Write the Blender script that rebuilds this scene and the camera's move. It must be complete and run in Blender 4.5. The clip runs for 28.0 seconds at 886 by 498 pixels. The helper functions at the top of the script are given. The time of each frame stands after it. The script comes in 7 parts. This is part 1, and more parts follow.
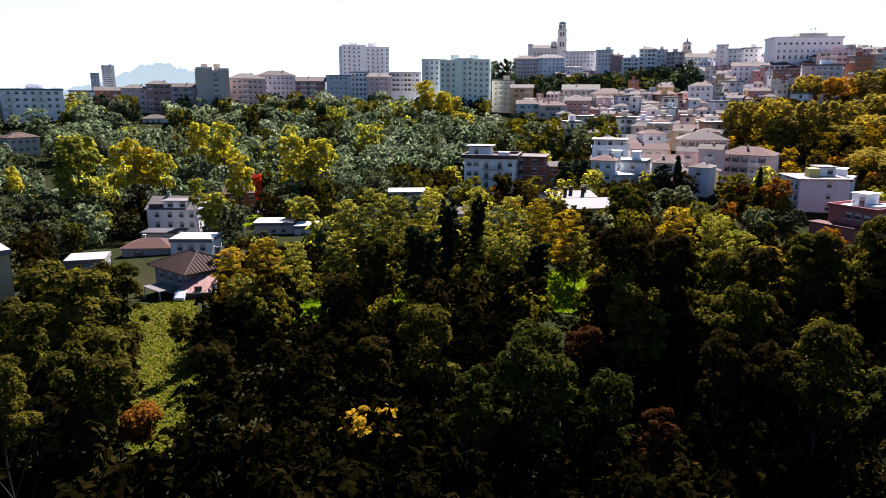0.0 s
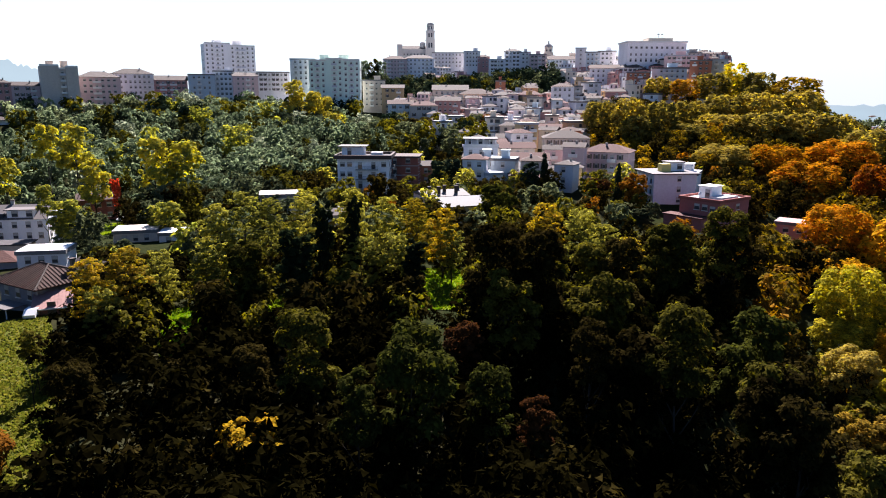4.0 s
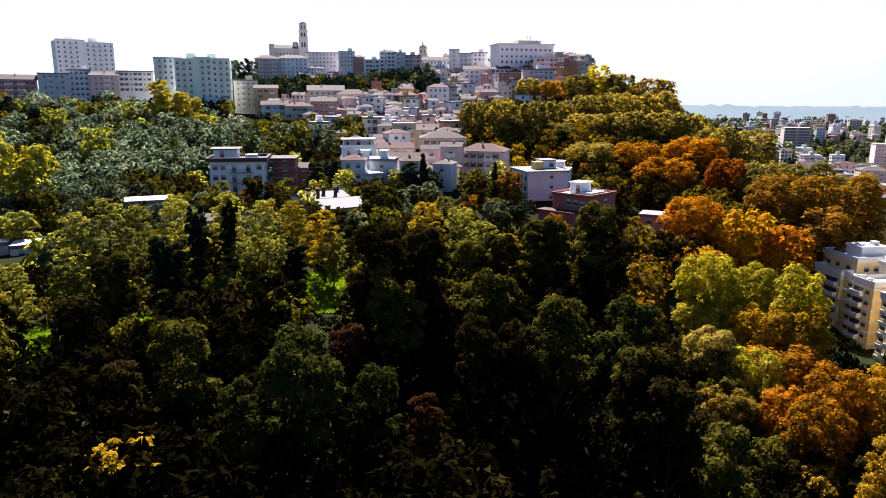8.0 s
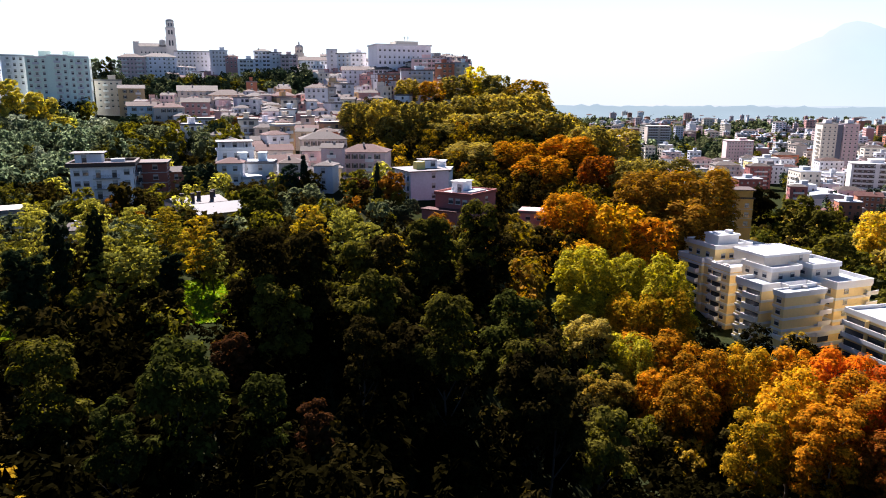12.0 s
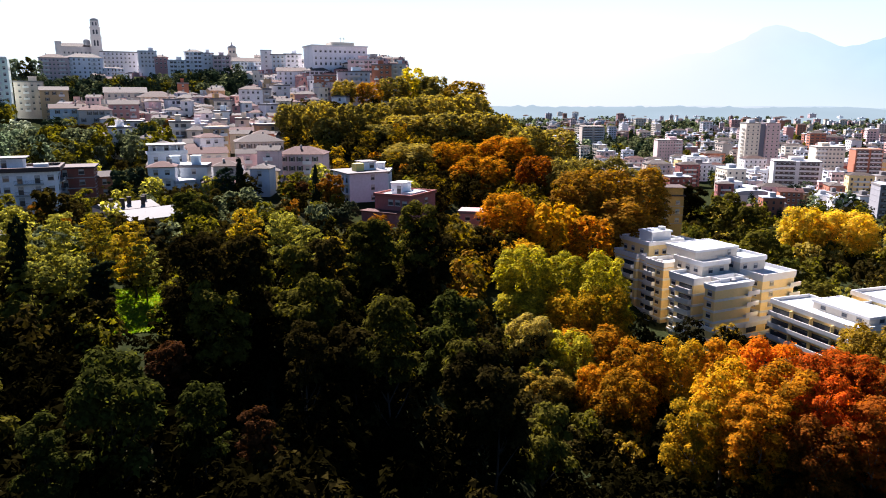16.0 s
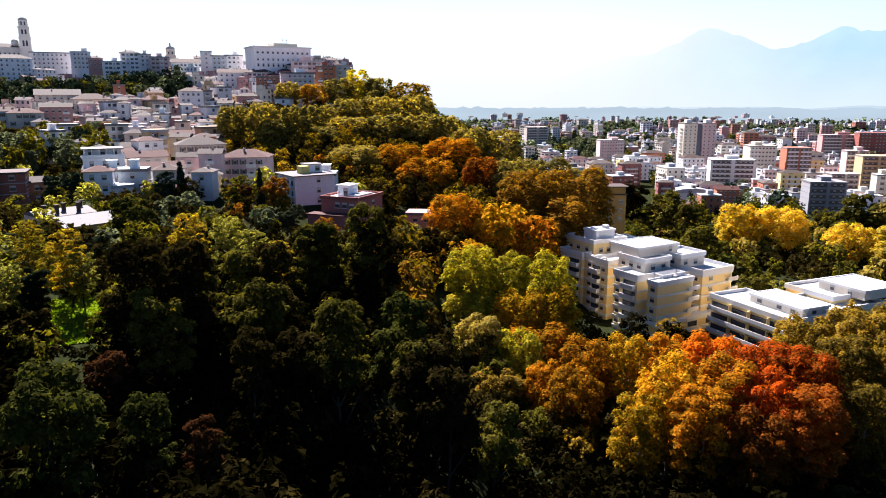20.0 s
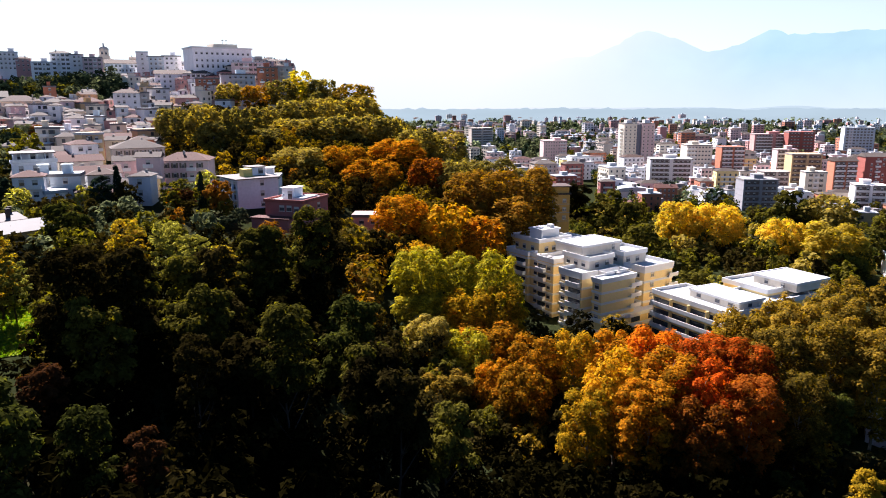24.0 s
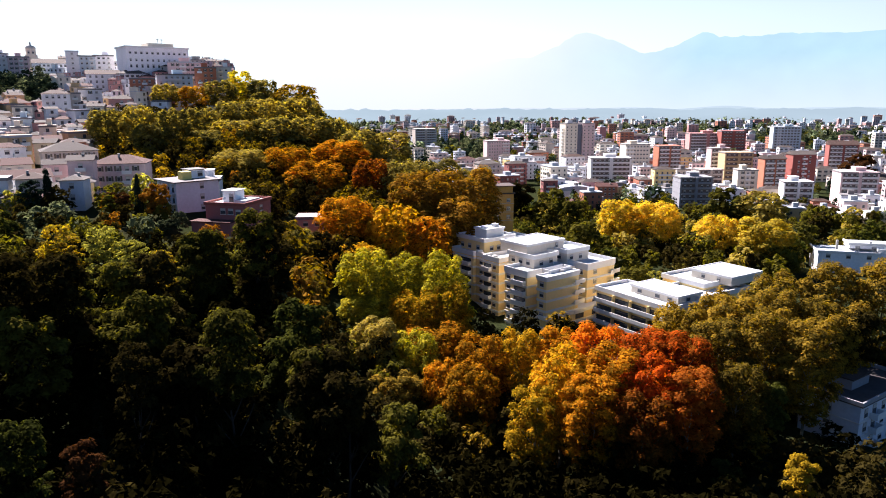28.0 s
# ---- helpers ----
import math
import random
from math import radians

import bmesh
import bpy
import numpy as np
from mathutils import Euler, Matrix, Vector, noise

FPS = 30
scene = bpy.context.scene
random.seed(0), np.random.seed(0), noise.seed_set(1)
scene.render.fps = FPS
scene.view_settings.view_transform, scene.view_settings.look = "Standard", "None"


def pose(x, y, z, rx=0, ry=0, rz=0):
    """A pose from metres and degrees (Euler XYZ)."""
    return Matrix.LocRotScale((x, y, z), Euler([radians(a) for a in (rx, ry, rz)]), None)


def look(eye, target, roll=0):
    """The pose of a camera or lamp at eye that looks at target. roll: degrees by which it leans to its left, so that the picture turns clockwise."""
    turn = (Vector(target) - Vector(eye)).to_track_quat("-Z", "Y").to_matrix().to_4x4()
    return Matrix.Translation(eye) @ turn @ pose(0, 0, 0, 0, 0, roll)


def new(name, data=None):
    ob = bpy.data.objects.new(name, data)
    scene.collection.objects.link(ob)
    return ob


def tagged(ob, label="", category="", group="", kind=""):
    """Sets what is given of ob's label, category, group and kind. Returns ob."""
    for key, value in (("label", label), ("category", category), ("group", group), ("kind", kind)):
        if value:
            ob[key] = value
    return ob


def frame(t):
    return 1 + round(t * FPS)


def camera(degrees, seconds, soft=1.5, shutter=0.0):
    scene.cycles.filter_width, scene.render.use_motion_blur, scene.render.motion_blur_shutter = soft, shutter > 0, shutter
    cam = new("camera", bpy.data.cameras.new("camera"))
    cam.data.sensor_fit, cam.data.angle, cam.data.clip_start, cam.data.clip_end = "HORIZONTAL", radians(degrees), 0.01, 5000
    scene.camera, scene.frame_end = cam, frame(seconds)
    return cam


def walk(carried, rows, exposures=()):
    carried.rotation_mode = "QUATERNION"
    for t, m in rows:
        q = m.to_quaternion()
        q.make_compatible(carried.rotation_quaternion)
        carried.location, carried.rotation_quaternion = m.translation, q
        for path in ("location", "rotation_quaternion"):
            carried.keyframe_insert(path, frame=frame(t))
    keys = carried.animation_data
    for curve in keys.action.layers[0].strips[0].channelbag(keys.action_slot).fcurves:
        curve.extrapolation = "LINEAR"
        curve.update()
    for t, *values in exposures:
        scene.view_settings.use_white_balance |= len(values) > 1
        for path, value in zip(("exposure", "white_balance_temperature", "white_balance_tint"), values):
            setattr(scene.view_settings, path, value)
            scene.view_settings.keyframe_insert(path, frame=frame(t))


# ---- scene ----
cam = camera(64.9, 28.0, soft=1.0)
EYE = 70.0
# seconds, yaw, pitch, roll of the hovering camera
PATH = [
    (0.0, 0.00, -12.54, 0.06),
    (0.5, -0.70, -12.54, 0.08),
    (1.0, -1.94, -12.55, 0.07),
    (1.5, -3.24, -12.54, 0.10),
    (2.0, -4.73, -12.53, 0.15),
    (3.0, -7.55, -12.51, 0.15),
    (4.0, -10.35, -12.51, 0.18),
    (4.5, -11.62, -12.50, 0.20),
    (6.5, -16.54, -12.46, 0.17),
    (7.0, -17.84, -12.46, 0.19),
    (8.0, -20.25, -12.44, 0.18),
    (9.0, -22.67, -12.42, 0.20),
    (10.0, -25.07, -12.42, 0.19),
    (11.0, -27.48, -12.41, 0.14),
    (12.0, -29.90, -12.37, 0.15),
    (12.5, -31.02, -12.34, 0.13),
    (14.5, -33.30, -12.30, 0.06),
    (15.0, -33.84, -12.29, 0.05),
    (16.0, -34.88, -12.26, 0.02),
    (17.0, -35.96, -12.22, -0.02),
    (18.0, -37.06, -12.19, -0.05),
    (19.0, -38.14, -12.16, -0.09),
    (20.0, -39.24, -12.14, -0.12),
    (21.0, -40.34, -12.10, -0.17),
    (21.5, -40.85, -12.09, -0.19),
    (23.5, -43.07, -12.07, -0.26),
    (24.0, -43.68, -12.05, -0.24),
    (25.0, -44.80, -12.04, -0.28),
    (26.0, -45.95, -12.04, -0.27),
    (27.0, -47.09, -12.04, -0.28),
    (28.0, -48.23, -12.02, -0.31),
]
walk(cam, [(t, pose(0, 0, EYE, 0, 0, yaw) @ pose(0, 0, 0, 90 + pitch, 0, 0) @ pose(0, 0, 0, 0, 0, roll)) for t, yaw, pitch, roll in PATH])

# ---------------------------------------------------------------- light
SUN_BEARING, SUN_HEIGHT = -13.0, 41.0
world = bpy.data.worlds.new("sky")
scene.world = world
world.use_nodes = True
wn = world.node_tree.nodes
sky = wn.new("ShaderNodeTexSky")
sky.sky_type = "NISHITA"
sky.sun_disc = False
sky.sun_elevation = radians(SUN_HEIGHT)
sky.sun_rotation = radians(-SUN_BEARING)
sky.air_density, sky.dust_density, sky.ozone_density = 1.0, 1.0, 2.0
# autumn haze whitens the sky towards the horizon, most of all below the sun
wl = world.node_tree.links
wn["Background"].inputs["Strength"].default_value = 0.036
sb, sh = radians(SUN_BEARING), radians(SUN_HEIGHT)
toward, level, veil, dim, mixed, ahead, near_sun, haze = (wn.new("ShaderNode" + k) for k in ("TexCoord", "SeparateXYZ", "MapRange", "MixRGB", "MixRGB", "VectorMath", "MapRange", "MixRGB"))
wl.new(toward.outputs["Generated"], level.inputs[0])
wl.new(level.outputs["Z"], veil.inputs["Value"])
veil.inputs["From Min"].default_value, veil.inputs["From Max"].default_value = 0.02, 0.36
veil.inputs["To Min"].default_value, veil.inputs["To Max"].default_value = 0.96, 0.0
veil.interpolation_type = "SMOOTHSTEP"
ahead.operation = "DOT_PRODUCT"
ahead.inputs[1].default_value = (-math.sin(sb), math.cos(sb), 0)
wl.new(toward.outputs["Generated"], ahead.inputs[0])
wl.new(ahead.outputs["Value"], near_sun.inputs["Value"])
near_sun.inputs["From Min"].default_value, near_sun.inputs["From Max"].default_value = -0.5, 0.8
wl.new(near_sun.outputs[0], haze.inputs[0])
haze.inputs[1].default_value, haze.inputs[2].default_value = (1.8, 3.1, 4.6, 1), (7.6, 8.9, 8.9, 1)
dim.blend_type, dim.inputs[0].default_value, dim.inputs[2].default_value = "MULTIPLY", 1.0, (0.36, 0.6, 0.8, 1)
wl.new(sky.outputs["Color"], dim.inputs[1])
wl.new(veil.outputs[0], mixed.inputs[0])
wl.new(dim.outputs[0], mixed.inputs[1])
wl.new(haze.outputs[0], mixed.inputs[2])
wl.new(mixed.outputs[0], wn["Background"].inputs["Color"])

sun = new("sun", bpy.data.lights.new("sun", "SUN"))
sun.data.energy = 5.0
sun.data.angle = radians(0.6)
sun.data.color = (1.0, 0.94, 0.86)
sun.matrix_world = look((-math.sin(sb) * math.cos(sh) * 100, math.cos(sb) * math.cos(sh) * 100, 100 * math.sin(sh)), (0, 0, 0))
scene.view_settings.exposure = 2.05
scene.view_settings.use_white_balance = True
scene.view_settings.white_balance_temperature = 6250
scene.view_settings.white_balance_tint = 21


# ---------------------------------------------------------------- materials
def node_mat(name):
    m = bpy.data.materials.new(name)
    m.use_nodes = True
    return m, m.node_tree.nodes, m.node_tree.links


def ramp(nodes, stops):
    r = nodes.new("ShaderNodeValToRGB")
    e = r.color_ramp.elements
    e[0].position, e[0].color = stops[0][0], (*stops[0][1], 1)
    e[1].position, e[1].color = stops[-1][0], (*stops[-1][1], 1)
    for p, c in stops[1:-1]:
        k = e.new(p)
        k.color = (*c, 1)
    return r


def shade(c, f):
    return tuple(min(1.0, v * f) for v in c)


def surface(name, colour, rough=0.8, fine=2.0, coarse=0.15, spread=0.25, bump=0.3, metal=0.0, streak=0.0):
    """A weathered solid surface: grain at one scale, stains at another, a little difference from thing to thing."""
    m, n, l = node_mat(name)
    b = n["Principled BSDF"]
    geo = n.new("ShaderNodeTexCoord")
    a = n.new("ShaderNodeTexNoise")
    a.inputs["Scale"].default_value, a.inputs["Detail"].default_value = fine, 5
    c = n.new("ShaderNodeTexNoise")
    c.inputs["Scale"].default_value, c.inputs["Detail"].default_value = coarse, 4
    if streak:
        mp = n.new("ShaderNodeMapping")
        mp.inputs["Scale"].default_value = (1, 1, streak)
        l.new(geo.outputs["Object"], mp.inputs["Vector"])
        l.new(mp.outputs["Vector"], c.inputs["Vector"])
    else:
        l.new(geo.outputs["Object"], c.inputs["Vector"])
    l.new(geo.outputs["Object"], a.inputs["Vector"])
    info = n.new("ShaderNodeObjectInfo")
    add = n.new("ShaderNodeMath")
    add.operation = "MULTIPLY_ADD"
    add.inputs[1].default_value, add.inputs[2].default_value = 0.45, 0.0
    l.new(a.outputs["Fac"], add.inputs[0])
    add2 = n.new("ShaderNodeMath")
    add2.operation = "MULTIPLY_ADD"
    add2.inputs[1].default_value = 0.4
    l.new(c.outputs["Fac"], add2.inputs[0])
    l.new(add.outputs[0], add2.inputs[2])
    add3 = n.new("ShaderNodeMath")
    add3.operation = "MULTIPLY_ADD"
    add3.inputs[1].default_value = 0.15
    l.new(info.outputs["Random"], add3.inputs[0])
    l.new(add2.outputs[0], add3.inputs[2])
    r = ramp(n, [(0.25, shade(colour, 1 - spread)), (0.5, colour), (0.8, shade(colour, 1 + spread * 0.7))])
    l.new(add3.outputs[0], r.inputs["Fac"])
    l.new(r.outputs["Color"], b.inputs["Base Color"])
    b.inputs["Roughness"].default_value = rough
    b.inputs["Specular IOR Level"].default_value = 0.5 if metal or rough < 0.6 else 0.15
    b.inputs["Metallic"].default_value = metal
    if bump:
        bp = n.new("ShaderNodeBump")
        bp.inputs["Strength"].default_value, bp.inputs["Distance"].default_value = bump, 0.05
        l.new(a.outputs["Fac"], bp.inputs["Height"])
        l.new(bp.outputs["Normal"], b.inputs["Normal"])
    return m


def foliage(name, colour, other, through_light=0.26):
    """Leaves: colour drifts from leaf to leaf, clump to clump and tree to tree; thin enough to glow against the sun."""
    m, n, l = node_mat(name)
    b = n["Principled BSDF"]
    geo, info, tc = n.new("ShaderNodeNewGeometry"), n.new("ShaderNodeObjectInfo"), n.new("ShaderNodeTexCoord")
    cl = n.new("ShaderNodeTexNoise")
    cl.inputs["Scale"].default_value, cl.inputs["Detail"].default_value = 2.3, 3
    l.new(tc.outputs["Object"], cl.inputs["Vector"])
    s1 = n.new("ShaderNodeMath")
    s1.operation = "MULTIPLY_ADD"
    s1.inputs[1].default_value, s1.inputs[2].default_value = 0.3, -0.04
    l.new(geo.outputs["Random Per Island"], s1.inputs[0])
    s2 = n.new("ShaderNodeMath")
    s2.operation = "MULTIPLY_ADD"
    s2.inputs[1].default_value = 0.75
    l.new(cl.outputs["Fac"], s2.inputs[0])
    l.new(s1.outputs[0], s2.inputs[2])
    s3 = n.new("ShaderNodeMath")
    s3.operation = "MULTIPLY_ADD"
    s3.inputs[1].default_value = 0.25
    l.new(info.outputs["Random"], s3.inputs[0])
    l.new(s2.outputs[0], s3.inputs[2])
    r = ramp(n, [(0.2, shade(colour, 0.5)), (0.5, colour), (0.74, other), (0.97, shade(other, 1.35))])
    l.new(s3.outputs[0], r.inputs["Fac"])
    l.new(r.outputs["Color"], b.inputs["Base Color"])
    b.inputs["Roughness"].default_value = 0.75
    b.inputs["Specular IOR Level"].default_value = 0.0
    t = n.new("ShaderNodeBsdfTranslucent")
    hs = n.new("ShaderNodeHueSaturation")
    hs.inputs["Saturation"].default_value, hs.inputs["Value"].default_value = 1.15, 1.6
    l.new(r.outputs["Color"], hs.inputs["Color"])
    l.new(hs.outputs["Color"], t.inputs["Color"])
    mx = n.new("ShaderNodeMixShader")
    mx.inputs[0].default_value = through_light
    l.new(b.outputs[0], mx.inputs[1])
    l.new(t.outputs[0], mx.inputs[2])
    l.new(mx.outputs[0], n["Material Output"].inputs["Surface"])
    return m


LEAF = {
    # dark leaves, lowered further to hold the near slope's shade
    "dark": foliage("leaf_dark_shaded", (0.0094, 0.0073, 0.0024), (0.0297, 0.0226, 0.0059), 0.3),
    # near-black leaves: the deep shade under the trees is put into the colour
    "shade": foliage("leaf_painted_shade", (0.0025, 0.0022, 0.0007), (0.0072, 0.006, 0.0015), 0.1),
    "olive": foliage("leaf_olive", (0.029, 0.0275, 0.006), (0.095, 0.083, 0.0135), 0.42),
    "green": foliage("leaf_green", (0.0225, 0.0256, 0.006), (0.065, 0.0675, 0.0125), 0.42),
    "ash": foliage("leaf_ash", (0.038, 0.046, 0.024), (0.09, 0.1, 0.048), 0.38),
    # silvery leaves, raised a little to carry distance haze
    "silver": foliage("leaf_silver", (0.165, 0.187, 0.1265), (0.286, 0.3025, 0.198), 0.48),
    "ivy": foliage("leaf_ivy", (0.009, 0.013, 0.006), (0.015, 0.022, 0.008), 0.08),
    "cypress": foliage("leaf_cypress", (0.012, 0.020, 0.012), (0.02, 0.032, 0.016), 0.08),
    "robinia": foliage("leaf_robinia", (0.12, 0.122, 0.03), (0.27, 0.245, 0.052), 0.58),
    "robinia_gold": foliage("leaf_robinia_gold", (0.1771, 0.1417, 0.0253), (0.4174, 0.2846, 0.0379), 0.58),
    "plane_lime": foliage("leaf_plane_lime", (0.1877, 0.1711, 0.0177), (0.4858, 0.3864, 0.0265), 0.46),
    "plane_yellow": foliage("leaf_plane_yellow", (0.17, 0.11, 0.007), (0.5, 0.26, 0.01), 0.4),
    "plane_gold": foliage("leaf_plane_gold", (0.14, 0.07, 0.006), (0.46, 0.18, 0.007), 0.4),
    "plane_orange": foliage("leaf_plane_orange", (0.17, 0.062, 0.006), (0.52, 0.145, 0.007), 0.4),
    "plane_red": foliage("leaf_plane_red", (0.13, 0.036, 0.005), (0.44, 0.075, 0.007), 0.4),
    "plane_rust": foliage("leaf_plane_rust", (0.1, 0.038, 0.007), (0.27, 0.075, 0.009), 0.46),
    "plane_bronze": foliage("leaf_plane_bronze", (0.1425, 0.076, 0.0114), (0.323, 0.1615, 0.0171), 0.42),
    "plane_olive": foliage("leaf_plane_olive", (0.12, 0.1, 0.026), (0.29, 0.218, 0.045), 0.44),
    "plane_dark": foliage("leaf_plane_dark", (0.075, 0.054, 0.01), (0.25, 0.155, 0.018), 0.4),
    "poplar": foliage("leaf_poplar", (0.161, 0.1725, 0.0403), (0.414, 0.3565, 0.0517), 0.52),
    "poplar_pale": foliage("leaf_poplar_pale", (0.3, 0.26, 0.05), (0.54, 0.44, 0.075), 0.5),
    "poplar_gold": foliage("leaf_poplar_gold", (0.3, 0.225, 0.03), (0.56, 0.38, 0.035), 0.5),
    "yellow": foliage("leaf_yellow", (0.186, 0.124, 0.0087), (0.31, 0.186, 0.0099), 0.3),
    "rust": foliage("leaf_rust", (0.119, 0.049, 0.0084), (0.21, 0.084, 0.0084), 0.3),
    "brown": foliage("leaf_brown", (0.0264, 0.0123, 0.0062), (0.0528, 0.022, 0.0079), 0.3),
    "red": foliage("leaf_red", (0.45, 0.05, 0.02), (0.6, 0.09, 0.03)),
    # grey-green of the valley trees, with some haze lightened into it
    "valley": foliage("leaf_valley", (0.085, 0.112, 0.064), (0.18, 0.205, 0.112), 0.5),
}
WORDS = {"dark": "dark green", "olive": "olive-green", "green": "bright green", "silver": "silvery green", "ash": "pale grey-green", "ivy": "ivy-clad blackish green", "cypress": "blackish green",
         "robinia": "airy yellow-green", "robinia_gold": "airy golden-green", "plane_lime": "lime-yellow", "plane_yellow": "yellow and orange", "plane_gold": "golden orange",
         "plane_orange": "orange", "plane_red": "red-orange", "plane_rust": "dull rust-red", "plane_bronze": "bronze-brown", "plane_olive": "olive-gold", "plane_dark": "dark olive", "poplar": "yellow-green", "poplar_pale": "pale yellow", "poplar_gold": "bright yellow",
         "yellow": "bright yellow", "rust": "rust-orange", "brown": "reddish brown", "red": "scarlet", "valley": "grey-green"}
BARK = surface("bark", (0.035, 0.028, 0.022), 0.9, 6, 0.8, 0.4, 0.6)
PALE_BARK = surface("pale_bark", (0.22, 0.19, 0.14), 0.85, 4, 0.8, 0.4, 0.5)

WALLS = {k: surface("plaster_" + k, c, 0.85, 1.4, 0.22, 0.2, 0.15, streak=0.25) for k, c in {
    "white": (0.72, 0.7, 0.7), "cream": (0.62, 0.55, 0.45), "beige": (0.52, 0.45, 0.39), "mint": (0.68, 0.8, 0.72), "pink": (0.46, 0.24, 0.22), "rose": (0.58, 0.43, 0.42),
    "aqua": (0.48, 0.54, 0.58), "ochre": (0.46, 0.33, 0.18), "terra": (0.36, 0.14, 0.085), "brick": (0.28, 0.1, 0.075), "brickred": (0.25, 0.08, 0.065), "pinkred": (0.3, 0.11, 0.1),
    "grey": (0.24, 0.24, 0.26), "slate": (0.15, 0.155, 0.19), "haze": (0.56, 0.57, 0.62), "sand": (0.8, 0.6, 0.27), "snow": (0.84, 0.82, 0.82)}.items()}
WALL_WORDS = {"white": "white", "cream": "cream", "beige": "beige", "mint": "pale mint-green", "pink": "faded pink", "rose": "pale rose", "aqua": "pale blue-grey", "ochre": "ochre", "terra": "terracotta",
              "brick": "red-brick", "brickred": "dark red brick", "pinkred": "dusky pink", "grey": "grey", "slate": "blue-grey", "haze": "pale grey", "sand": "yellow", "snow": "white"}
WHITE = surface("white_concrete", (0.66, 0.65, 0.63), 0.8, 1.2, 0.25, 0.12, 0.1)
CONCRETE = surface("weathered_concrete", (0.36, 0.35, 0.33), 0.9, 1.5, 0.2, 0.3, 0.2)
ROOF_FLAT = surface("flat_roof_membrane", (0.17, 0.16, 0.16), 0.85, 0.8, 0.2, 0.3, 0.1)
ROOF_WHITE = surface("white_roof_membrane", (0.38, 0.4, 0.43), 0.7, 0.8, 0.2, 0.12, 0.05)
STONE = surface("pale_stone", (0.6, 0.56, 0.52), 0.9, 1.5, 0.2, 0.2, 0.2)
METAL = surface("grey_metal", (0.085, 0.083, 0.088), 0.7, 3, 0.4, 0.25, 0.1)


def tile_mat(name, c):
    m = surface(name, c, 0.85, 2.2, 0.35, 0.35, 0.2)
    n, l = m.node_tree.nodes, m.node_tree.links
    w = n.new("ShaderNodeTexWave")
    w.inputs["Scale"].default_value = 1.4
    w.bands_direction = "X"
    tc = n.new("ShaderNodeTexCoord")
    l.new(tc.outputs["Object"], w.inputs["Vector"])
    bp = n.new("ShaderNodeBump")
    bp.inputs["Strength"].default_value, bp.inputs["Distance"].default_value = 0.5, 0.1
    l.new(w.outputs["Fac"], bp.inputs["Height"])
    l.new(bp.outputs["Normal"], n["Principled BSDF"].inputs["Normal"])
    return m


TILES = [tile_mat("clay_tiles", (0.06, 0.034, 0.026)), tile_mat("old_clay_tiles", (0.06, 0.046, 0.04)), tile_mat("pale_tiles", (0.085, 0.07, 0.062)), tile_mat("red_tiles", (0.078, 0.03, 0.024))]


def glass_mat():
    m, n, l = node_mat("window_glass")
    b = n["Principled BSDF"]
    b.inputs["Base Color"].default_value = (0.05, 0.055, 0.065, 1)
    b.inputs["Roughness"].default_value = 0.12
    return m


GLASS = glass_mat()
FRAME = surface("window_frame_paint", (0.35, 0.3, 0.26), 0.6, 4, 0.5, 0.3, 0.0)
BLIND = surface("roller_blind", (0.42, 0.4, 0.37), 0.7, 4, 0.5, 0.35, 0.0)
SHUTTER = surface("shutter_paint", (0.12, 0.10, 0.075), 0.7, 4, 0.5, 0.3, 0.0)


def ground_mat():
    m, n, l = node_mat("meadow_and_litter")
    b = n["Principled BSDF"]
    tc = n.new("ShaderNodeTexCoord")
    a, c = n.new("ShaderNodeTexNoise"), n.new("ShaderNodeTexNoise")
    a.inputs["Scale"].default_value, a.inputs["Detail"].default_value = 1.3, 8
    c.inputs["Scale"].default_value, c.inputs["Detail"].default_value = 0.02, 5
    for k in (a, c):
        l.new(tc.outputs["Object"], k.inputs["Vector"])
    r1 = ramp(n, [(0.3, (0.009, 0.01, 0.005)), (0.55, (0.02, 0.023, 0.009)), (0.75, (0.04, 0.034, 0.017))])
    r2 = ramp(n, [(0.35, (0.022, 0.028, 0.012)), (0.5, (0.017, 0.023, 0.009)), (0.65, (0.032, 0.028, 0.016))])
    l.new(a.outputs["Fac"], r1.inputs["Fac"])
    l.new(c.outputs["Fac"], r2.inputs["Fac"])
    mx = n.new("ShaderNodeMixRGB")
    mx.inputs[0].default_value = 0.5
    l.new(r1.outputs["Color"], mx.inputs[1])
    l.new(r2.outputs["Color"], mx.inputs[2])
    l.new(mx.outputs[0], b.inputs["Base Color"])
    b.inputs["Roughness"].default_value = 1.0
    b.inputs["Specular IOR Level"].default_value = 0.0
    return m


GROUND = ground_mat()
GRASS = foliage("grass", (0.1, 0.19, 0.02), (0.2, 0.24, 0.035), 0.3)
DRY_GRASS = foliage("dry_grass", (0.085, 0.1, 0.02), (0.14, 0.13, 0.03), 0.3)


# ---------------------------------------------------------------- terrain
BEARINGS = (45, 28, 14, 0, -10, -20, -30, -40, -47, -52, -75)
REACH = (0, 60, 110, 160, 230, 330, 430, 560, 700, 1000, 1700)
HEIGHTS = (
    (37, 36, 33, 32, 46, 60, 64, 60), (37, 36, 33, 32, 44, 60, 66, 62), (37, 37, 34, 31, 42, 58, 70, 66), (34, 38, 39, 39, 46, 59, 72, 76),
    (33, 38, 40, 41, 47, 58, 72, 97), (31, 36, 39, 42, 50, 62, 80, 100), (26, 31, 36, 40, 50, 65, 88, 90), (20, 19, 23, 31, 43, 53, 54, 36),
    (15, 12, 13, 22, 28, 18, 8, 8), (14, 12, 7, 6, 8, 8, 8, 8), (16, 14, 11, 8, 7, 8, 8, 8))


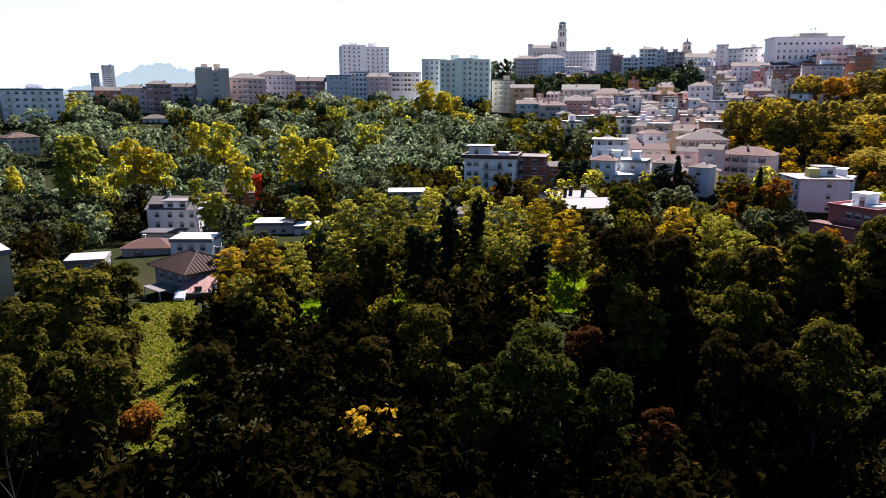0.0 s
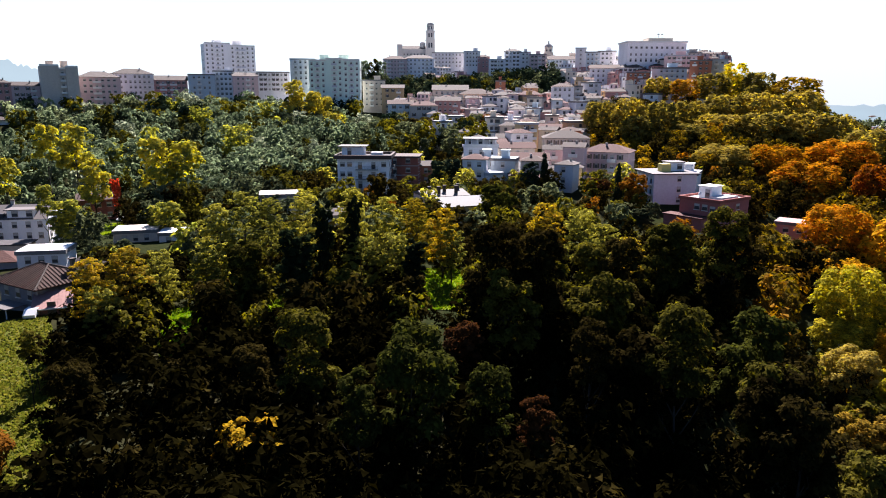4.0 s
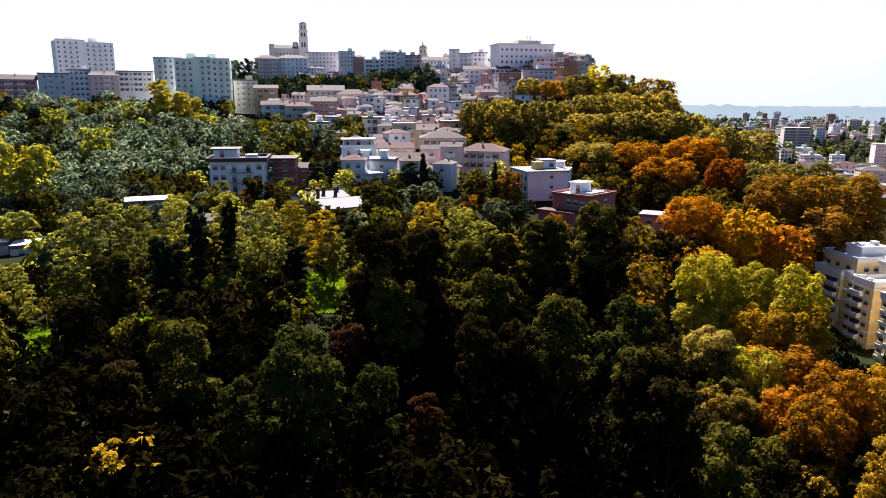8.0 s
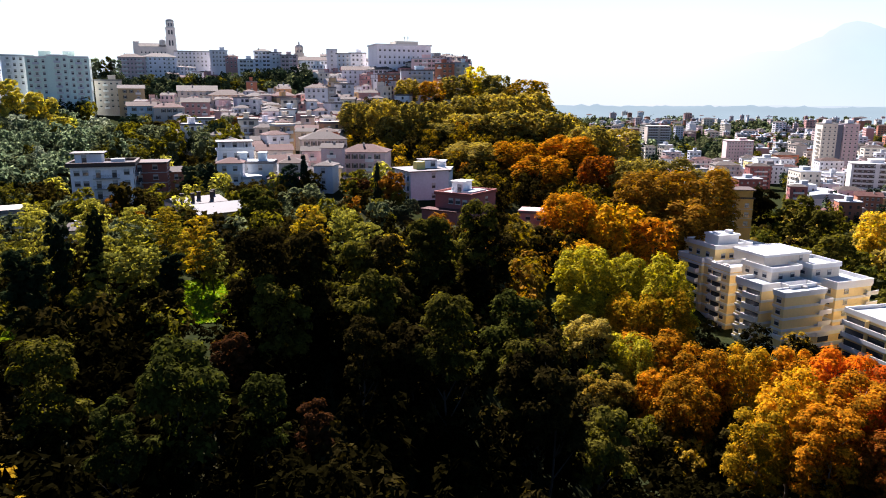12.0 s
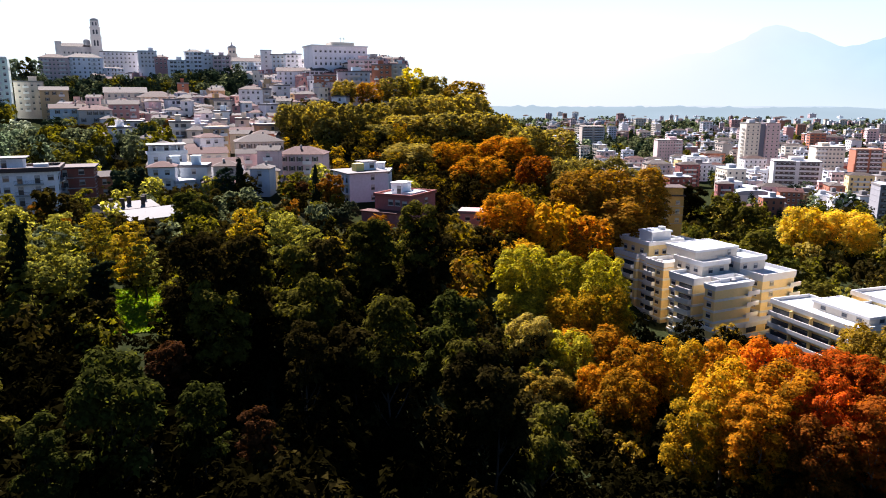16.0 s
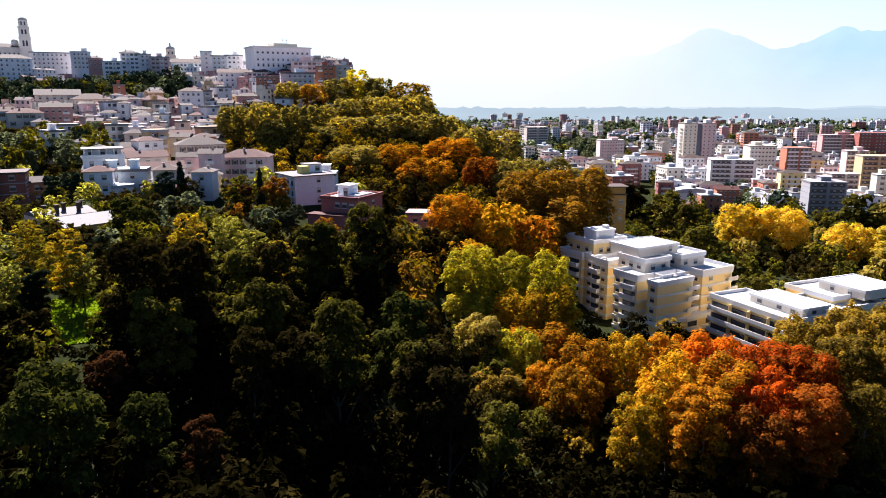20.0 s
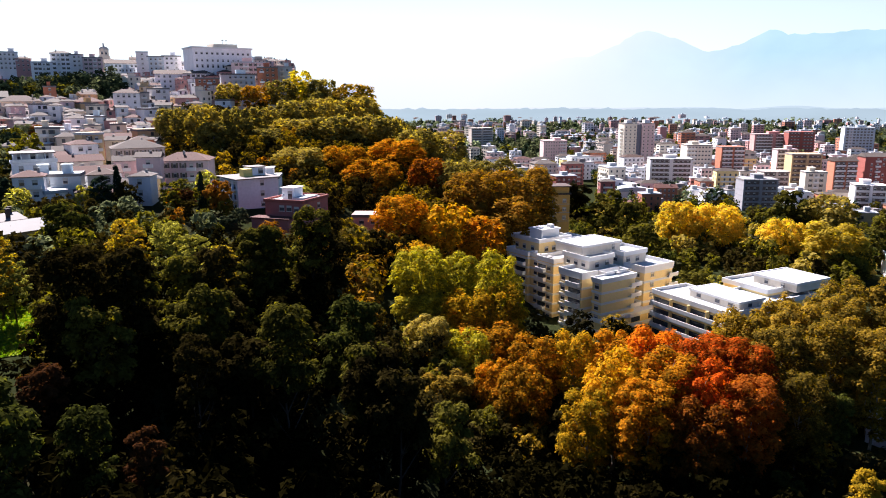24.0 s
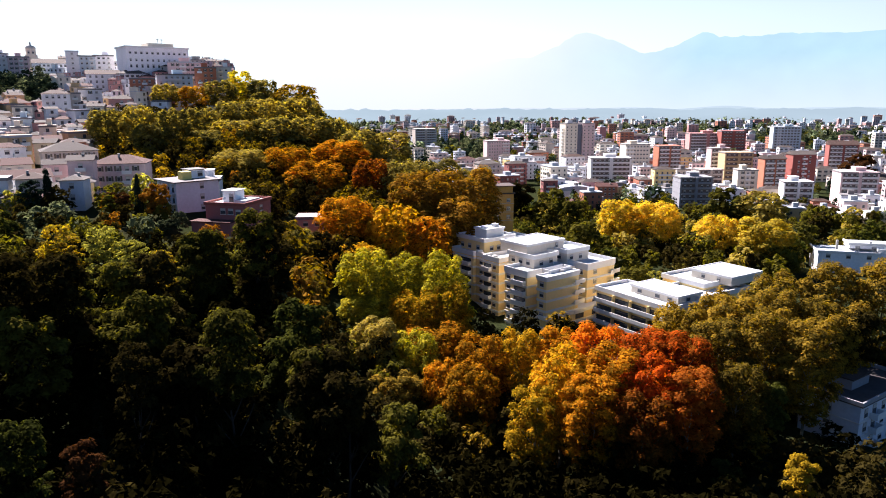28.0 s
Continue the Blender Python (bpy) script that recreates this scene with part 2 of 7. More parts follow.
def ease(a, b, f):
    f = f * f * (3 - 2 * f)
    return a + (b - a) * f


def profile(i, d):
    hs = (27,) + HEIGHTS[i] + ((35 if i < 7 else 8), 6)
    if d >= REACH[-1]:
        return 6.0
    for k in range(len(REACH) - 1):
        if d <= REACH[k + 1]:
            return ease(hs[k], hs[k + 1], (d - REACH[k]) / (REACH[k + 1] - REACH[k]) * 0.999)
    return 0.0


def ground(x, y):
    """Height of the ground at a place."""
    d = math.hypot(x, y)
    b = math.degrees(math.atan2(-x, y))
    bump = 1.2 * noise.noise((x * 0.03, y * 0.03, 0)) if d < 900 else 0.0
    if b >= BEARINGS[0] or b <= BEARINGS[-1]:
        span = 360 - (BEARINGS[0] - BEARINGS[-1])
        f = ((b - BEARINGS[0]) % 360) / span
        return ease(profile(0, d), profile(len(BEARINGS) - 1, d), min(1, f)) + bump
    for k in range(len(BEARINGS) - 1):
        if b >= BEARINGS[k + 1]:
            f = (BEARINGS[k] - b) / (BEARINGS[k] - BEARINGS[k + 1])
            return ease(profile(k, d), profile(k + 1, d), f) + bump
    return bump


def at(b, d):
    """Plan place at a bearing (degrees, left of the first view positive) and a distance from the lookout."""
    return -math.sin(radians(b)) * d, math.cos(radians(b)) * d


# ---------------------------------------------------------------- mesh helpers
class Build:
    """Collects boxes and faces into one mesh."""

    def __init__(self):
        self.v, self.f, self.m = [], [], []

    def quad(self, pts, mi=0):
        i = len(self.v)
        self.v.extend(tuple(p) for p in pts)
        self.f.append(tuple(range(i, i + len(pts))))
        self.m.append(mi)

    def box(self, x0, x1, y0, y1, z0, z1, mi=0, top=None):
        i = len(self.v)
        self.v.extend([(x0, y0, z0), (x1, y0, z0), (x1, y1, z0), (x0, y1, z0), (x0, y0, z1), (x1, y0, z1), (x1, y1, z1), (x0, y1, z1)])
        fs = ((0, 3, 2, 1), (4, 5, 6, 7), (0, 1, 5, 4), (1, 2, 6, 5), (2, 3, 7, 6), (3, 0, 4, 7))
        self.f.extend(tuple(i + k for k in q) for q in fs)
        self.m.extend([mi, mi if top is None else top, mi, mi, mi, mi])

    def box_by(self, m, x0, x1, y0, y1, z0, z1, mi=0):
        i = len(self.v)
        self.box(x0, x1, y0, y1, z0, z1, mi)
        self.v[i:] = [tuple(m @ Vector(p)) for p in self.v[i:]]

    def hip(self, x0, x1, y0, y1, z, h, mi=0, under=0):
        w, d = x1 - x0, y1 - y0
        i = len(self.v)
        if w >= d:
            r = [(x0 + d / 2 * 0.9, (y0 + y1) / 2, z + h), (x1 - d / 2 * 0.9, (y0 + y1) / 2, z + h)]
            fs = [(0, 1, 5, 4), (2, 3, 4, 5), (1, 2, 5), (3, 0, 4)]
        else:
            r = [((x0 + x1) / 2, y0 + w / 2 * 0.9, z + h), ((x0 + x1) / 2, y1 - w / 2 * 0.9, z + h)]
            fs = [(1, 2, 5, 4), (3, 0, 4, 5), (0, 1, 4), (2, 3, 5)]
        self.v.extend([(x0, y0, z), (x1, y0, z), (x1, y1, z), (x0, y1, z)] + r)
        self.f.extend(tuple(i + k for k in q) for q in fs)
        self.f.append((i + 3, i + 2, i + 1, i))
        self.m.extend([mi] * len(fs) + [mi])

    def gable(self, x0, x1, y0, y1, z, h, mi=0, wall=0):
        ym = (y0 + y1) / 2
        i = len(self.v)
        self.v.extend([(x0, y0, z), (x1, y0, z), (x1, y1, z), (x0, y1, z), (x0, ym, z + h), (x1, ym, z + h)])
        for q, k in (((0, 1, 5, 4), mi), ((2, 3, 4, 5), mi), ((1, 2, 5), wall), ((3, 0, 4), wall), ((3, 2, 1, 0), wall)):
            self.f.append(tuple(i + a for a in q))
            self.m.append(k)

    def drum(self, x, y, z0, z1, r0, r1, n=10, mi=0):
        i = len(self.v)
        for z, r in ((z0, r0), (z1, r1)):
            self.v.extend((x + r * math.cos(k * math.tau / n), y + r * math.sin(k * math.tau / n), z) for k in range(n))
        for k in range(n):
            j = (k + 1) % n
            self.f.append((i + k, i + j, i + n + j, i + n + k))
            self.m.append(mi)
        self.f.append(tuple(i + n + k for k in range(n)))
        self.f.append(tuple(i + n - 1 - k for k in range(n)))
        self.m.extend([mi, mi])

    def mesh(self, name, *mats):
        me = bpy.data.meshes.new(name)
        me.from_pydata(self.v, [], self.f)
        for k in mats:
            me.materials.append(k)
        if len(mats) > 1:
            me.polygons.foreach_set("material_index", self.m)
        me.update()
        return me


def part(name, me, parent, m=None, label=""):
    ob = new(name, me)
    ob.parent = parent
    if m is not None:
        ob.matrix_basis = m
    if label:
        ob["label"] = label
    return ob


def rnd(a, b):
    return a + (b - a) * random.random()
# nearest trees on the shaded slope: bearing, distance, crown radius, top height, foliage
NEAR_LEFT = [
    (29.2, 80, 5.6, 54.9, 'olive'),
    (26.2, 88, 3.6, 51.6, 'olive'),
    (28.2, 62, 3.2, 51.6, 'olive'),
    (32.5, 60, 3.0, 56.1, 'olive'),
    (34.3, 52, 2.1, 53.6, 'olive'),
    (25.2, 66, 2.1, 42.0, 'rust'),
    (6.6, 60, 3.3, 42.1, 'yellow'),
    (1.6, 70, 3.6, 49.2, 'olive'),
    (-7.8, 61, 3.9, 50.2, 'green'),
    (-2.9, 57, 2.3, 47.3, 'green'),
    (-14.4, 62, 2.5, 45.6, 'green'),
    (-12.3, 76, 2.5, 45.2, 'brown'),
    (-18.5, 66, 2.0, 40.8, 'brown'),
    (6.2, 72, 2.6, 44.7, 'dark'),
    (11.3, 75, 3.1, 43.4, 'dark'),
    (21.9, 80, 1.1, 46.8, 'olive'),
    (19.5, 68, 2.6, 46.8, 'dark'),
]
# trees on the grassy knoll: bearing, distance, crown radius, top height, foliage
KNOLL = [
    (17.5, 98, 2.9, 50.3, 'robinia_gold'),
    (14.7, 100, 3.4, 51.1, 'robinia_gold'),
    (12.4, 104, 3.1, 49.3, 'robinia'),
    (16.7, 94, 2.8, 47.0, 'robinia'),
    (8.0, 108, 3.4, 55.0, 'robinia'),
    (5.8, 110, 3.5, 56.6, 'robinia'),
    (3.9, 112, 2.8, 55.0, 'robinia'),
    (8.9, 102, 2.8, 49.4, 'robinia'),
    (5.7, 102, 3.3, 49.9, 'olive'),
    (0.9, 118, 3.3, 55.0, 'robinia'),
    (1.9, 100, 3.2, 51.5, 'ivy'),
    (-0.4, 104, 1.8, 55.4, 'ivy'),
    (-2.8, 106, 1.5, 55.1, 'ivy'),
    (-2.8, 114, 3.4, 56.1, 'robinia'),
    (-5.7, 112, 3.2, 55.1, 'robinia'),
    (-8.0, 114, 3.3, 54.1, 'robinia_gold'),
    (-10.2, 118, 3.4, 51.6, 'robinia_gold'),
    (-11.1, 116, 2.9, 48.3, 'robinia'),
    (-3.6, 104, 3.4, 49.6, 'robinia'),
    (-6.4, 104, 3.4, 50.1, 'robinia'),
    (-1.6, 98, 3.2, 46.1, 'olive'),
    (-7.8, 102, 2.5, 48.8, 'ivy'),
    (-15.0, 150, 5.0, 52.2, 'green'),
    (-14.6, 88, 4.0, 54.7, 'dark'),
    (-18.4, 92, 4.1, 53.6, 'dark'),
    (-16.1, 84, 3.8, 50.1, 'olive'),
    (-18.9, 130, 4.4, 51.3, 'robinia_gold'),
    (-21.6, 126, 4.2, 50.9, 'robinia'),
    (-23.8, 118, 3.2, 50.0, 'robinia'),
    (-22.5, 104, 3.7, 49.3, 'olive'),
    (-25.6, 122, 3.3, 47.1, 'robinia_gold'),
]
# trees where the slope drops to the avenue: bearing, distance, crown radius, top height, foliage
SLOPE_RIGHT = [
    (-28.4, 122, 5.0, 50.4, 'olive'),
    (-32.8, 125, 4.2, 52.5, 'olive'),
    (-24.9, 104, 3.9, 50.4, 'dark'),
    (-24.3, 88, 4.0, 49.5, 'olive'),
    (-30.2, 76, 3.4, 48.6, 'olive'),
    (-23.0, 74, 2.5, 46.6, 'dark'),
    (-36.0, 92, 5.0, 46.1, 'green'),
    (-30.2, 86, 4.0, 46.0, 'olive'),
    (-37.2, 84, 4.0, 41.2, 'olive'),
    (-39.8, 78, 3.9, 40.3, 'dark'),
    (-19.0, 98, 3.6, 49.5, 'olive'),
    (-23.7, 90, 4.8, 47.2, 'olive'),
    (-33.4, 126, 5.1, 51.0, 'dark'),
    (-28.9, 124, 4.6, 49.6, 'olive'),
    (-37.7, 82, 4.4, 41.1, 'dark'),
    (-43.9, 84, 4.0, 33.6, 'olive'),
    (-27.3, 80, 5.5, 44.1, 'dark'),
    (-77.6, 98, 2.2, 23.7, 'yellow'),
    (-72.3, 96, 2.9, 21.4, 'green'),
    (-75.0, 112, 2.7, 28.0, 'green'),
    (-65.5, 94, 1.9, 16.4, 'olive'),
]
# plane trees of the lower avenue: bearing, distance, crown radius, top height, foliage
AVENUE = [
    (-41.8, 152, 6.1, 37.8, 'plane_lime'),
    (-45.2, 156, 4.2, 36.6, 'plane_lime'),
    (-48.4, 150, 5.6, 38.1, 'plane_lime'),
    (-41.4, 146, 4.9, 29.1, 'plane_lime'),
    (-45.9, 144, 5.8, 30.5, 'plane_yellow'),
    (-48.6, 142, 4.8, 32.5, 'plane_yellow'),
    (-41.6, 138, 5.3, 23.6, 'plane_lime'),
    (-47.4, 134, 6.3, 26.4, 'plane_gold'),
    (-43.6, 132, 4.4, 24.5, 'plane_yellow'),
    (-51.3, 122, 4.7, 28.5, 'plane_gold'),
    (-54.9, 124, 4.1, 29.0, 'plane_yellow'),
    (-58.4, 122, 4.5, 30.5, 'plane_gold'),
    (-50.7, 112, 4.6, 25.6, 'plane_gold'),
    (-61.4, 118, 4.7, 32.7, 'plane_orange'),
    (-65.4, 114, 4.3, 34.1, 'plane_red'),
    (-68.6, 112, 3.7, 34.5, 'plane_red'),
    (-58.3, 104, 4.7, 33.0, 'plane_yellow'),
    (-62.6, 104, 4.5, 34.1, 'plane_gold'),
    (-56.2, 99, 3.8, 28.5, 'plane_yellow'),
    (-61.1, 97, 3.9, 31.8, 'plane_gold'),
    (-65.8, 102, 4.3, 33.5, 'plane_red'),
    (-69.0, 101, 3.7, 32.9, 'plane_rust'),
    (-65.5, 96, 3.3, 29.8, 'plane_rust'),
    (-70.7, 122, 4.3, 34.7, 'plane_dark'),
    (-74.2, 124, 4.1, 36.6, 'plane_dark'),
    (-77.3, 122, 4.2, 36.7, 'plane_dark'),
    (-72.6, 110, 3.8, 31.6, 'plane_dark'),
    (-42.3, 128, 4.4, 29.4, 'plane_olive'),
    (-45.6, 127, 4.6, 27.0, 'plane_lime'),
    (-43.9, 117, 4.3, 22.9, 'plane_dark'),
    (-48.2, 118, 4.0, 24.4, 'plane_gold'),
]
# plane trees beside the low house: bearing, distance, crown radius, top height, foliage
AVENUE_NEAR = [
    (-68.0, 150, 5.6, 28.2, 'plane_dark'),
    (-71.6, 152, 6.5, 31.7, 'plane_dark'),
    (-75.1, 156, 6.2, 35.6, 'plane_dark'),
    (-71.8, 138, 4.7, 34.8, 'plane_dark'),
    (-74.8, 141, 4.2, 36.4, 'plane_dark'),
    (-74.4, 136, 4.0, 34.1, 'plane_dark'),
    (-77.7, 140, 4.0, 35.4, 'plane_dark'),
    (-77.0, 134, 3.2, 32.9, 'plane_dark'),
    (-78.8, 138, 3.9, 34.2, 'plane_dark'),
    (-80.5, 140, 3.6, 33.8, 'dark'),
    (-78.5, 158, 5.4, 38.9, 'plane_dark'),
    (-81.7, 160, 5.5, 40.3, 'plane_dark'),
    (-66.6, 124, 5.2, 30.5, 'plane_red'),
    (-71.1, 136, 4.9, 27.3, 'plane_dark'),
    (-74.8, 140, 5.2, 30.1, 'plane_dark'),
    (-79.3, 150, 5.5, 32.4, 'plane_dark'),
]
# plane trees of the climbing avenue: bearing, distance, crown radius, top height, foliage
AVENUE_MID = [
    (-40.3, 195, 7.5, 44.2, 'plane_gold'),
    (-44.1, 190, 7.0, 42.1, 'plane_yellow'),
    (-47.0, 186, 5.4, 40.6, 'plane_gold'),
    (-41.0, 172, 5.7, 35.1, 'plane_yellow'),
    (-46.6, 238, 10.2, 46.6, 'plane_bronze'),
    (-50.3, 246, 11.4, 47.8, 'plane_bronze'),
    (-48.6, 230, 11.3, 39.3, 'plane_bronze'),
    (-32.1, 262, 9.5, 53.5, 'plane_olive'),
    (-35.7, 266, 8.8, 53.8, 'plane_gold'),
    (-38.0, 252, 10.0, 49.7, 'plane_gold'),
    (-39.9, 284, 11.3, 54.9, 'plane_gold'),
    (-42.5, 256, 6.7, 49.9, 'plane_rust'),
    (-42.8, 300, 13.2, 59.8, 'plane_olive'),
    (-45.2, 255, 8.8, 49.5, 'plane_olive'),
    (-48.1, 262, 8.5, 50.1, 'plane_olive'),
    (-50.8, 260, 7.9, 47.6, 'plane_olive'),
]
# plane trees under the hill town: bearing, distance, crown radius, top height, foliage
AVENUE_TOP = [
    (-22.8, 312, 6.3, 67.9, 'plane_olive'),
    (-25.1, 308, 6.7, 69.4, 'plane_olive'),
    (-27.3, 306, 6.6, 67.8, 'plane_olive'),
    (-29.7, 298, 7.2, 59.2, 'plane_olive'),
    (-25.7, 300, 6.3, 62.4, 'plane_olive'),
    (-27.0, 412, 6.9, 79.9, 'plane_olive'),
    (-29.0, 405, 7.0, 78.9, 'plane_bronze'),
    (-30.9, 420, 8.5, 82.4, 'plane_olive'),
    (-32.5, 440, 7.7, 88.9, 'plane_lime'),
    (-34.2, 430, 8.6, 83.4, 'plane_olive'),
    (-36.7, 425, 11.8, 80.4, 'plane_dark'),
    (-29.5, 335, 7.4, 67.9, 'plane_olive'),
    (-31.9, 348, 8.9, 70.9, 'plane_olive'),
    (-34.4, 352, 9.4, 71.9, 'plane_olive'),
    (-37.1, 360, 10.1, 72.5, 'plane_olive'),
    (-31.7, 318, 8.4, 62.7, 'plane_olive'),
    (-34.7, 322, 9.5, 63.7, 'plane_olive'),
    (-37.5, 326, 8.9, 63.7, 'plane_olive'),
    (-39.5, 330, 6.9, 62.8, 'plane_olive'),
]
# yellowing poplars in the little valley: bearing, distance, crown radius, top height, foliage
POPLARS = [
    (19.1, 245, 4.0, 61.8, 'poplar'),
    (17.4, 246, 5.3, 62.8, 'poplar'),
    (12.2, 240, 5.5, 57.8, 'poplar'),
    (9.9, 242, 6.0, 56.7, 'poplar'),
    (1.4, 385, 7.5, 79.4, 'poplar_pale'),
    (-0.3, 380, 7.5, 72.0, 'poplar_pale'),
    (-1.5, 340, 5.4, 62.0, 'poplar_pale'),
    (-3.4, 320, 5.3, 53.5, 'poplar_pale'),
    (-9.6, 330, 4.1, 55.3, 'poplar'),
    (27.6, 230, 7.2, 60.1, 'poplar'),
    (24.5, 225, 5.2, 59.0, 'poplar'),
    (23.2, 222, 3.8, 55.8, 'poplar_gold'),
    (21.9, 224, 3.9, 53.9, 'poplar'),
    (31.7, 190, 2.2, 54.2, 'poplar'),
    (19.6, 200, 2.5, 48.2, 'poplar'),
    (14.9, 228, 1.8, 45.5, 'red'),
    (16.4, 232, 4.6, 52.5, 'poplar'),
    (11.7, 195, 4.6, 42.8, 'poplar'),
    (18.3, 185, 4.4, 46.4, 'poplar'),
]
# groves in the plain: bearing, distance, crown radius, top height, foliage
GROVES = [
    (-62.6, 300, 7.5, 29.3, 'poplar_gold_round'),
    (-65.4, 298, 9.4, 29.1, 'poplar_gold_round'),
    (-70.1, 285, 7.5, 26.6, 'poplar_gold_round'),
    (-73.4, 280, 10.4, 27.3, 'poplar_gold_round'),
    (-70.6, 345, 9.6, 30.8, 'olive'),
    (-73.1, 340, 9.7, 30.0, 'plane_olive'),
    (-76.1, 300, 6.2, 25.2, 'olive'),
    (-79.2, 560, 12.9, 33.1, 'brown_round'),
    (-59.9, 245, 6.8, 29.9, 'olive'),
    (-63.8, 225, 5.7, 18.5, 'olive'),
    (-65.6, 228, 3.5, 16.4, 'robinia'),
    (-54.6, 330, 8.0, 33.4, 'dark'),
    (-57.1, 320, 8.9, 32.9, 'olive'),
    (-58.8, 290, 6.3, 30.7, 'olive'),
]
# garden trees of the lower town: bearing, distance, crown radius, top height, foliage
GARDENS = [
    (-18.6, 206, 2.0, 53.1, 'cypress'),
    (-17.4, 205, 3.2, 51.7, 'cypress_round'),
    (-24.5, 204, 1.4, 51.0, 'cypress'),
    (-25.8, 196, 4.0, 49.8, 'rust_round'),
    (-23.1, 200, 3.8, 47.8, 'brown'),
    (-9.8, 206, 2.6, 51.6, 'cypress_round'),
    (-11.2, 207, 3.0, 52.2, 'cypress_round'),
    (-31.3, 170, 2.7, 39.1, 'ash'),
    (-36.5, 178, 3.0, 38.7, 'plane_olive'),
    (-38.1, 180, 3.4, 38.0, 'dark'),
    (-26.3, 185, 2.2, 41.9, 'ash'),
    (-27.2, 186, 2.2, 43.3, 'ash'),
    (-8.1, 335, 12.4, 60.2, 'dark'),
    (-12.3, 330, 4.4, 60.5, 'olive'),
    (-13.8, 335, 4.4, 61.7, 'rust_round'),
    (-4.0, 560, 5.7, 96.8, 'valley'),
    (-4.8, 562, 5.7, 98.6, 'olive'),
    (-5.4, 560, 4.8, 96.0, 'valley'),
    (21.5, 86, 1.2, 44.2, 'dark'),
    (20.2, 88, 1.4, 43.6, 'dark'),
]
# blocks along the western rim: bearing, distance, width, roof height, storeys, turn, wall, roof kind
SKYLINE = [
    (6.1, 560, 37.1, 105.9, 13, 12, 'snow', 'own'),
    (-1.7, 420, 29.3, 89.5, 10, -6, 'mint', 'own'),
    (0.7, 440, 15.2, 90.8, 5, 0, 'snow', 'flat'),
    (17.8, 420, 17.6, 83.6, 8, 4, 'beige', 'own'),
    (29.9, 400, 26.6, 72.4, 6, 8, 'snow', 'flat'),
    (10.5, 470, 19.3, 80.8, 5, 0, 'pink', 'hip'),
    (8.3, 470, 15.9, 82.0, 5, 0, 'aqua', 'flat'),
    (6.7, 480, 12.7, 84.5, 6, 0, 'snow', 'flat'),
    (5.1, 475, 15.6, 83.3, 6, 3, 'rose', 'hip'),
    (3.0, 480, 20.7, 84.2, 4, 0, 'white', 'flat'),
    (15.3, 440, 21.3, 81.9, 5, 5, 'rose', 'hip'),
    (13.1, 470, 23.5, 84.6, 5, 0, 'white', 'hip'),
    (23.3, 430, 14.0, 74.9, 4, 3, 'rose', 'hip'),
    (21.7, 430, 13.2, 77.1, 5, 0, 'pink', 'hip'),
    (20.0, 430, 13.5, 75.7, 5, -3, 'rose', 'hip'),
    (22.1, 398, 12.8, 59.2, 2, 0, 'white', 'hip'),
    (25.9, 1150, 11.7, 99.4, 14, 0, 'snow', 'flat'),
    (25.0, 1200, 17.8, 111.8, 16, 0, 'snow', 'flat'),
    (26.9, 430, 11.6, 71.8, 4, 0, 'white', 'flat'),
    (25.1, 440, 14.2, 73.7, 4, 0, 'terra', 'hip'),
]
# upper town: bearing, distance, width, roof height, storeys, turn, wall, roof kind
TOWN_TOP = [
    (-6.5, 600, 19.5, 101.4, 5, 0, 'rose', 'hip'),
    (-8.4, 610, 25.7, 102.7, 5, 0, 'snow', 'hip'),
    (-10.7, 630, 27.6, 105.9, 4, 0, 'white', 'flat'),
    (-12.6, 600, 13.4, 105.3, 4, 0, 'white', 'flat'),
    (-13.5, 600, 10.6, 102.1, 3, 0, 'pink', 'hip'),
    (-14.6, 590, 13.8, 98.4, 4, 0, 'white', 'flat'),
    (-15.8, 600, 13.4, 107.0, 6, 0, 'snow', 'hip'),
    (-16.8, 600, 9.4, 104.7, 5, 0, 'white', 'flat'),
    (-17.8, 590, 13.4, 102.2, 4, 0, 'rose', 'flat'),
    (-19.7, 570, 22.5, 100.0, 4, 0, 'snow', 'hip'),
    (-21.1, 540, 7.7, 103.9, 7, 0, 'white', 'flat'),
    (-22.0, 540, 10.9, 101.0, 5, 0, 'aqua', 'flat'),
    (-23.1, 540, 12.8, 101.5, 5, 0, 'snow', 'flat'),
    (-22.9, 500, 18.6, 90.2, 3, 0, 'snow', 'hip'),
    (-24.9, 500, 18.0, 90.6, 3, 0, 'white', 'hip'),
    (-28.6, 490, 21.5, 95.4, 4, 0, 'rose', 'flat'),
    (-30.0, 462, 12.5, 90.9, 5, 0, 'terra', 'flat'),
    (-31.3, 470, 9.9, 91.6, 4, 0, 'aqua', 'flat'),
    (-27.8, 440, 19.5, 85.9, 4, 4, 'aqua', 'flat'),
]
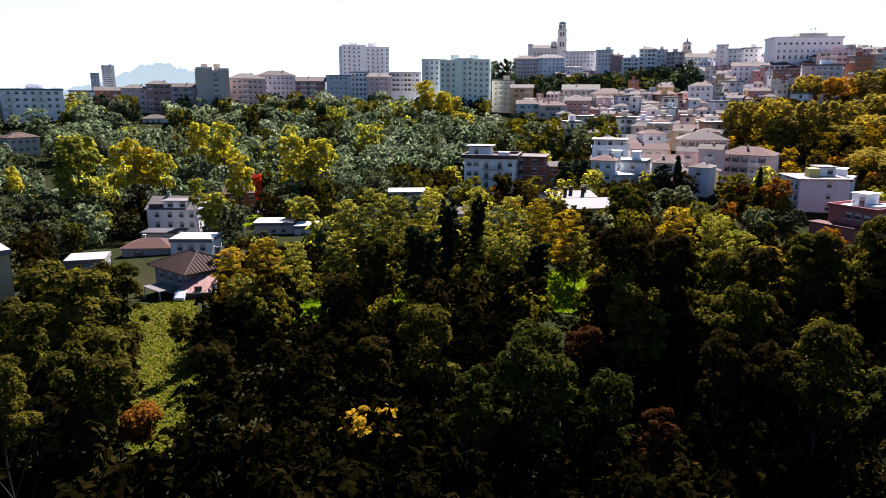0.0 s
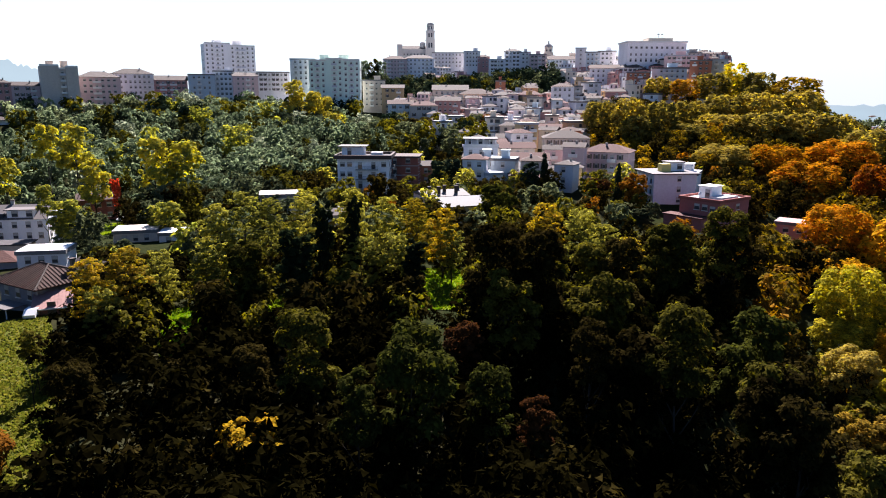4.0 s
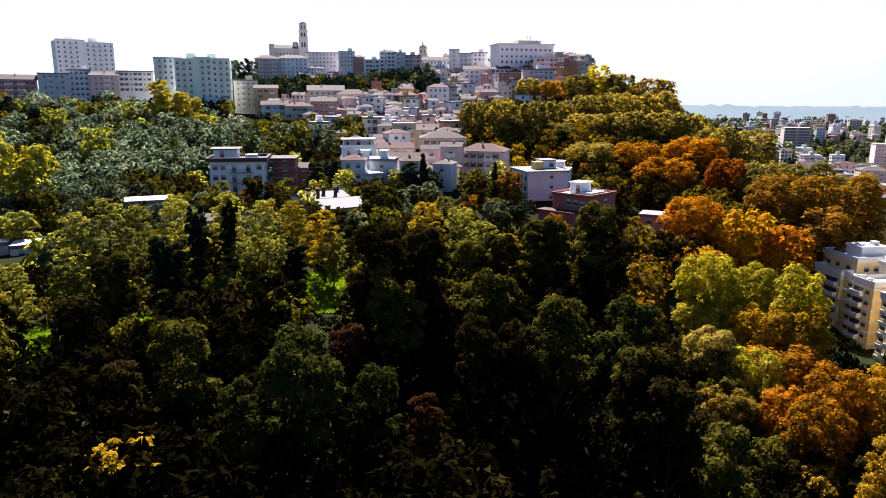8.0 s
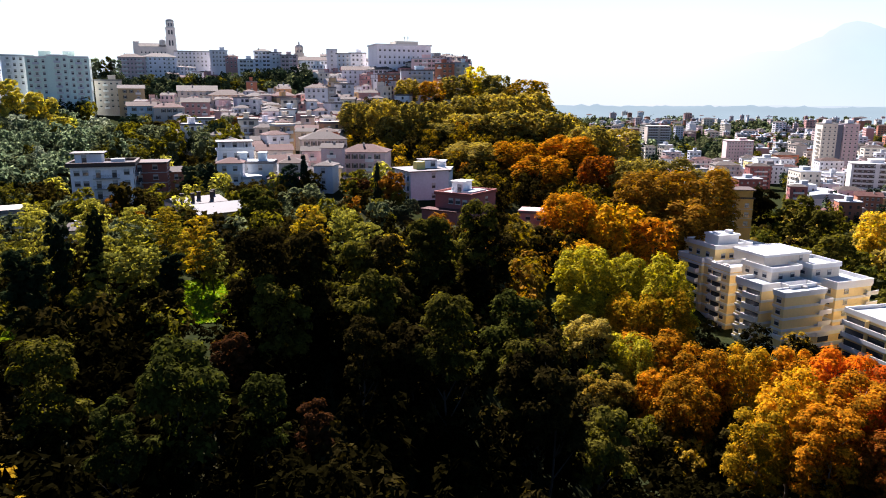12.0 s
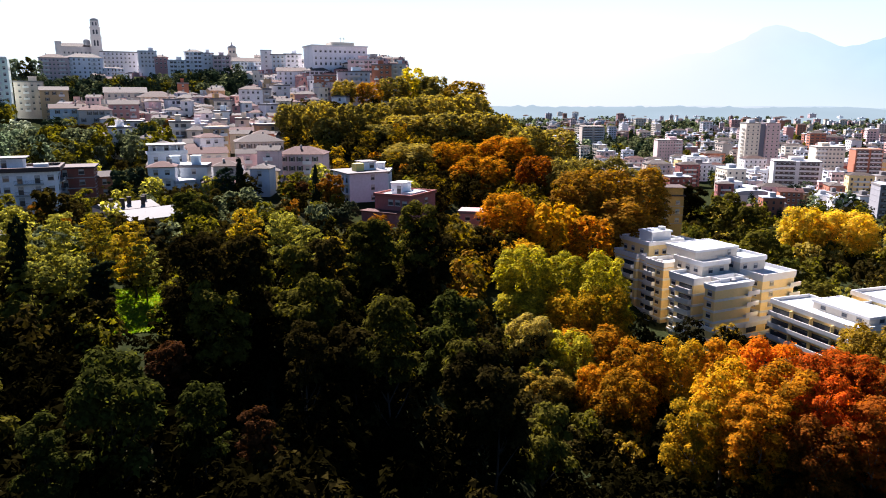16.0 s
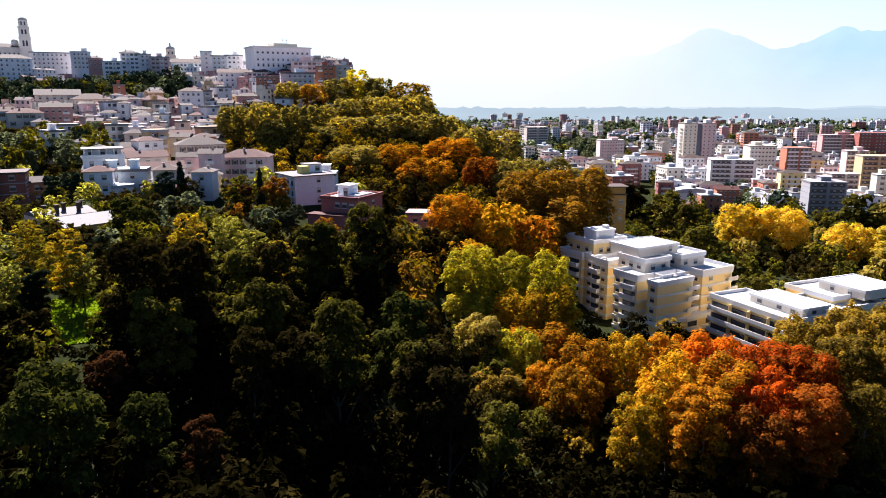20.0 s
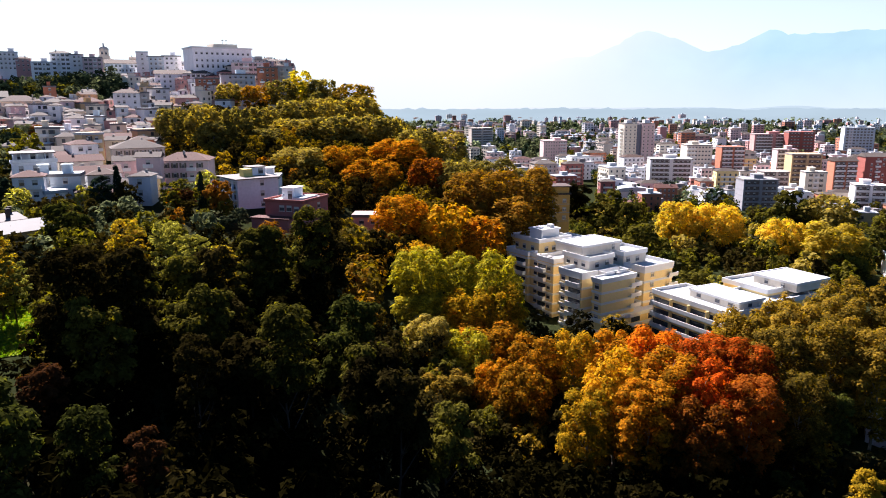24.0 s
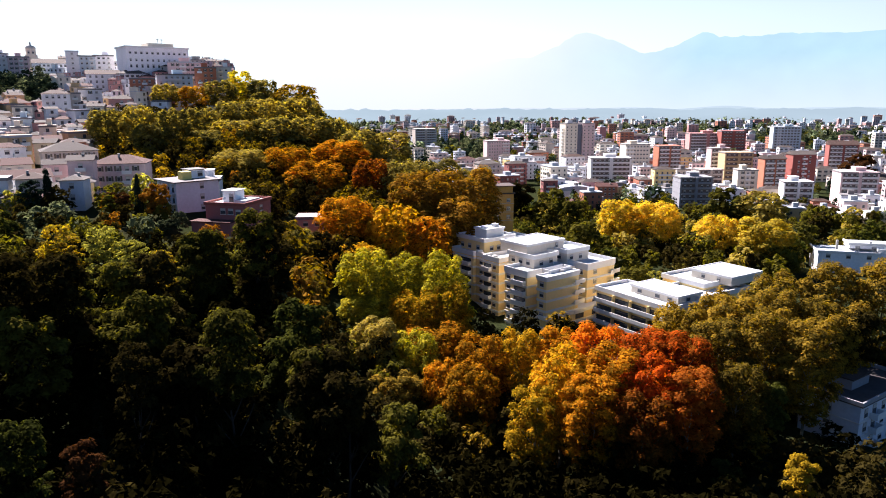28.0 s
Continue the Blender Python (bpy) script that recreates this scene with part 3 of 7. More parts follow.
# middle town: bearing, distance, width, roof height, storeys, turn, wall, roof kind
TOWN_MID = [
    (-25.5, 425, 12.5, 83.1, 6, 0, 'terra', 'flat'),
    (-24.0, 415, 12.6, 73.6, 4, 0, 'pink', 'hip'),
    (-22.0, 420, 11.4, 77.3, 5, 0, 'white', 'flat'),
    (-19.8, 405, 12.7, 76.2, 5, 0, 'white', 'hip'),
    (-21.0, 410, 5.1, 75.1, 5, 0, 'beige', 'flat'),
    (-4.8, 440, 13.8, 78.7, 5, 0, 'beige', 'flat'),
    (-6.3, 430, 13.4, 75.6, 5, 0, 'ochre', 'hip'),
    (-6.9, 370, 13.0, 66.9, 4, 0, 'aqua', 'hip'),
    (-8.8, 365, 14.1, 66.4, 4, 4, 'beige', 'hip'),
    (-10.7, 372, 13.1, 68.6, 4, 0, 'pink', 'hip'),
    (-10.9, 440, 22.1, 75.7, 4, 0, 'cream', 'hip'),
    (-14.9, 470, 6.6, 79.1, 3, 0, 'terra', 'flat'),
    (-13.0, 430, 21.0, 73.3, 4, 0, 'cream', 'hip'),
    (-15.2, 420, 13.0, 71.6, 3, 0, 'beige', 'hip'),
    (-17.2, 420, 15.2, 72.2, 3, 0, 'pink', 'hip'),
    (-19.4, 385, 12.2, 67.5, 4, 0, 'rose', 'hip'),
    (-18.5, 360, 5.2, 62.4, 3, 0, 'pink', 'hip'),
]
# lower town: bearing, distance, width, roof height, storeys, turn, wall, roof kind
TOWN_LOW = [
    (-3.8, 218, 16.0, 51.6, 5, -8, 'cream', 'own'),
    (-6.8, 226, 7.5, 50.6, 4, -8, 'brick', 'own'),
    (-8.6, 232, 7.0, 48.1, 3, 6, 'terra', 'hip'),
    (-13.4, 236, 11.3, 55.6, 4, 2, 'white', 'own'),
    (-13.7, 222, 8.8, 50.5, 3, 2, 'aqua', 'flat'),
    (-16.4, 245, 12.1, 53.6, 4, 6, 'cream', 'hip'),
    (-17.2, 228, 14.1, 51.3, 4, 4, 'white', 'hip'),
    (-19.3, 245, 7.0, 52.8, 4, 0, 'rose', 'hip'),
    (-20.8, 222, 6.3, 48.9, 3, -3, 'ochre', 'hip'),
    (-23.3, 240, 15.8, 53.6, 4, -12, 'rose', 'hip'),
    (-20.3, 270, 17.1, 56.4, 3, 5, 'beige', 'hip'),
    (-15.7, 275, 10.2, 54.9, 3, 0, 'beige', 'hip'),
    (-18.9, 300, 9.7, 57.9, 3, 0, 'terra', 'hip'),
    (-20.6, 290, 8.1, 57.1, 3, 4, 'terra', 'hip'),
    (-28.8, 208, 12.4, 48.4, 3, 24, 'white', 'own'),
    (-30.7, 182, 17.3, 45.5, 3, -33, 'pinkred', 'own'),
    (-37.4, 205, 8.9, 37.0, 2, -8, 'pink', 'flat'),
    (-28.7, 225, 13.5, 47.0, 3, -8, 'white', 'flat'),
    (3.0, 165, 8.6, 47.3, 2, 0, 'cream', 'flat'),
]
# houses in the little valley: bearing, distance, width, roof height, storeys, turn, wall, roof kind
VALLEY = [
    (21.5, 205, 14.0, 41.7, 3, -22, 'white', 'own'),
    (22.0, 126, 10.6, 42.9, 1, -62, 'ochre', 'own'),
    (23.6, 172, 11.0, 36.6, 1, -20, 'grey', 'hip'),
    (20.3, 165, 9.4, 37.9, 1, -20, 'white', 'flat'),
    (27.9, 160, 7.5, 36.2, 1, -12, 'grey', 'flat'),
    (33.8, 130, 5.7, 45.4, 3, 10, 'ochre', 'flat'),
    (16.2, 240, 11.4, 39.3, 2, 0, 'brick', 'hip'),
    (28.0, 290, 11.6, 39.1, 2, 8, 'terra', 'hip'),
    (30.8, 340, 12.3, 54.0, 3, 20, 'beige', 'hip'),
    (13.9, 190, 10.5, 36.2, 1, -10, 'beige', 'flat'),
    (11.1, 185, 7.6, 35.9, 2, -10, 'white', 'flat'),
    (-1.2, 150, 4.9, 45.4, 1, 0, 'cream', 'hip'),
]
# blocks in the plain: bearing, distance, width, roof height, storeys, turn, wall, roof kind
PLAIN = [
    (-59.2, 650, 32.9, 48.9, 13, 22, 'cream', 'own'),
    (-61.8, 520, 38.1, 28.9, 4, 10, 'white', 'flat'),
    (-46.9, 900, 36.7, 35.3, 7, 15, 'beige', 'flat'),
    (-52.8, 720, 31.8, 29.9, 5, 15, 'rose', 'flat'),
    (-61.6, 445, 16.2, 18.8, 1, 12, 'terra', 'hip'),
    (-68.3, 430, 24.6, 25.8, 6, 20, 'grey', 'flat'),
    (-73.7, 490, 17.7, 34.8, 6, 25, 'terra', 'hip'),
    (-75.6, 500, 19.1, 37.4, 7, 25, 'brickred', 'hip'),
    (-79.2, 470, 26.7, 28.3, 5, 20, 'rose', 'flat'),
    (-71.2, 540, 25.8, 33.0, 5, 20, 'ochre', 'flat'),
    (-75.4, 440, 20.4, 24.3, 3, 15, 'white', 'flat'),
    (-74.3, 900, 39.5, 39.1, 5, 15, 'aqua', 'flat'),
    (-68.9, 800, 50.5, 34.7, 5, 18, 'pink', 'flat'),
    (-70.7, 790, 32.4, 37.8, 6, 18, 'brickred', 'flat'),
    (-66.2, 600, 24.0, 33.3, 5, 20, 'terra', 'flat'),
    (-63.8, 590, 26.4, 34.9, 6, 20, 'cream', 'flat'),
    (-69.9, 560, 18.7, 34.7, 5, 20, 'rose', 'flat'),
    (-69.3, 500, 21.2, 24.1, 3, 22, 'beige', 'flat'),
    (-53.5, 265, 7.7, 37.4, 5, 18, 'ochre', 'own'),
    (-78.0, 640, 27.1, 37.1, 3, 12, 'brickred', 'hip'),
    (-71.9, 470, 16.0, 27.5, 4, 20, 'cream', 'flat'),
]

# ---------------------------------------------------------------- ground sheet
def ground_sheet():
    rings = [0] + [8 * k for k in range(1, 20)] + [160 + 11 * k for k in range(1, 50)] + [720, 760, 820, 900, 1000, 1150, 1350, 1700, 2300, 3200, 4300, 4900]
    n = 300
    v, f = [(0, 0, ground(0, 0.01))], []
    for r in rings[1:]:
        for k in range(n):
            x, y = at(k * 360 / n, r)
            v.append((x, y, ground(x, y)))
    for k in range(n):
        f.append((0, 1 + k, 1 + (k + 1) % n))
    for i in range(len(rings) - 2):
        for k in range(n):
            a, b = 1 + i * n + k, 1 + i * n + (k + 1) % n
            f.append((a, a + n, b + n, b))
    me = bpy.data.meshes.new("ground")
    me.from_pydata(v, [], f)
    me.polygons.foreach_set("use_smooth", [True] * len(f))
    me.materials.append(GROUND)
    tagged(new("ground", me), "grassy and wooded hillside falling to a wide plain", "ground", kind="structure")


ground_sheet()


# ---------------------------------------------------------------- trees
def leaves(rng, lobes, count, size, flat=0.5):
    """Three-cornered leaf sprays on the skins of overlapping lobes (x, y, z, r, squash)."""
    lob = np.array(lobes)
    area = lob[:, 3] ** 2
    which = rng.choice(len(lob), count * 2, p=area / area.sum())
    d = rng.normal(size=(count * 2, 3))
    d /= np.linalg.norm(d, axis=1)[:, None]
    d[:, 2] = np.where(d[:, 2] < -0.35, -d[:, 2] * 0.6, d[:, 2])
    rad = lob[which, 3] * (0.72 + 0.5 * rng.random(count * 2) ** 1.3)
    p = lob[which, :3] + d * rad[:, None] * np.stack([np.ones(count * 2), np.ones(count * 2), lob[which, 4]], 1)
    inside = np.zeros(count * 2, bool)
    for k, (x, y, z, r, s) in enumerate(lobes):
        q = (p - (x, y, z)) / (r, r, r * s)
        inside |= ((q ** 2).sum(1) < 0.62) & (which != k)
    keep = np.where(~inside)[0][:count]
    p, d = p[keep], d[keep]
    c = len(p)
    nrm = d + rng.normal(size=(c, 3)) * flat * 0.5
    nrm[:, 2] += 0.75
    nrm /= np.linalg.norm(nrm, axis=1)[:, None]
    t = np.cross(nrm, rng.normal(size=(c, 3)))
    t /= np.linalg.norm(t, axis=1)[:, None]
    u = np.cross(nrm, t)
    s = size * (0.55 + 0.9 * rng.random(c))[:, None]
    s *= 1.22
    v = np.stack([p - t * s, p + t * s * 0.8 - u * s * 0.7, p + t * s * 0.5 + u * s * 0.9], 1).reshape(-1, 3)
    return v, c


def leaf_mesh(name, v, c):
    me = bpy.data.meshes.new(name)
    me.vertices.add(len(v))
    me.vertices.foreach_set("co", v.ravel())
    me.loops.add(3 * c)
    me.loops.foreach_set("vertex_index", np.arange(3 * c))
    me.polygons.add(c)
    me.polygons.foreach_set("loop_start", np.arange(0, 3 * c, 3))
    me.polygons.foreach_set("loop_total", np.full(c, 3))
    return me


def crown_mesh(name, seed, lobes, count, size, flat=0.5):
    v, c = leaves(np.random.default_rng(seed), lobes, count, size, flat)
    me = leaf_mesh(name, v, c)
    me.materials.append(LEAF["dark"])
    me.update(calc_edges=True)
    return me


def lobes_for(kind, rng):
    """Crown shapes in a unit frame: radius 1, z from -1 to 1."""
    out = []
    if kind == "round":
        out.append((0, 0, -0.15, 0.46, 1.3))
        lean = rng.random() * math.tau
        for k in range(34):
            a, z = rng.random() * math.tau, -0.85 + 1.7 * rng.random()
            r = (0.5 + 0.3 * rng.random()) * math.sqrt(max(0.06, 1 - (z * 0.95) ** 2)) * (1.08 - 0.2 * z)
            out.append((r * math.cos(a) + 0.1 * z * math.cos(lean), r * math.sin(a) + 0.1 * z * math.sin(lean), z * 0.85, 0.13 + 0.18 * rng.random() ** 1.3, 0.8))
    elif kind == "plane":
        out.append((0, 0, -0.05, 0.58, 1.2))
        for k in range(46):
            z = -0.92 + 1.84 * (k + rng.random()) / 46
            a = k * 2.4 + rng.random() * 0.9
            r = (0.66 + 0.2 * rng.random()) * math.sqrt(max(0.05, 1 - (z * 0.94) ** 2))
            out.append((r * math.cos(a), r * math.sin(a), z * 0.84, 0.16 + 0.13 * rng.random(), 0.9))
    elif kind == "airy":
        for k in range(80):
            a, z = rng.random() * math.tau, -0.8 + 1.7 * rng.random()
            r = (0.15 + 0.7 * rng.random() ** 0.7) * math.sqrt(max(0.18, 1 - z * z))
            out.append((r * math.cos(a), r * math.sin(a), z * 0.88, 0.08 + 0.1 * rng.random(), 0.6))
    elif kind == "tall":
        for k in range(7):
            a, spread, reach = k * 2.4 + rng.random(), 0.2 + 0.5 * rng.random() * (k > 0), 0.65 + 0.35 * rng.random()
            for q in range(9):
                z = -0.9 + (0.95 + reach * 0.8) * q / 8
                r = spread * (0.25 + 0.75 * q / 8)
                out.append((r * math.cos(a) + 0.12 * rng.normal(), r * math.sin(a) + 0.12 * rng.normal(), min(z, 0.86), 0.1 + 0.16 * math.sin(math.pi * (q + 1) / 10.5) * rng.random() ** 0.4, 1.1))
    elif kind == "spire":
        for k in range(14):
            z = -0.9 + 1.75 * k / 13
            r = 0.75 * (1 - (z + 0.9) / 2.1)
            a = rng.random() * math.tau
            out.append((r * 0.35 * math.cos(a), r * 0.35 * math.sin(a), z, 0.2 + r * 0.55, 1.3))
    else:
        for k in range(9):
            a = rng.random() * math.tau
            r = 0.6 * rng.random() ** 0.5
            out.append((r * math.cos(a), r * math.sin(a), -0.35 + 0.9 * rng.random(), 0.35 + 0.2 * rng.random(), 0.8))
    return out


CROWNS = {}
LEAVES = {"round": (4900, 0.048, 2100, 0.073), "plane": (8500, 0.036, 2400, 0.066), "airy": (5900, 0.032, 1400, 0.071), "tall": (5600, 0.05, 3300, 0.059), "spire": (3200, 0.067, 800, 0.118), "bush": (2700, 0.067, 600, 0.13)}


def crown(kind, far, tall, k):
    """A shared crown mesh, radius 1 and tall times as high as wide; made when first wanted."""
    key = (kind, far, tall, k)
    if key not in CROWNS:
        rng = np.random.default_rng(31 * k + len(kind) + int(tall * 10))
        lob = lobes_for(kind, rng)
        if tall > 1:
            lob += [q for q in lobes_for(kind, rng) if q[3] < 0.45][:int(len(lob) * (tall - 1))]
        lob = [(x, y, z * tall, r, s * tall if r > 0.45 else s) for x, y, z, r, s in lob]
        n_near, s_near, n_far, s_far = LEAVES[kind]
        CROWNS[key] = crown_mesh("crown", 11 * k + 7, lob, int((n_far if far else n_near) * tall ** 0.8), s_far if far else s_near, 0.7 if kind == "airy" else 0.5)
    return CROWNS[key]


def limb(b, p, q, r0, r1, n=6):
    p, q = Vector(p), Vector(q)
    ax = (q - p).normalized()
    u = ax.orthogonal().normalized()
    w = ax.cross(u)
    i = len(b.v)
    for c, r in ((p, r0), (q, r1)):
        b.v.extend(tuple(c + (u * math.cos(k * math.tau / n) + w * math.sin(k * math.tau / n)) * r) for k in range(n))
    for k in range(n):
        j = (k + 1) % n
        b.f.append((i + k, i + j, i + n + j, i + n + k))
        b.m.append(0)


def trunk_mesh(seed, lean=0.04):
    """A tapered trunk with forking limbs in a unit frame: from z 0 to about 1, half-width about 0.5."""
    rng = random.Random(seed)
    b = Build()
    p, r = Vector((0, 0, -0.06)), 0.034
    tips = []
    for k in range(5):
        q = p + Vector((rng.uniform(-lean, lean), rng.uniform(-lean, lean), 0.17))
        limb(b, p, q, r, r * 0.8)
        if k >= 1:
            for s in range(2):
                a = rng.random() * math.tau
                tip = q + Vector((math.cos(a) * 0.26, math.sin(a) * 0.26, 0.14 + 0.1 * rng.random()))
                limb(b, q, tip, r * 0.5, r * 0.2, 5)
                for g in range(2):
                    a2 = a + rng.uniform(-0.9, 0.9)
                    limb(b, tip, tip + Vector((math.cos(a2) * 0.14, math.sin(a2) * 0.14, 0.1)), r * 0.2, r * 0.06, 4)
        p, r = q, r * 0.8
    return b.mesh("trunk", BARK)


TRUNKS = [trunk_mesh(k) for k in range(4)]
KIND_OF = {"ash": "round", "dark": "round", "olive": "round", "green": "round", "silver": "round", "ivy": "tall", "cypress": "spire", "robinia": "airy", "robinia_gold": "airy", "poplar": "round", "poplar_pale": "round", "poplar_gold": "round",
           "yellow": "round", "rust": "bush", "brown": "round", "red": "tall", "valley": "round"}
tree_no = [0]


def tree(b, d, r, top, leaf, group="", far=None, kind=None):
    """One tree: trunk with limbs, and a crown of leaf sprays between the given top and the trunk's foot."""
    tree_no[0] += 1
    k = tree_no[0]
    x, y = at(b, d)
    g = ground(x, y)
    h = max(top - g, 2.5)
    kind = kind or KIND_OF.get(leaf, "plane")
    far = d > (175 if r < 7.5 else 300) if far is None else far
    name = {"plane": "plane_tree", "airy": "robinia_tree", "tall": "poplar_tree", "spire": "cypress_tree", "bush": "shrub"}.get(kind, "broadleaf_tree")
    if leaf == "ivy":
        name = "ivy_covered_tree"
    elif leaf.startswith("poplar"):
        name = "poplar_tree"
    t = tagged(new(name), WORDS[leaf] + " " + name.replace("_", " ") + " on the hillside", "shrub" if kind == "bush" else "tree", group)
    t.matrix_basis = Matrix.Translation((x, y, g)) @ Matrix.Rotation(rnd(0, math.tau), 4, "Z")
    if kind in ("plane", "tall"):
        r *= 1.14
    if kind == "plane":
        r = max(r, 4.4)
    ch = min(h * 0.86, r * (4.4 if kind == "plane" else 4.2 if kind in ("tall", "spire", "airy") else 3.4))
    if leaf == "ivy" or kind in ("bush", "spire"):
        ch = h * 0.96
    tk = part("trunk", TRUNKS[k % 4], t, Matrix.Diagonal((min(h * 0.5, r * 1.9), min(h * 0.5, r * 1.9), h * 0.8, 1)))
    if kind == "plane":
        tk.material_slots[0].link = "OBJECT"
        tk.material_slots[0].material = PALE_BARK
    tall = min((1.0, 1.45, 2.1), key=lambda q: abs(math.log(ch / (2 * r * q))))
    c = part("crown", crown(kind, far, tall, k % 3), t, Matrix.Translation((0, 0, h - ch / 2)) @ Matrix.Diagonal((r * 1.04, r * 1.04, ch / (2 * tall) * 1.04, 1)))
    c.material_slots[0].link = "OBJECT"
    c.material_slots[0].material = LEAF[leaf]
    return t


for rows, group in ((NEAR_LEFT, "trees on the near slope"), (KNOLL, "trees on the knoll"), (SLOPE_RIGHT, "trees on the near slope"), (AVENUE, "plane trees of the avenue"), (AVENUE_NEAR, "plane trees of the avenue"),
                    (AVENUE_MID, "plane trees of the avenue"), (AVENUE_TOP, "plane trees of the avenue"), (POPLARS, "poplars in the valley"),
                    (GROVES, "groves in the plain"), (GARDENS, "garden trees")):
    for b, d, r, top, leaf in rows:
        base = leaf.replace("_round", "")
        n = max(1, round(r / 8.5)) if base.startswith("plane") else 1
        for k in range(n):
            off = (k - (n - 1) / 2) * 2 * r / n
            tree(b - math.degrees(off / d), d + rnd(-4, 4) * (n > 1), r if n == 1 else r / n * 1.22, top - rnd(0, 1.6) * (n > 1), base, group, kind=None if leaf == base else "plane" if base == "poplar_gold" else "round")


def woodland(name, label, area, step, size, mix, keep=lambda b, d: True, seed=5, count=260, leaf=0.15):
    """Trees that nobody could count, as one object: crowns of leaf sprays over a stretch (bearings, distances)."""
    rng = np.random.default_rng(seed)
    b0, b1, d0, d1 = area
    vs, mats, total = [], [], 0
    d = d0
    while d < d1:
        db = math.degrees(step / d)
        b = b0
        while b < b1:
            bb, dd = b + db * (rng.random() - 0.5) * 0.9, d + step * (rng.random() - 0.5) * 0.9
            if keep(bb, dd):
                x, y = at(bb, dd)
                r = size * (0.65 + 0.7 * rng.random())
                hh = r * (1.0 + 0.8 * rng.random())
                lb = lobes_for("round" if rng.random() < 0.8 else "tall", rng)
                v, c = leaves(rng, lb, count, leaf, 0.5)
                v = v * (r, r, min(hh, r * 1.25)) + (x, y, ground(x, y) + hh * 0.8)
                vs.append(v)
                mats.append(np.full(c, rng.choice(len(mix), p=[w for _, w in mix])))
                total += c
            b += db
        d += step
    me = leaf_mesh(name, np.concatenate(vs), total)
    for k, _ in mix:
        me.materials.append(LEAF[k])
    me.polygons.foreach_set("material_index", np.concatenate(mats))
    me.update(calc_edges=True)
    return tagged(new(name, me), label, "woodland", kind="stuff")


def clear_of(rows, front=38, extra=2.5):
    """True away from the listed buildings and the ground before them."""
    wedges = [(r[0], math.degrees((r[2] * 0.5 + extra) / r[1]), r[1]) for r in rows]
    return lambda b, d: not any(abs(b - c) < w and e - front < d < e + 17 for c, w, e in wedges)


free_valley, free_low, free_plain = clear_of(VALLEY + SKYLINE), clear_of(TOWN_LOW, 13), clear_of(PLAIN, 60)
LAWNS = ((20.2, 26.2, 64, 118), (9.0, 13.0, 90, 112), (2.6, 4.6, 100, 112), (-13.0, -8.0, 102, 124), (14.5, 17.0, 208, 232))


def on_lawn(b, d, before=0):
    return any(b0 < b < b1 and d0 - before < d < d1 for b0, b1, d0, d1 in LAWNS)


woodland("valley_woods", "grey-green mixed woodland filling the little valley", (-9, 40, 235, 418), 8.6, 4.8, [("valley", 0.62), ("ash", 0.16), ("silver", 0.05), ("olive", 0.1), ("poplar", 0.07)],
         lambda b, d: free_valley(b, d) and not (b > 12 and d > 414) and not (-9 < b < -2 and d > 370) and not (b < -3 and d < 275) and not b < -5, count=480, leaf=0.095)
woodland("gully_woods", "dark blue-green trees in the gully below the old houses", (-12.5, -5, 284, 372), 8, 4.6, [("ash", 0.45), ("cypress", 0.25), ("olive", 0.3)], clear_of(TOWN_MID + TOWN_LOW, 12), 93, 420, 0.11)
woodland("valley_floor_woods", "dark and olive trees round the valley houses", (3, 42, 132, 236), 6.4, 3.6, [("ash", 0.34), ("dark", 0.16), ("olive", 0.32), ("valley", 0.12), ("poplar", 0.06)],
         lambda b, d: free_valley(b, d) and not on_lawn(b, d), 21, 440, 0.1)
# undergrowth mostly in shade-coloured leaves, so the slope stays almost black
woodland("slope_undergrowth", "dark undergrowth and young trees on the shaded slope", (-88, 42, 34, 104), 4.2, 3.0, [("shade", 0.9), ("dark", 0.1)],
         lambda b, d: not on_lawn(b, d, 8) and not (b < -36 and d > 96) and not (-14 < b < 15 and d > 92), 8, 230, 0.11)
woodland("slope_saplings", "saplings and brambles covering the steep near slope, darkened for its shade", (-88, 42, 22, 64), 3.0, 1.9, [("shade", 0.9), ("dark", 0.1)], lambda b, d: not on_lawn(b, d, 8), 81, 130, 0.135)
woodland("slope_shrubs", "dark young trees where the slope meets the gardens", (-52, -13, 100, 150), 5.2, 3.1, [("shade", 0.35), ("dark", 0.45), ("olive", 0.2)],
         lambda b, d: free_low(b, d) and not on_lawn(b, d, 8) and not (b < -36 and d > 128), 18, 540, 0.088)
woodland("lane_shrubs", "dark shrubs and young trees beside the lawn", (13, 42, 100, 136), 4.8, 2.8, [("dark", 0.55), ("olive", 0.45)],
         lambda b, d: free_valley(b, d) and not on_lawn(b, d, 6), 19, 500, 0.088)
woodland("knoll_thicket", "robinia and olive thicket on the knoll, partly darkened for its shade", (-14, 16, 90, 132), 4.8, 2.8, [("robinia", 0.1), ("olive", 0.35), ("dark", 0.15), ("shade", 0.4)],
         lambda b, d: not on_lawn(b, d, 10), 28, 540, 0.083)
woodland("garden_trees", "olive and dark garden trees among the lower houses", (-34, 4, 133, 262), 7.0, 2.8, [("dark", 0.4), ("olive", 0.35), ("ash", 0.14), ("robinia", 0.06), ("rust", 0.05)],
         lambda b, d: free_low(b, d), 38, 300, 0.13)
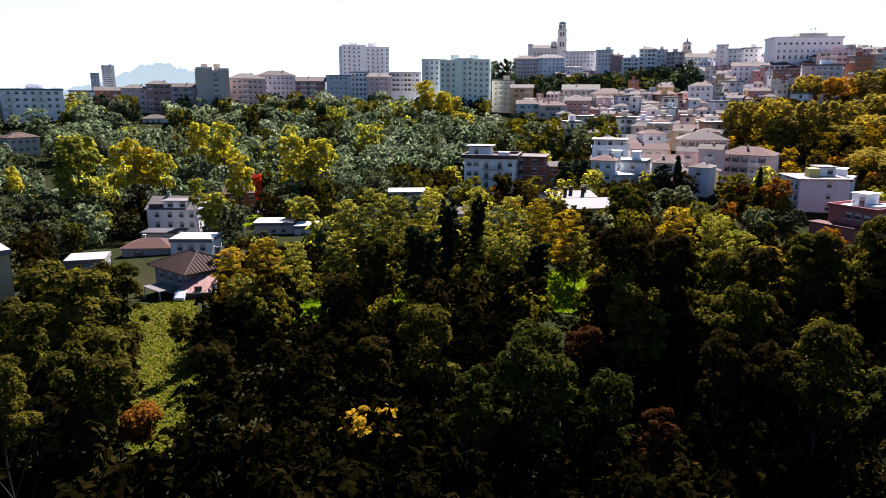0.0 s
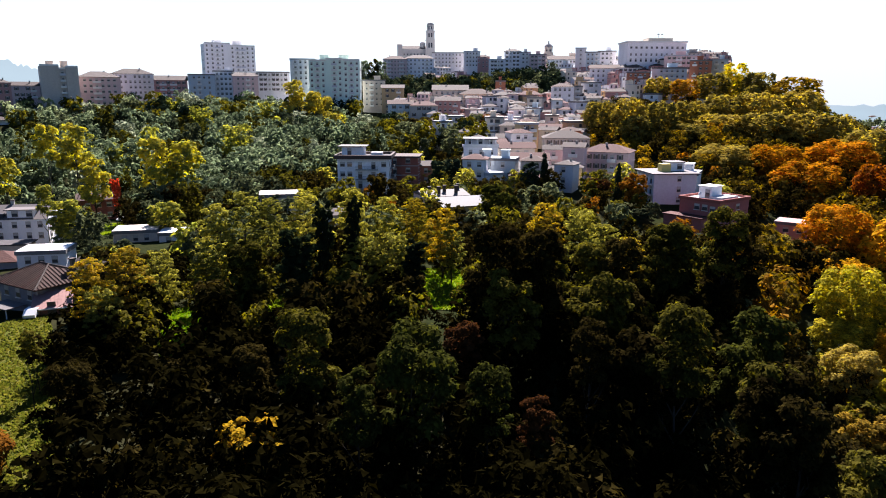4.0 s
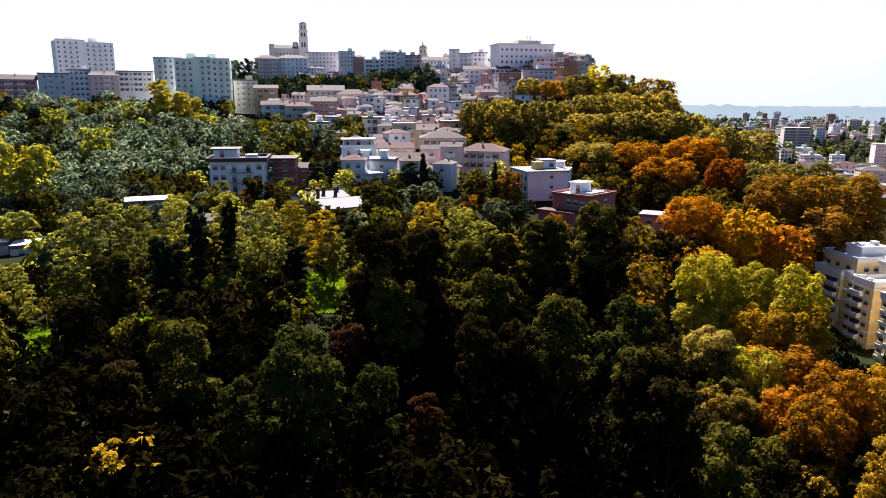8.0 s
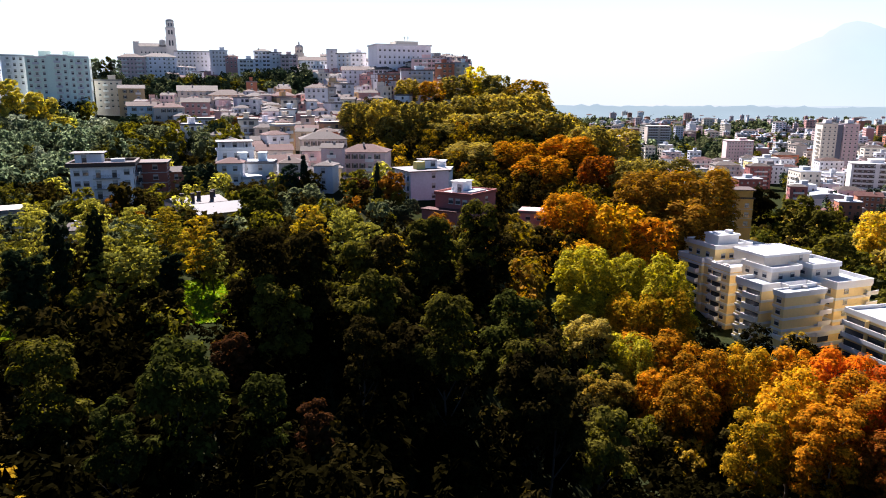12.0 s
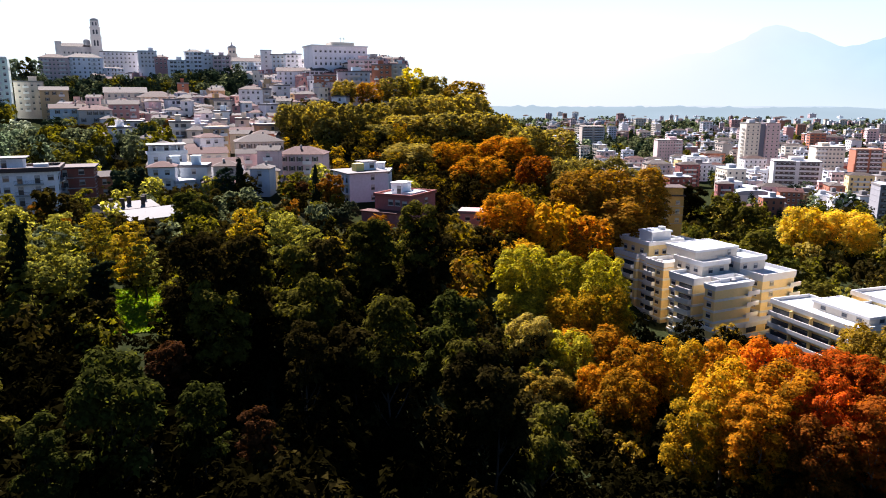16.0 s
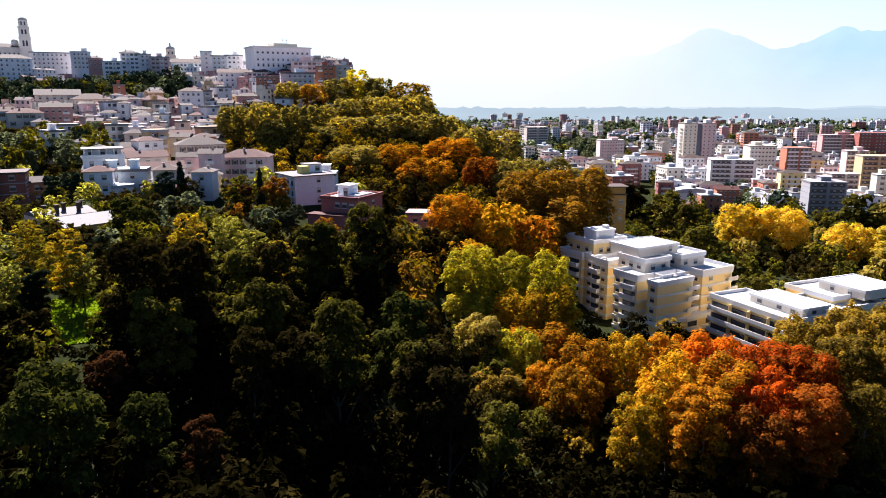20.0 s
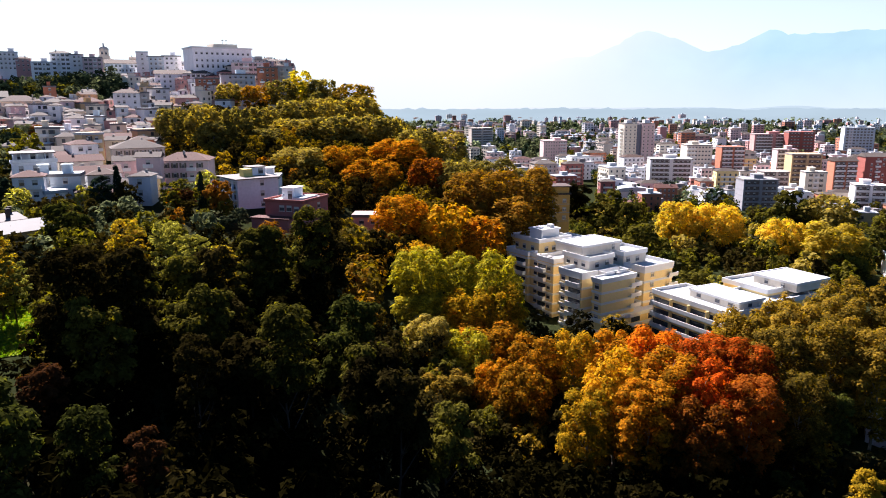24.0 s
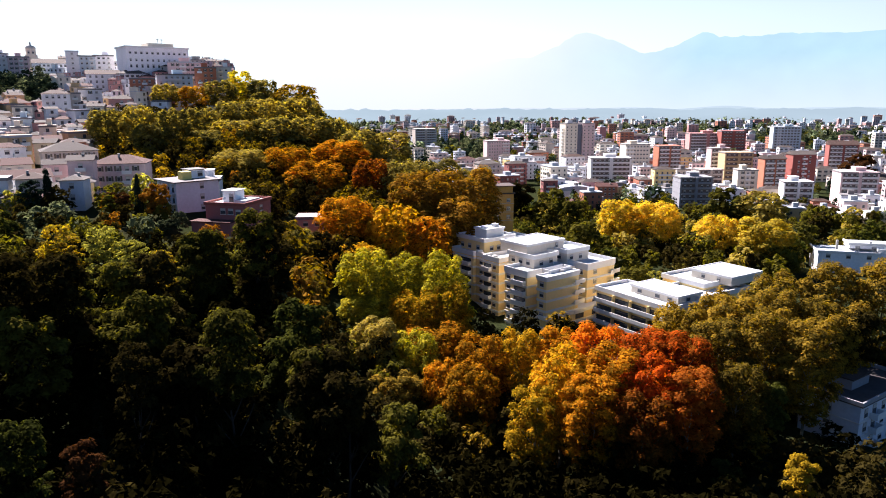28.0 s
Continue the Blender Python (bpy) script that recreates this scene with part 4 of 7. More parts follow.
woodland("avenue_thicket", "dark trees and saplings beneath the avenue's plane trees", (-64, -28, 128, 330), 7.0, 3.9, [("dark", 0.35), ("plane_dark", 0.45), ("plane_bronze", 0.2)],
         lambda b, d: free_low(b, d) and not (b > -33 and d < 235) and not (-51 < b < -39.5 and d < 172) and not (-64 < b < -48 and 160 < d < 260) and not (b < -50 and d > 150 and d < 250) and not (b < -46 and d > 262) and not (b < -41 and d > 300), 48, 420, 0.098)
# dark leaves here stand in for the shaded gaps between the crowns
woodland("upper_avenue_thicket", "dark undergrowth beneath the upper plane trees", (-34, -21.8, 252, 400), 7.5, 3.2, [("dark", 0.7), ("plane_dark", 0.3)], clear_of(TOWN_LOW + TOWN_TOP + TOWN_MID, 14), 49, 320, 0.12)
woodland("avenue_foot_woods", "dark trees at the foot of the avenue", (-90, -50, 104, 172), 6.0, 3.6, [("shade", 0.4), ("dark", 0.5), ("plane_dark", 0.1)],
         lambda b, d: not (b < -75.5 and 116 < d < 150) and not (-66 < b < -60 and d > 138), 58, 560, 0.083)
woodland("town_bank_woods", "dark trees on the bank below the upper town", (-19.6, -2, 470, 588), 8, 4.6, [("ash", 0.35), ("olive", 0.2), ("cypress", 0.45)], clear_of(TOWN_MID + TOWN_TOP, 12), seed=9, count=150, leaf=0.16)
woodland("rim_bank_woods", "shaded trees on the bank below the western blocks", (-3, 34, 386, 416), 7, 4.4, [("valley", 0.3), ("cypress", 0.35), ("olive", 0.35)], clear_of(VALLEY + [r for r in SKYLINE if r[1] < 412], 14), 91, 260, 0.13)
woodland("hill_edge_woods", "dark trees on the far edge of the hill", (-44, -30, 330, 470), 8, 5, [("olive", 0.4), ("plane_olive", 0.6)], lambda b, d: b > -44 + (d - 330) * 0.06 and b < -33, 12, 300, 0.14)
woodland("plain_woods", "green trees between the avenue and the town in the plain", (-88, -48, 225, 398), 8.5, 4.0, [("dark", 0.2), ("olive", 0.5), ("green", 0.15), ("plane_olive", 0.15)],
         lambda b, d: free_plain(b, d) and not (-64 < b < -48 and d < 252) and not (-75 < b < -60 and d < 240) and not (b < -75.8 and d < 296) and not (d > 330 and (b * 7 + d) % 50 < 14), 14, 340, 0.13)
woodland("town_edge_trees", "green trees between the first houses of the plain", (-88, -57, 402, 530), 13, 3.4, [("cypress", 0.4), ("olive", 0.4), ("valley", 0.2)], clear_of(PLAIN, 6), 92, 170, 0.15)
woodland("street_trees", "green trees between the blocks of the plain", (-90, -42, 440, 1500), 25, 4.0, [("cypress", 0.5), ("olive", 0.35), ("ash", 0.15)], free_plain, 15, 80, 0.24)
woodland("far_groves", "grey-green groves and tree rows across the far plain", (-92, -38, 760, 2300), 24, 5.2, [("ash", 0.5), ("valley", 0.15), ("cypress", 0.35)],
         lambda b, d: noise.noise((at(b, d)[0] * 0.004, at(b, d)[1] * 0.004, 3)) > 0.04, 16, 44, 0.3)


def lawn(b0, b1, d0, d1, mat, seed):
    """Grass as short bent blades in tufts over one sunlit stretch."""
    rng = np.random.default_rng(seed)
    n = int((d1 - d0) * (radians(b1 - b0) * (d0 + d1) / 2) * 14)
    bs, ds = b0 + (b1 - b0) * rng.random(n), d0 + (d1 - d0) * rng.random(n)
    b = Build()
    nb, nd = max(3, int(radians(b1 - b0) * d1 / 0.9)), int((d1 - d0) / 0.9)
    for i in range(nb):
        for k in range(nd):
            quad = []
            for u, w in ((i, k), (i + 1, k), (i + 1, k + 1), (i, k + 1)):
                x, y = at(b1 + (b0 - b1) * u / nb, d0 + (d1 - d0) * w / nd)
                quad.append((x, y, ground(x, y) + 0.05 + 0.04 * noise.noise((x * 1.7, y * 1.7, 0))))
            b.quad(quad)
    for q, d in zip(bs, ds):
        x, y = at(q, d)
        z = ground(x, y)
        a, s = rng.random() * math.tau, 0.12 + 0.16 * rng.random()
        c, e = math.cos(a) * s, math.sin(a) * s
        lx, ly = (rng.random() - 0.5) * 0.3, (rng.random() - 0.5) * 0.3
        b.quad(((x - c, y - e, z - 0.05), (x + c, y + e, z - 0.05), (x + c * 0.6 + lx, y + e * 0.6 + ly, z + 0.28), (x - c * 0.6 + lx, y - e * 0.6 + ly, z + 0.28)))
    tagged(new("meadow_grass", b.mesh("meadow_grass", mat)), "sunlit bright green meadow grass on the slope", "grass", kind="stuff")


for k, (b0, b1, d0, d1) in enumerate(LAWNS):
    lawn(b0, b1, d0, d1, DRY_GRASS if k == 0 else GRASS, 60 + k)

# ---------------------------------------------------------------- buildings
def window_mesh(w, h, shutters=False, blind=0.0):
    b = Build()
    b.box(-w / 2, w / 2, -0.06, 0.02, 0, h, 1)
    b.box(-w / 2 + 0.09, w / 2 - 0.09, -0.075, -0.06, 0.1, h - 0.1, 0)
    b.box(-w / 2 - 0.12, w / 2 + 0.12, -0.2, 0.02, -0.1, 0.0, 2)
    if blind:
        b.box(-w / 2 + 0.08, w / 2 - 0.08, -0.09, -0.05, h * (1 - blind), h - 0.08, 4)
    if shutters:
        b.box(-w - 0.05, -w / 2, -0.1, 0.02, 0, h, 3)
        b.box(w / 2, w + 0.05, -0.1, 0.02, 0, h, 3)
    return b.mesh("window", GLASS, FRAME, STONE, SHUTTER, BLIND)


WINDOWS = [window_mesh(1.2, 1.6, blind=0.5), window_mesh(1.0, 1.6, True, 0.25), window_mesh(1.5, 1.5, blind=0.4), window_mesh(1.3, 2.2, blind=0.35)]


def balcony_mesh(w):
    b = Build()
    b.box(-w / 2, w / 2, -1.3, 0.02, -0.18, 0, 0)
    b.box(-w / 2, w / 2, -1.3, -1.2, 0, 0.95, 0)
    b.box(-w / 2, -w / 2 + 0.1, -1.2, 0, 0, 0.95, 0)
    b.box(w / 2 - 0.1, w / 2, -1.2, 0, 0, 0.95, 0)
    return b.mesh("balcony", WHITE)


BALCONIES = [balcony_mesh(2.8), balcony_mesh(4.2)]
STOREY = 3.1
RECESS_SHADE = surface("painted_recess_shade", (0.13, 0.1, 0.09), 0.85, 1.4, 0.22, 0.3, 0.15)
house_no = [0]


def windows_on(house, width, m, zs, pitch, kind, rng, skip=0.06, balcony=False, joined=None):
    """Rows of windows on one face; m carries the face's frame: x along it, -y outwards."""
    n = max(1, int((width - 1.0) / pitch))
    stacks = {rng.randrange(n)} if balcony else set()
    if balcony and n > 5:
        stacks.add(rng.randrange(n))
    for z in zs:
        for k in range(n):
            if rng.random() < skip:
                continue
            x = (k - (n - 1) / 2) * pitch
            if joined is not None:
                joined.box_by(m, x - 0.6, x + 0.6, -0.07, 0.02, z + 0.9, z + 2.4, 0)
                if k in stacks:
                    joined.box_by(m, x - 1.5, x + 1.5, -1.1, 0.02, z, z + 0.95, 1)
                elif kind == 1:
                    joined.box_by(m, x - 1.1, x - 0.6, -0.1, 0.02, z + 0.9, z + 2.4, 2)
                    joined.box_by(m, x + 0.6, x + 1.1, -0.1, 0.02, z + 0.9, z + 2.4, 2)
                continue
            part("window", WINDOWS[3 if k in stacks else kind], house, m @ Matrix.Translation((x, 0, z + (0.15 if k in stacks else 0.9))))
            if k in stacks:
                part("balcony", BALCONIES[n > 5], house, m @ Matrix.Translation((x, 0, z + 0.15)))


def shell(w, dep, h, ledges):
    """Four outer walls in one piece, stepping out by a hand at each ledge."""
    zs = [(0, 0)]
    for z in sorted(ledges):
        if z > 1:
            zs += [(z - 0.13, 0), (z - 0.13, 0.1), (z + 0.13, 0.1), (z + 0.13, 0)]
    zs.append((h, 0))
    b = Build()
    for z, o in zs:
        b.v.extend([(-w / 2 - o, -dep / 2 - o, z), (w / 2 + o, -dep / 2 - o, z), (w / 2 + o, dep / 2 + o, z), (-w / 2 - o, dep / 2 + o, z)])
    for i in range(len(zs) - 1):
        for k in range(4):
            j = (k + 1) % 4
            b.f.append((i * 4 + k, i * 4 + j, i * 4 + 4 + j, i * 4 + 4 + k))
    n = len(zs) * 4 - 4
    b.f += [(3, 2, 1, 0), (n, n + 1, n + 2, n + 3)]
    b.m = [0] * len(b.f)
    return b


def building(b, d, w, top, floors, turn, wall, roof, group, detail=2, name=None):
    """A house or block of flats: walls, roof, windows and balconies on the faces towards the lookout."""
    house_no[0] += 1
    rng = random.Random(house_no[0] * 17 + 3)
    x, y = at(b, d)
    dep = min(max(w * 0.75, 7), 16)
    rz = radians(b + turn)
    x += -math.sin(rz) * dep / 2
    y += math.cos(rz) * dep / 2
    g = min(ground(x + a, y + c) for a in (-w / 2, 0, w / 2) for c in (-w / 2, 0, w / 2)) - 0.6
    base = min(g, top - floors * STOREY - 0.5)
    h = top - base
    kindname = name or ("apartment_block" if floors >= 5 else "town_house")
    t = tagged(new(kindname), "%s plastered %s with %s" % (WALL_WORDS[wall], "block of flats" if floors >= 5 else "house", "a tiled roof" if roof == "hip" else "a flat roof"), "building", group)
    t.matrix_basis = Matrix.Translation((x, y, base)) @ Matrix.Rotation(rz, 4, "Z")
    rise = min(w, dep) * 0.2 if roof == "hip" else 0
    hw = h - rise
    part("wall", shell(w, dep, hw, [hw - k * STOREY for k in range(1, floors)] if floors >= 4 else []).mesh("wall", WALLS[wall]), t)
    rb = Build()
    if roof == "hip":
        o = 0.5
        rb.box(-w / 2 - o, w / 2 + o, -dep / 2 - o, dep / 2 + o, hw + 0.002, hw + 0.15)
        if rng.random() < 0.5:
            rb.hip(-w / 2 - o, w / 2 + o, -dep / 2 - o, dep / 2 + o, hw + 0.15, rise)
        else:
            rb.gable(-w / 2 - o, w / 2 + o, -dep / 2 - o, dep / 2 + o, hw + 0.15, rise)
        part("roof", rb.mesh("roof", TILES[rng.randrange(4)]), t)
        cb = Build()
        cx, cy = rng.uniform(-w / 3, w / 3), rng.uniform(-dep / 5, dep / 5)
        cb.box(cx - 0.28, cx + 0.28, cy - 0.24, cy + 0.24, hw + 0.3, hw + rise + 0.5)
        cb.box(cx - 0.38, cx + 0.38, cy - 0.34, cy + 0.34, hw + rise + 0.5, hw + rise + 0.62)
        part("chimney", cb.mesh("chimney", CONCRETE), t)
    else:
        rb.box(-w / 2 - 0.25, w / 2 + 0.25, -dep / 2 - 0.25, dep / 2 + 0.25, hw - 0.85, hw - 0.7)
        for a in ((-w / 2 - 0.25, w / 2 + 0.25, -dep / 2 - 0.25, -dep / 2), (-w / 2 - 0.25, w / 2 + 0.25, dep / 2, dep / 2 + 0.25), (-w / 2 - 0.25, -w / 2, -dep / 2, dep / 2), (w / 2, w / 2 + 0.25, -dep / 2, dep / 2)):
            rb.box(*a, hw - 0.7, hw)
        part("roof", rb.mesh("roof", ROOF_FLAT if rng.random() < 0.85 else ROOF_WHITE), t)
        if floors > 2 and rng.random() < 0.45:
            pb = Build()
            px0 = rng.uniform(-w * 0.3, w * 0.1)
            pb.box(px0, px0 + w * 0.28, -dep * 0.2, dep * 0.3, hw - 0.698, hw + 2.2)
            pb.box(px0 - 0.3, px0 + w * 0.28 + 0.3, -dep * 0.2 - 0.3, dep * 0.3 + 0.3, hw + 2.2, hw + 2.4)
            part("roof_room", pb.mesh("roof_room", WALLS[wall]), t)
    if detail:
        zs = [hw - (k + 1) * STOREY - (0.6 if roof != "hip" else 0) for k in range(floors)]
        zs = [z for z in zs if z > -0.4]
        kind = rng.randrange(3)
        pitch = rng.choice((2.6, 3.0, 3.4))
        joined = Build() if detail == 1 and d > 300 else None
        if group == "blocks in the plain" and floors >= 4 and house_no[0] % 4:
            for z in zs:
                for q in range(max(3, int(w / 3.3))):
                    part("window", WINDOWS[3], t, Matrix.Translation((-w * 0.44 + (q + 0.5) * w * 0.88 / max(3, int(w / 3.3)), -dep / 2, z + 0.15)))
                bb = Build()
                for x0, x1 in ((-w * 0.46, -w * 0.04), (w * 0.04, w * 0.46)):
                    bb.box(x0, x1, -dep / 2 - 1.3, -dep / 2 + 0.02, z - 0.1, z + 0.1)
                    bb.box(x0, x1, -dep / 2 - 1.35, -dep / 2 - 1.25, z + 0.1, z + 1.0)
                part("balcony", bb.mesh("balcony", WHITE if house_no[0] % 2 else WALLS[wall]), t)
                # flat dark strips paint the shade of recesses behind the balconies
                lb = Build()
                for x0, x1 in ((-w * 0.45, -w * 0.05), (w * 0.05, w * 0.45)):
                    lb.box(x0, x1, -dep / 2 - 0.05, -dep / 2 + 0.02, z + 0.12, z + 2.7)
                part("loggia_shade", lb.mesh("loggia_shade", RECESS_SHADE), t, label="dark strip painted as the shade of a balcony recess")
            pb = Build()
            pb.box(-w * 0.04, w * 0.04, -dep / 2 - 0.8, -dep / 2 + 0.02, 0, hw)
            part("pier", pb.mesh("pier", WALLS[wall]), t)
        else:
            windows_on(t, w, Matrix.Translation((0, -dep / 2, 0)), zs, pitch, kind, rng, 0.06, floors >= 4, joined)
        if detail > 1:
            for s in (-1, 1):
                if s * (turn) <= 0 and abs(turn) < 3 and d > 300:
                    continue
                if turn * s < -2:
                    continue
                windows_on(t, dep, Matrix.Translation((s * w / 2, 0, 0)) @ Matrix.Rotation(s * math.pi / 2, 4, "Z"), zs, 3.4, kind, rng, 0.2, False, joined)
        if joined is not None and joined.v:
            tagged(part("glazing", joined.mesh("glazing", GLASS, WHITE, SHUTTER), t), kind="stuff")
    return t


for rows, group in ((SKYLINE, "blocks on the western rim"), (TOWN_TOP, "upper town"), (TOWN_MID, "middle town"), (TOWN_LOW, "lower town"), (VALLEY, "valley houses"), (PLAIN, "blocks in the plain")):
    for b, d, w, top, floors, turn, wall, roof in rows:
        if roof == "own":
            continue
        if rows is PLAIN:
            floors = max(floors, int((top - ground(*at(b, d))) / STOREY))
            w *= 0.76
        building(b, d, w, top, floors, turn, wall, roof, group, 3 if rows is SKYLINE and floors > 7 and d < 700 else 2)

TINTS = ("white", "white", "cream", "beige", "rose", "aqua", "haze", "ochre", "cream", "white", "pink")


def hill_houses():
    """The close-packed old houses that step down the hill between the larger ones: the nearer ones by themselves, the rest joined."""
    rng = random.Random(41)
    taken = [at(r[0], r[1] + 5) + (r[2] * 0.55,) for r in SKYLINE + TOWN_TOP + TOWN_MID + TOWN_LOW]
    walls = ("white", "cream", "beige", "rose", "aqua", "haze", "ochre", "pink")
    far = Build()
    d = 208.0
    while d < 640:
        b = -6.0
        while b > -31:
            w = rng.uniform(5.0, 8.8)
            b -= math.degrees((w + rng.uniform(0.2, 2.2)) / d)
            dd = d + rng.uniform(-3, 3)
            x, y = at(b, dd)
            if 462 < dd < 592 and b > -19.8:
                continue
            if (d < 262 and (b > -12.5 or b < -25)) or d < 300 and b > -12 or d < 380 and b > -9 or (d < 395 and b < -21.8) or (b < -27.5 and d < 440):
                continue
            if noise.noise((x * 0.03, y * 0.03, 9)) > 0.34:
                continue
            if any(math.hypot(x - a, y - c) < s + w * 0.4 for a, c, s in taken):
                continue
            fl = rng.choice((2, 2, 3, 3, 4))
            top = ground(x, y) + fl * 2.9 + rng.uniform(0, 1.6)
            turn = rng.choice((-18, -8, 0, 10, 22)) + rng.uniform(-6, 6)
            if d < 415:
                building(b, dd, w, top, fl, turn, rng.choice(TINTS), "hip" if rng.random() < 0.66 else "flat", "old houses on the hill", 1, "old_house")
            else:
                packed_house(far, x, y, w, ground(x, y) - 2.5, top, fl, radians(b + turn), rng, len(walls))
        d += 9.5
    tagged(new("old_town", far.mesh("old_town", *[WALLS[k] for k in walls], *TILES, ROOF_FLAT, ROOF_WHITE, GLASS, CONCRETE, SHUTTER)), "close-packed old plastered houses with tiled roofs stepping down the hill", "town", kind="stuff")


def packed_house(far, x, y, w, z0, top, fl, rz, rng, n):
    """One small old house in the joined mesh: walls, tiled or terrace roof, windows, chimney."""
    dep, h, i = rng.uniform(6, 9), top - z0, len(far.v)
    wall = rng.randrange(n)
    rise = rng.uniform(0.9, 1.7)
    far.box(-w / 2, w / 2, -dep / 2, dep / 2, 0, h, wall)
    kind = rng.random()
    tile = n + rng.randrange(4)
    if kind < 0.42:
        far.hip(-w / 2 - 0.35, w / 2 + 0.35, -dep / 2 - 0.35, dep / 2 + 0.35, h + 0.01, rise, tile)
    elif kind < 0.72:
        far.gable(-w / 2 - 0.35, w / 2 + 0.35, -dep / 2 - 0.35, dep / 2 + 0.35, h + 0.01, rise, tile, wall)
    else:
        far.box(-w / 2 - 0.15, w / 2 + 0.15, -dep / 2 - 0.15, dep / 2 + 0.15, h + 0.01, h + 0.25, n + 4 + (rng.random() < 0.4))
        far.box(-w / 2, -w / 2 + w * 0.5, 0, dep / 2, h + 0.25, h + 2.5, wall)
        far.box(-w / 2 - 0.2, -w / 2 + w * 0.5 + 0.2, -0.2, dep / 2 + 0.2, h + 2.5, h + 2.7, tile)
    cx = rng.uniform(-w / 3, w / 3)
    far.box(cx - 0.3, cx + 0.3, -0.3, 0.3, h, h + rise + 0.9, n + 7)
    k = max(1, int(w / 2.4))
    for f in range(fl):
        z = h - (f + 1) * 2.9 + 0.8
        for q in range(k):
            if rng.random() < 0.14:
                continue
            cx = (q + 0.5) / k * w - w / 2
            far.box(cx - 0.5, cx + 0.5, -dep / 2 - 0.06, -dep / 2 + 0.02, z, z + 1.5, n + 6 if rng.random() < 0.7 else n + 8)
            if rng.random() < 0.15:
                far.box(cx - 0.9, cx + 0.9, -dep / 2 - 0.9, -dep / 2, z - 0.9, z - 0.05, wall)
        for sx in (-1, 1):
            if rng.random() < 0.6:
                far.box(sx * w / 2 - 0.05, sx * w / 2 + 0.05, -0.5, 0.5, z, z + 1.4, n + 6)
    c, s = math.cos(rz), math.sin(rz)
    far.v[i:] = [(x + c * p - s * q, y + s * p + c * q, z0 + r) for p, q, r in far.v[i:]]


hill_houses()


def plain_city():
    """The town that fills the plain: rank upon rank of flats, smaller with distance, windows as recessed bands."""
    rng = random.Random(77)
    taken = [at(r[0], r[1] + 5) + (r[2] * 0.7,) for r in PLAIN]
    far = Build()
    pale = ("white", "cream", "haze", "rose", "rose", "terra", "pink", "beige")
    for d in [440, 468, 498, 530, 564, 600, 638, 680, 724, 770, 815, 865, 915, 970, 1030, 1090, 1155, 1225, 1300, 1380, 1470, 1570, 1680, 1800, 1950, 2120]:
        b = -41.0 - max(0, (900 - d)) * 0.016
        while b > -88:
            w = rng.uniform(8, 18)
            b -= math.degrees((w + rng.uniform(2, 17)) / d)
            x, y = at(b, d)
            if noise.noise((x * 0.004, y * 0.004, 3)) > (0.22 if d < 760 else 0.14) or (d < 470 and b > -56):
                continue
            if any(math.hypot(x - a, y - c) < s + w * 0.5 for a, c, s in taken):
                continue
            fl = rng.choice((2, 2, 3, 3, 4, 5)) if d < 900 else rng.choice((2, 2, 3, 3, 4, 4, 5, 7))
            if d > 640:
                joined_block(far, x, y, w, fl, radians(b + rng.choice((15, 20, -70, 25)) + rng.uniform(-6, 6)), rng, len(pale))
                continue
            far_block(x, y, w, fl, radians(b + rng.choice((15, 20, -70, 25)) + rng.uniform(-6, 6)), rng)
    # low houses along the near edge of the town
    for d in (404, 416, 430, 446, 458, 472, 486, 502, 518, 540, 560, 585, 612, 645, 680, 715, 750):
        b = -57.5
        while b > -86:
            w = rng.uniform(7, 13)
            b -= math.degrees((w + rng.uniform(0.5, 9)) / d)
            x, y = at(b, d + rng.uniform(-4, 4))
            if noise.noise((x * 0.012, y * 0.012, 5)) > 0.3 or any(math.hypot(x - a, y - c) < s * 0.72 + w * 0.4 for a, c, s in taken):
                continue
            rz = radians(b + rng.choice((15, 20, -70, 25)) + rng.uniform(-8, 8))
            if d < 500:
                far_block(x, y, w, rng.choice((1, 2, 2, 3)), rz, rng)
            else:
                joined_block(far, x, y, w, rng.choice((2, 3, 3, 4)), rz, rng, len(pale))

    tagged(new("distant_town", far.mesh("distant_town", *[WALLS[k] for k in pale], ROOF_WHITE, TILES[1], GLASS)), "pale blocks of flats crowding the far plain", "town", kind="stuff")


def joined_block(far, x, y, w, fl, rz, rng, n):
    """A far block in the joined mesh: walls, roof and strips of windows."""
    w *= rng.uniform(0.7, 1.3)
    dep, h, z0 = min(w * 0.6, 18), fl * STOREY + 1, ground(x, y) - 0.5
    i = len(far.v)
    far.box(-w / 2, w / 2, -dep / 2, dep / 2, 0, h, rng.randrange(n))
    if rng.random() < 0.5:
        far.hip(-w / 2 - 0.5, w / 2 + 0.5, -dep / 2 - 0.5, dep / 2 + 0.5, h + 0.02, dep * 0.2, n + 1)
    else:
        far.box(-w / 2 - 0.3, w / 2 + 0.3, -dep / 2 - 0.3, dep / 2 + 0.3, h + 0.02, h + 0.6, n)
        far.box(-w * 0.12, w * 0.12, -dep * 0.2, dep * 0.2, h + 0.6, h + 3, n)
    for k in range(fl):
        for q in range(3):
            a = -w / 2 + w * (q + 0.14) / 3
            far.box(a, a + w * 0.2, -dep / 2 - 0.08, -dep / 2 + 0.02, 1.1 + k * STOREY, 2.5 + k * STOREY, n + 2)
        far.box(-w / 2 - 0.08, -w / 2 + 0.02, -dep * 0.3, dep * 0.3, 1.1 + k * STOREY, 2.4 + k * STOREY, n + 2)
    c, s = math.cos(rz), math.sin(rz)
    far.v[i:] = [(x + c * p - s * q, y + s * p + c * q, z0 + r) for p, q, r in far.v[i:]]


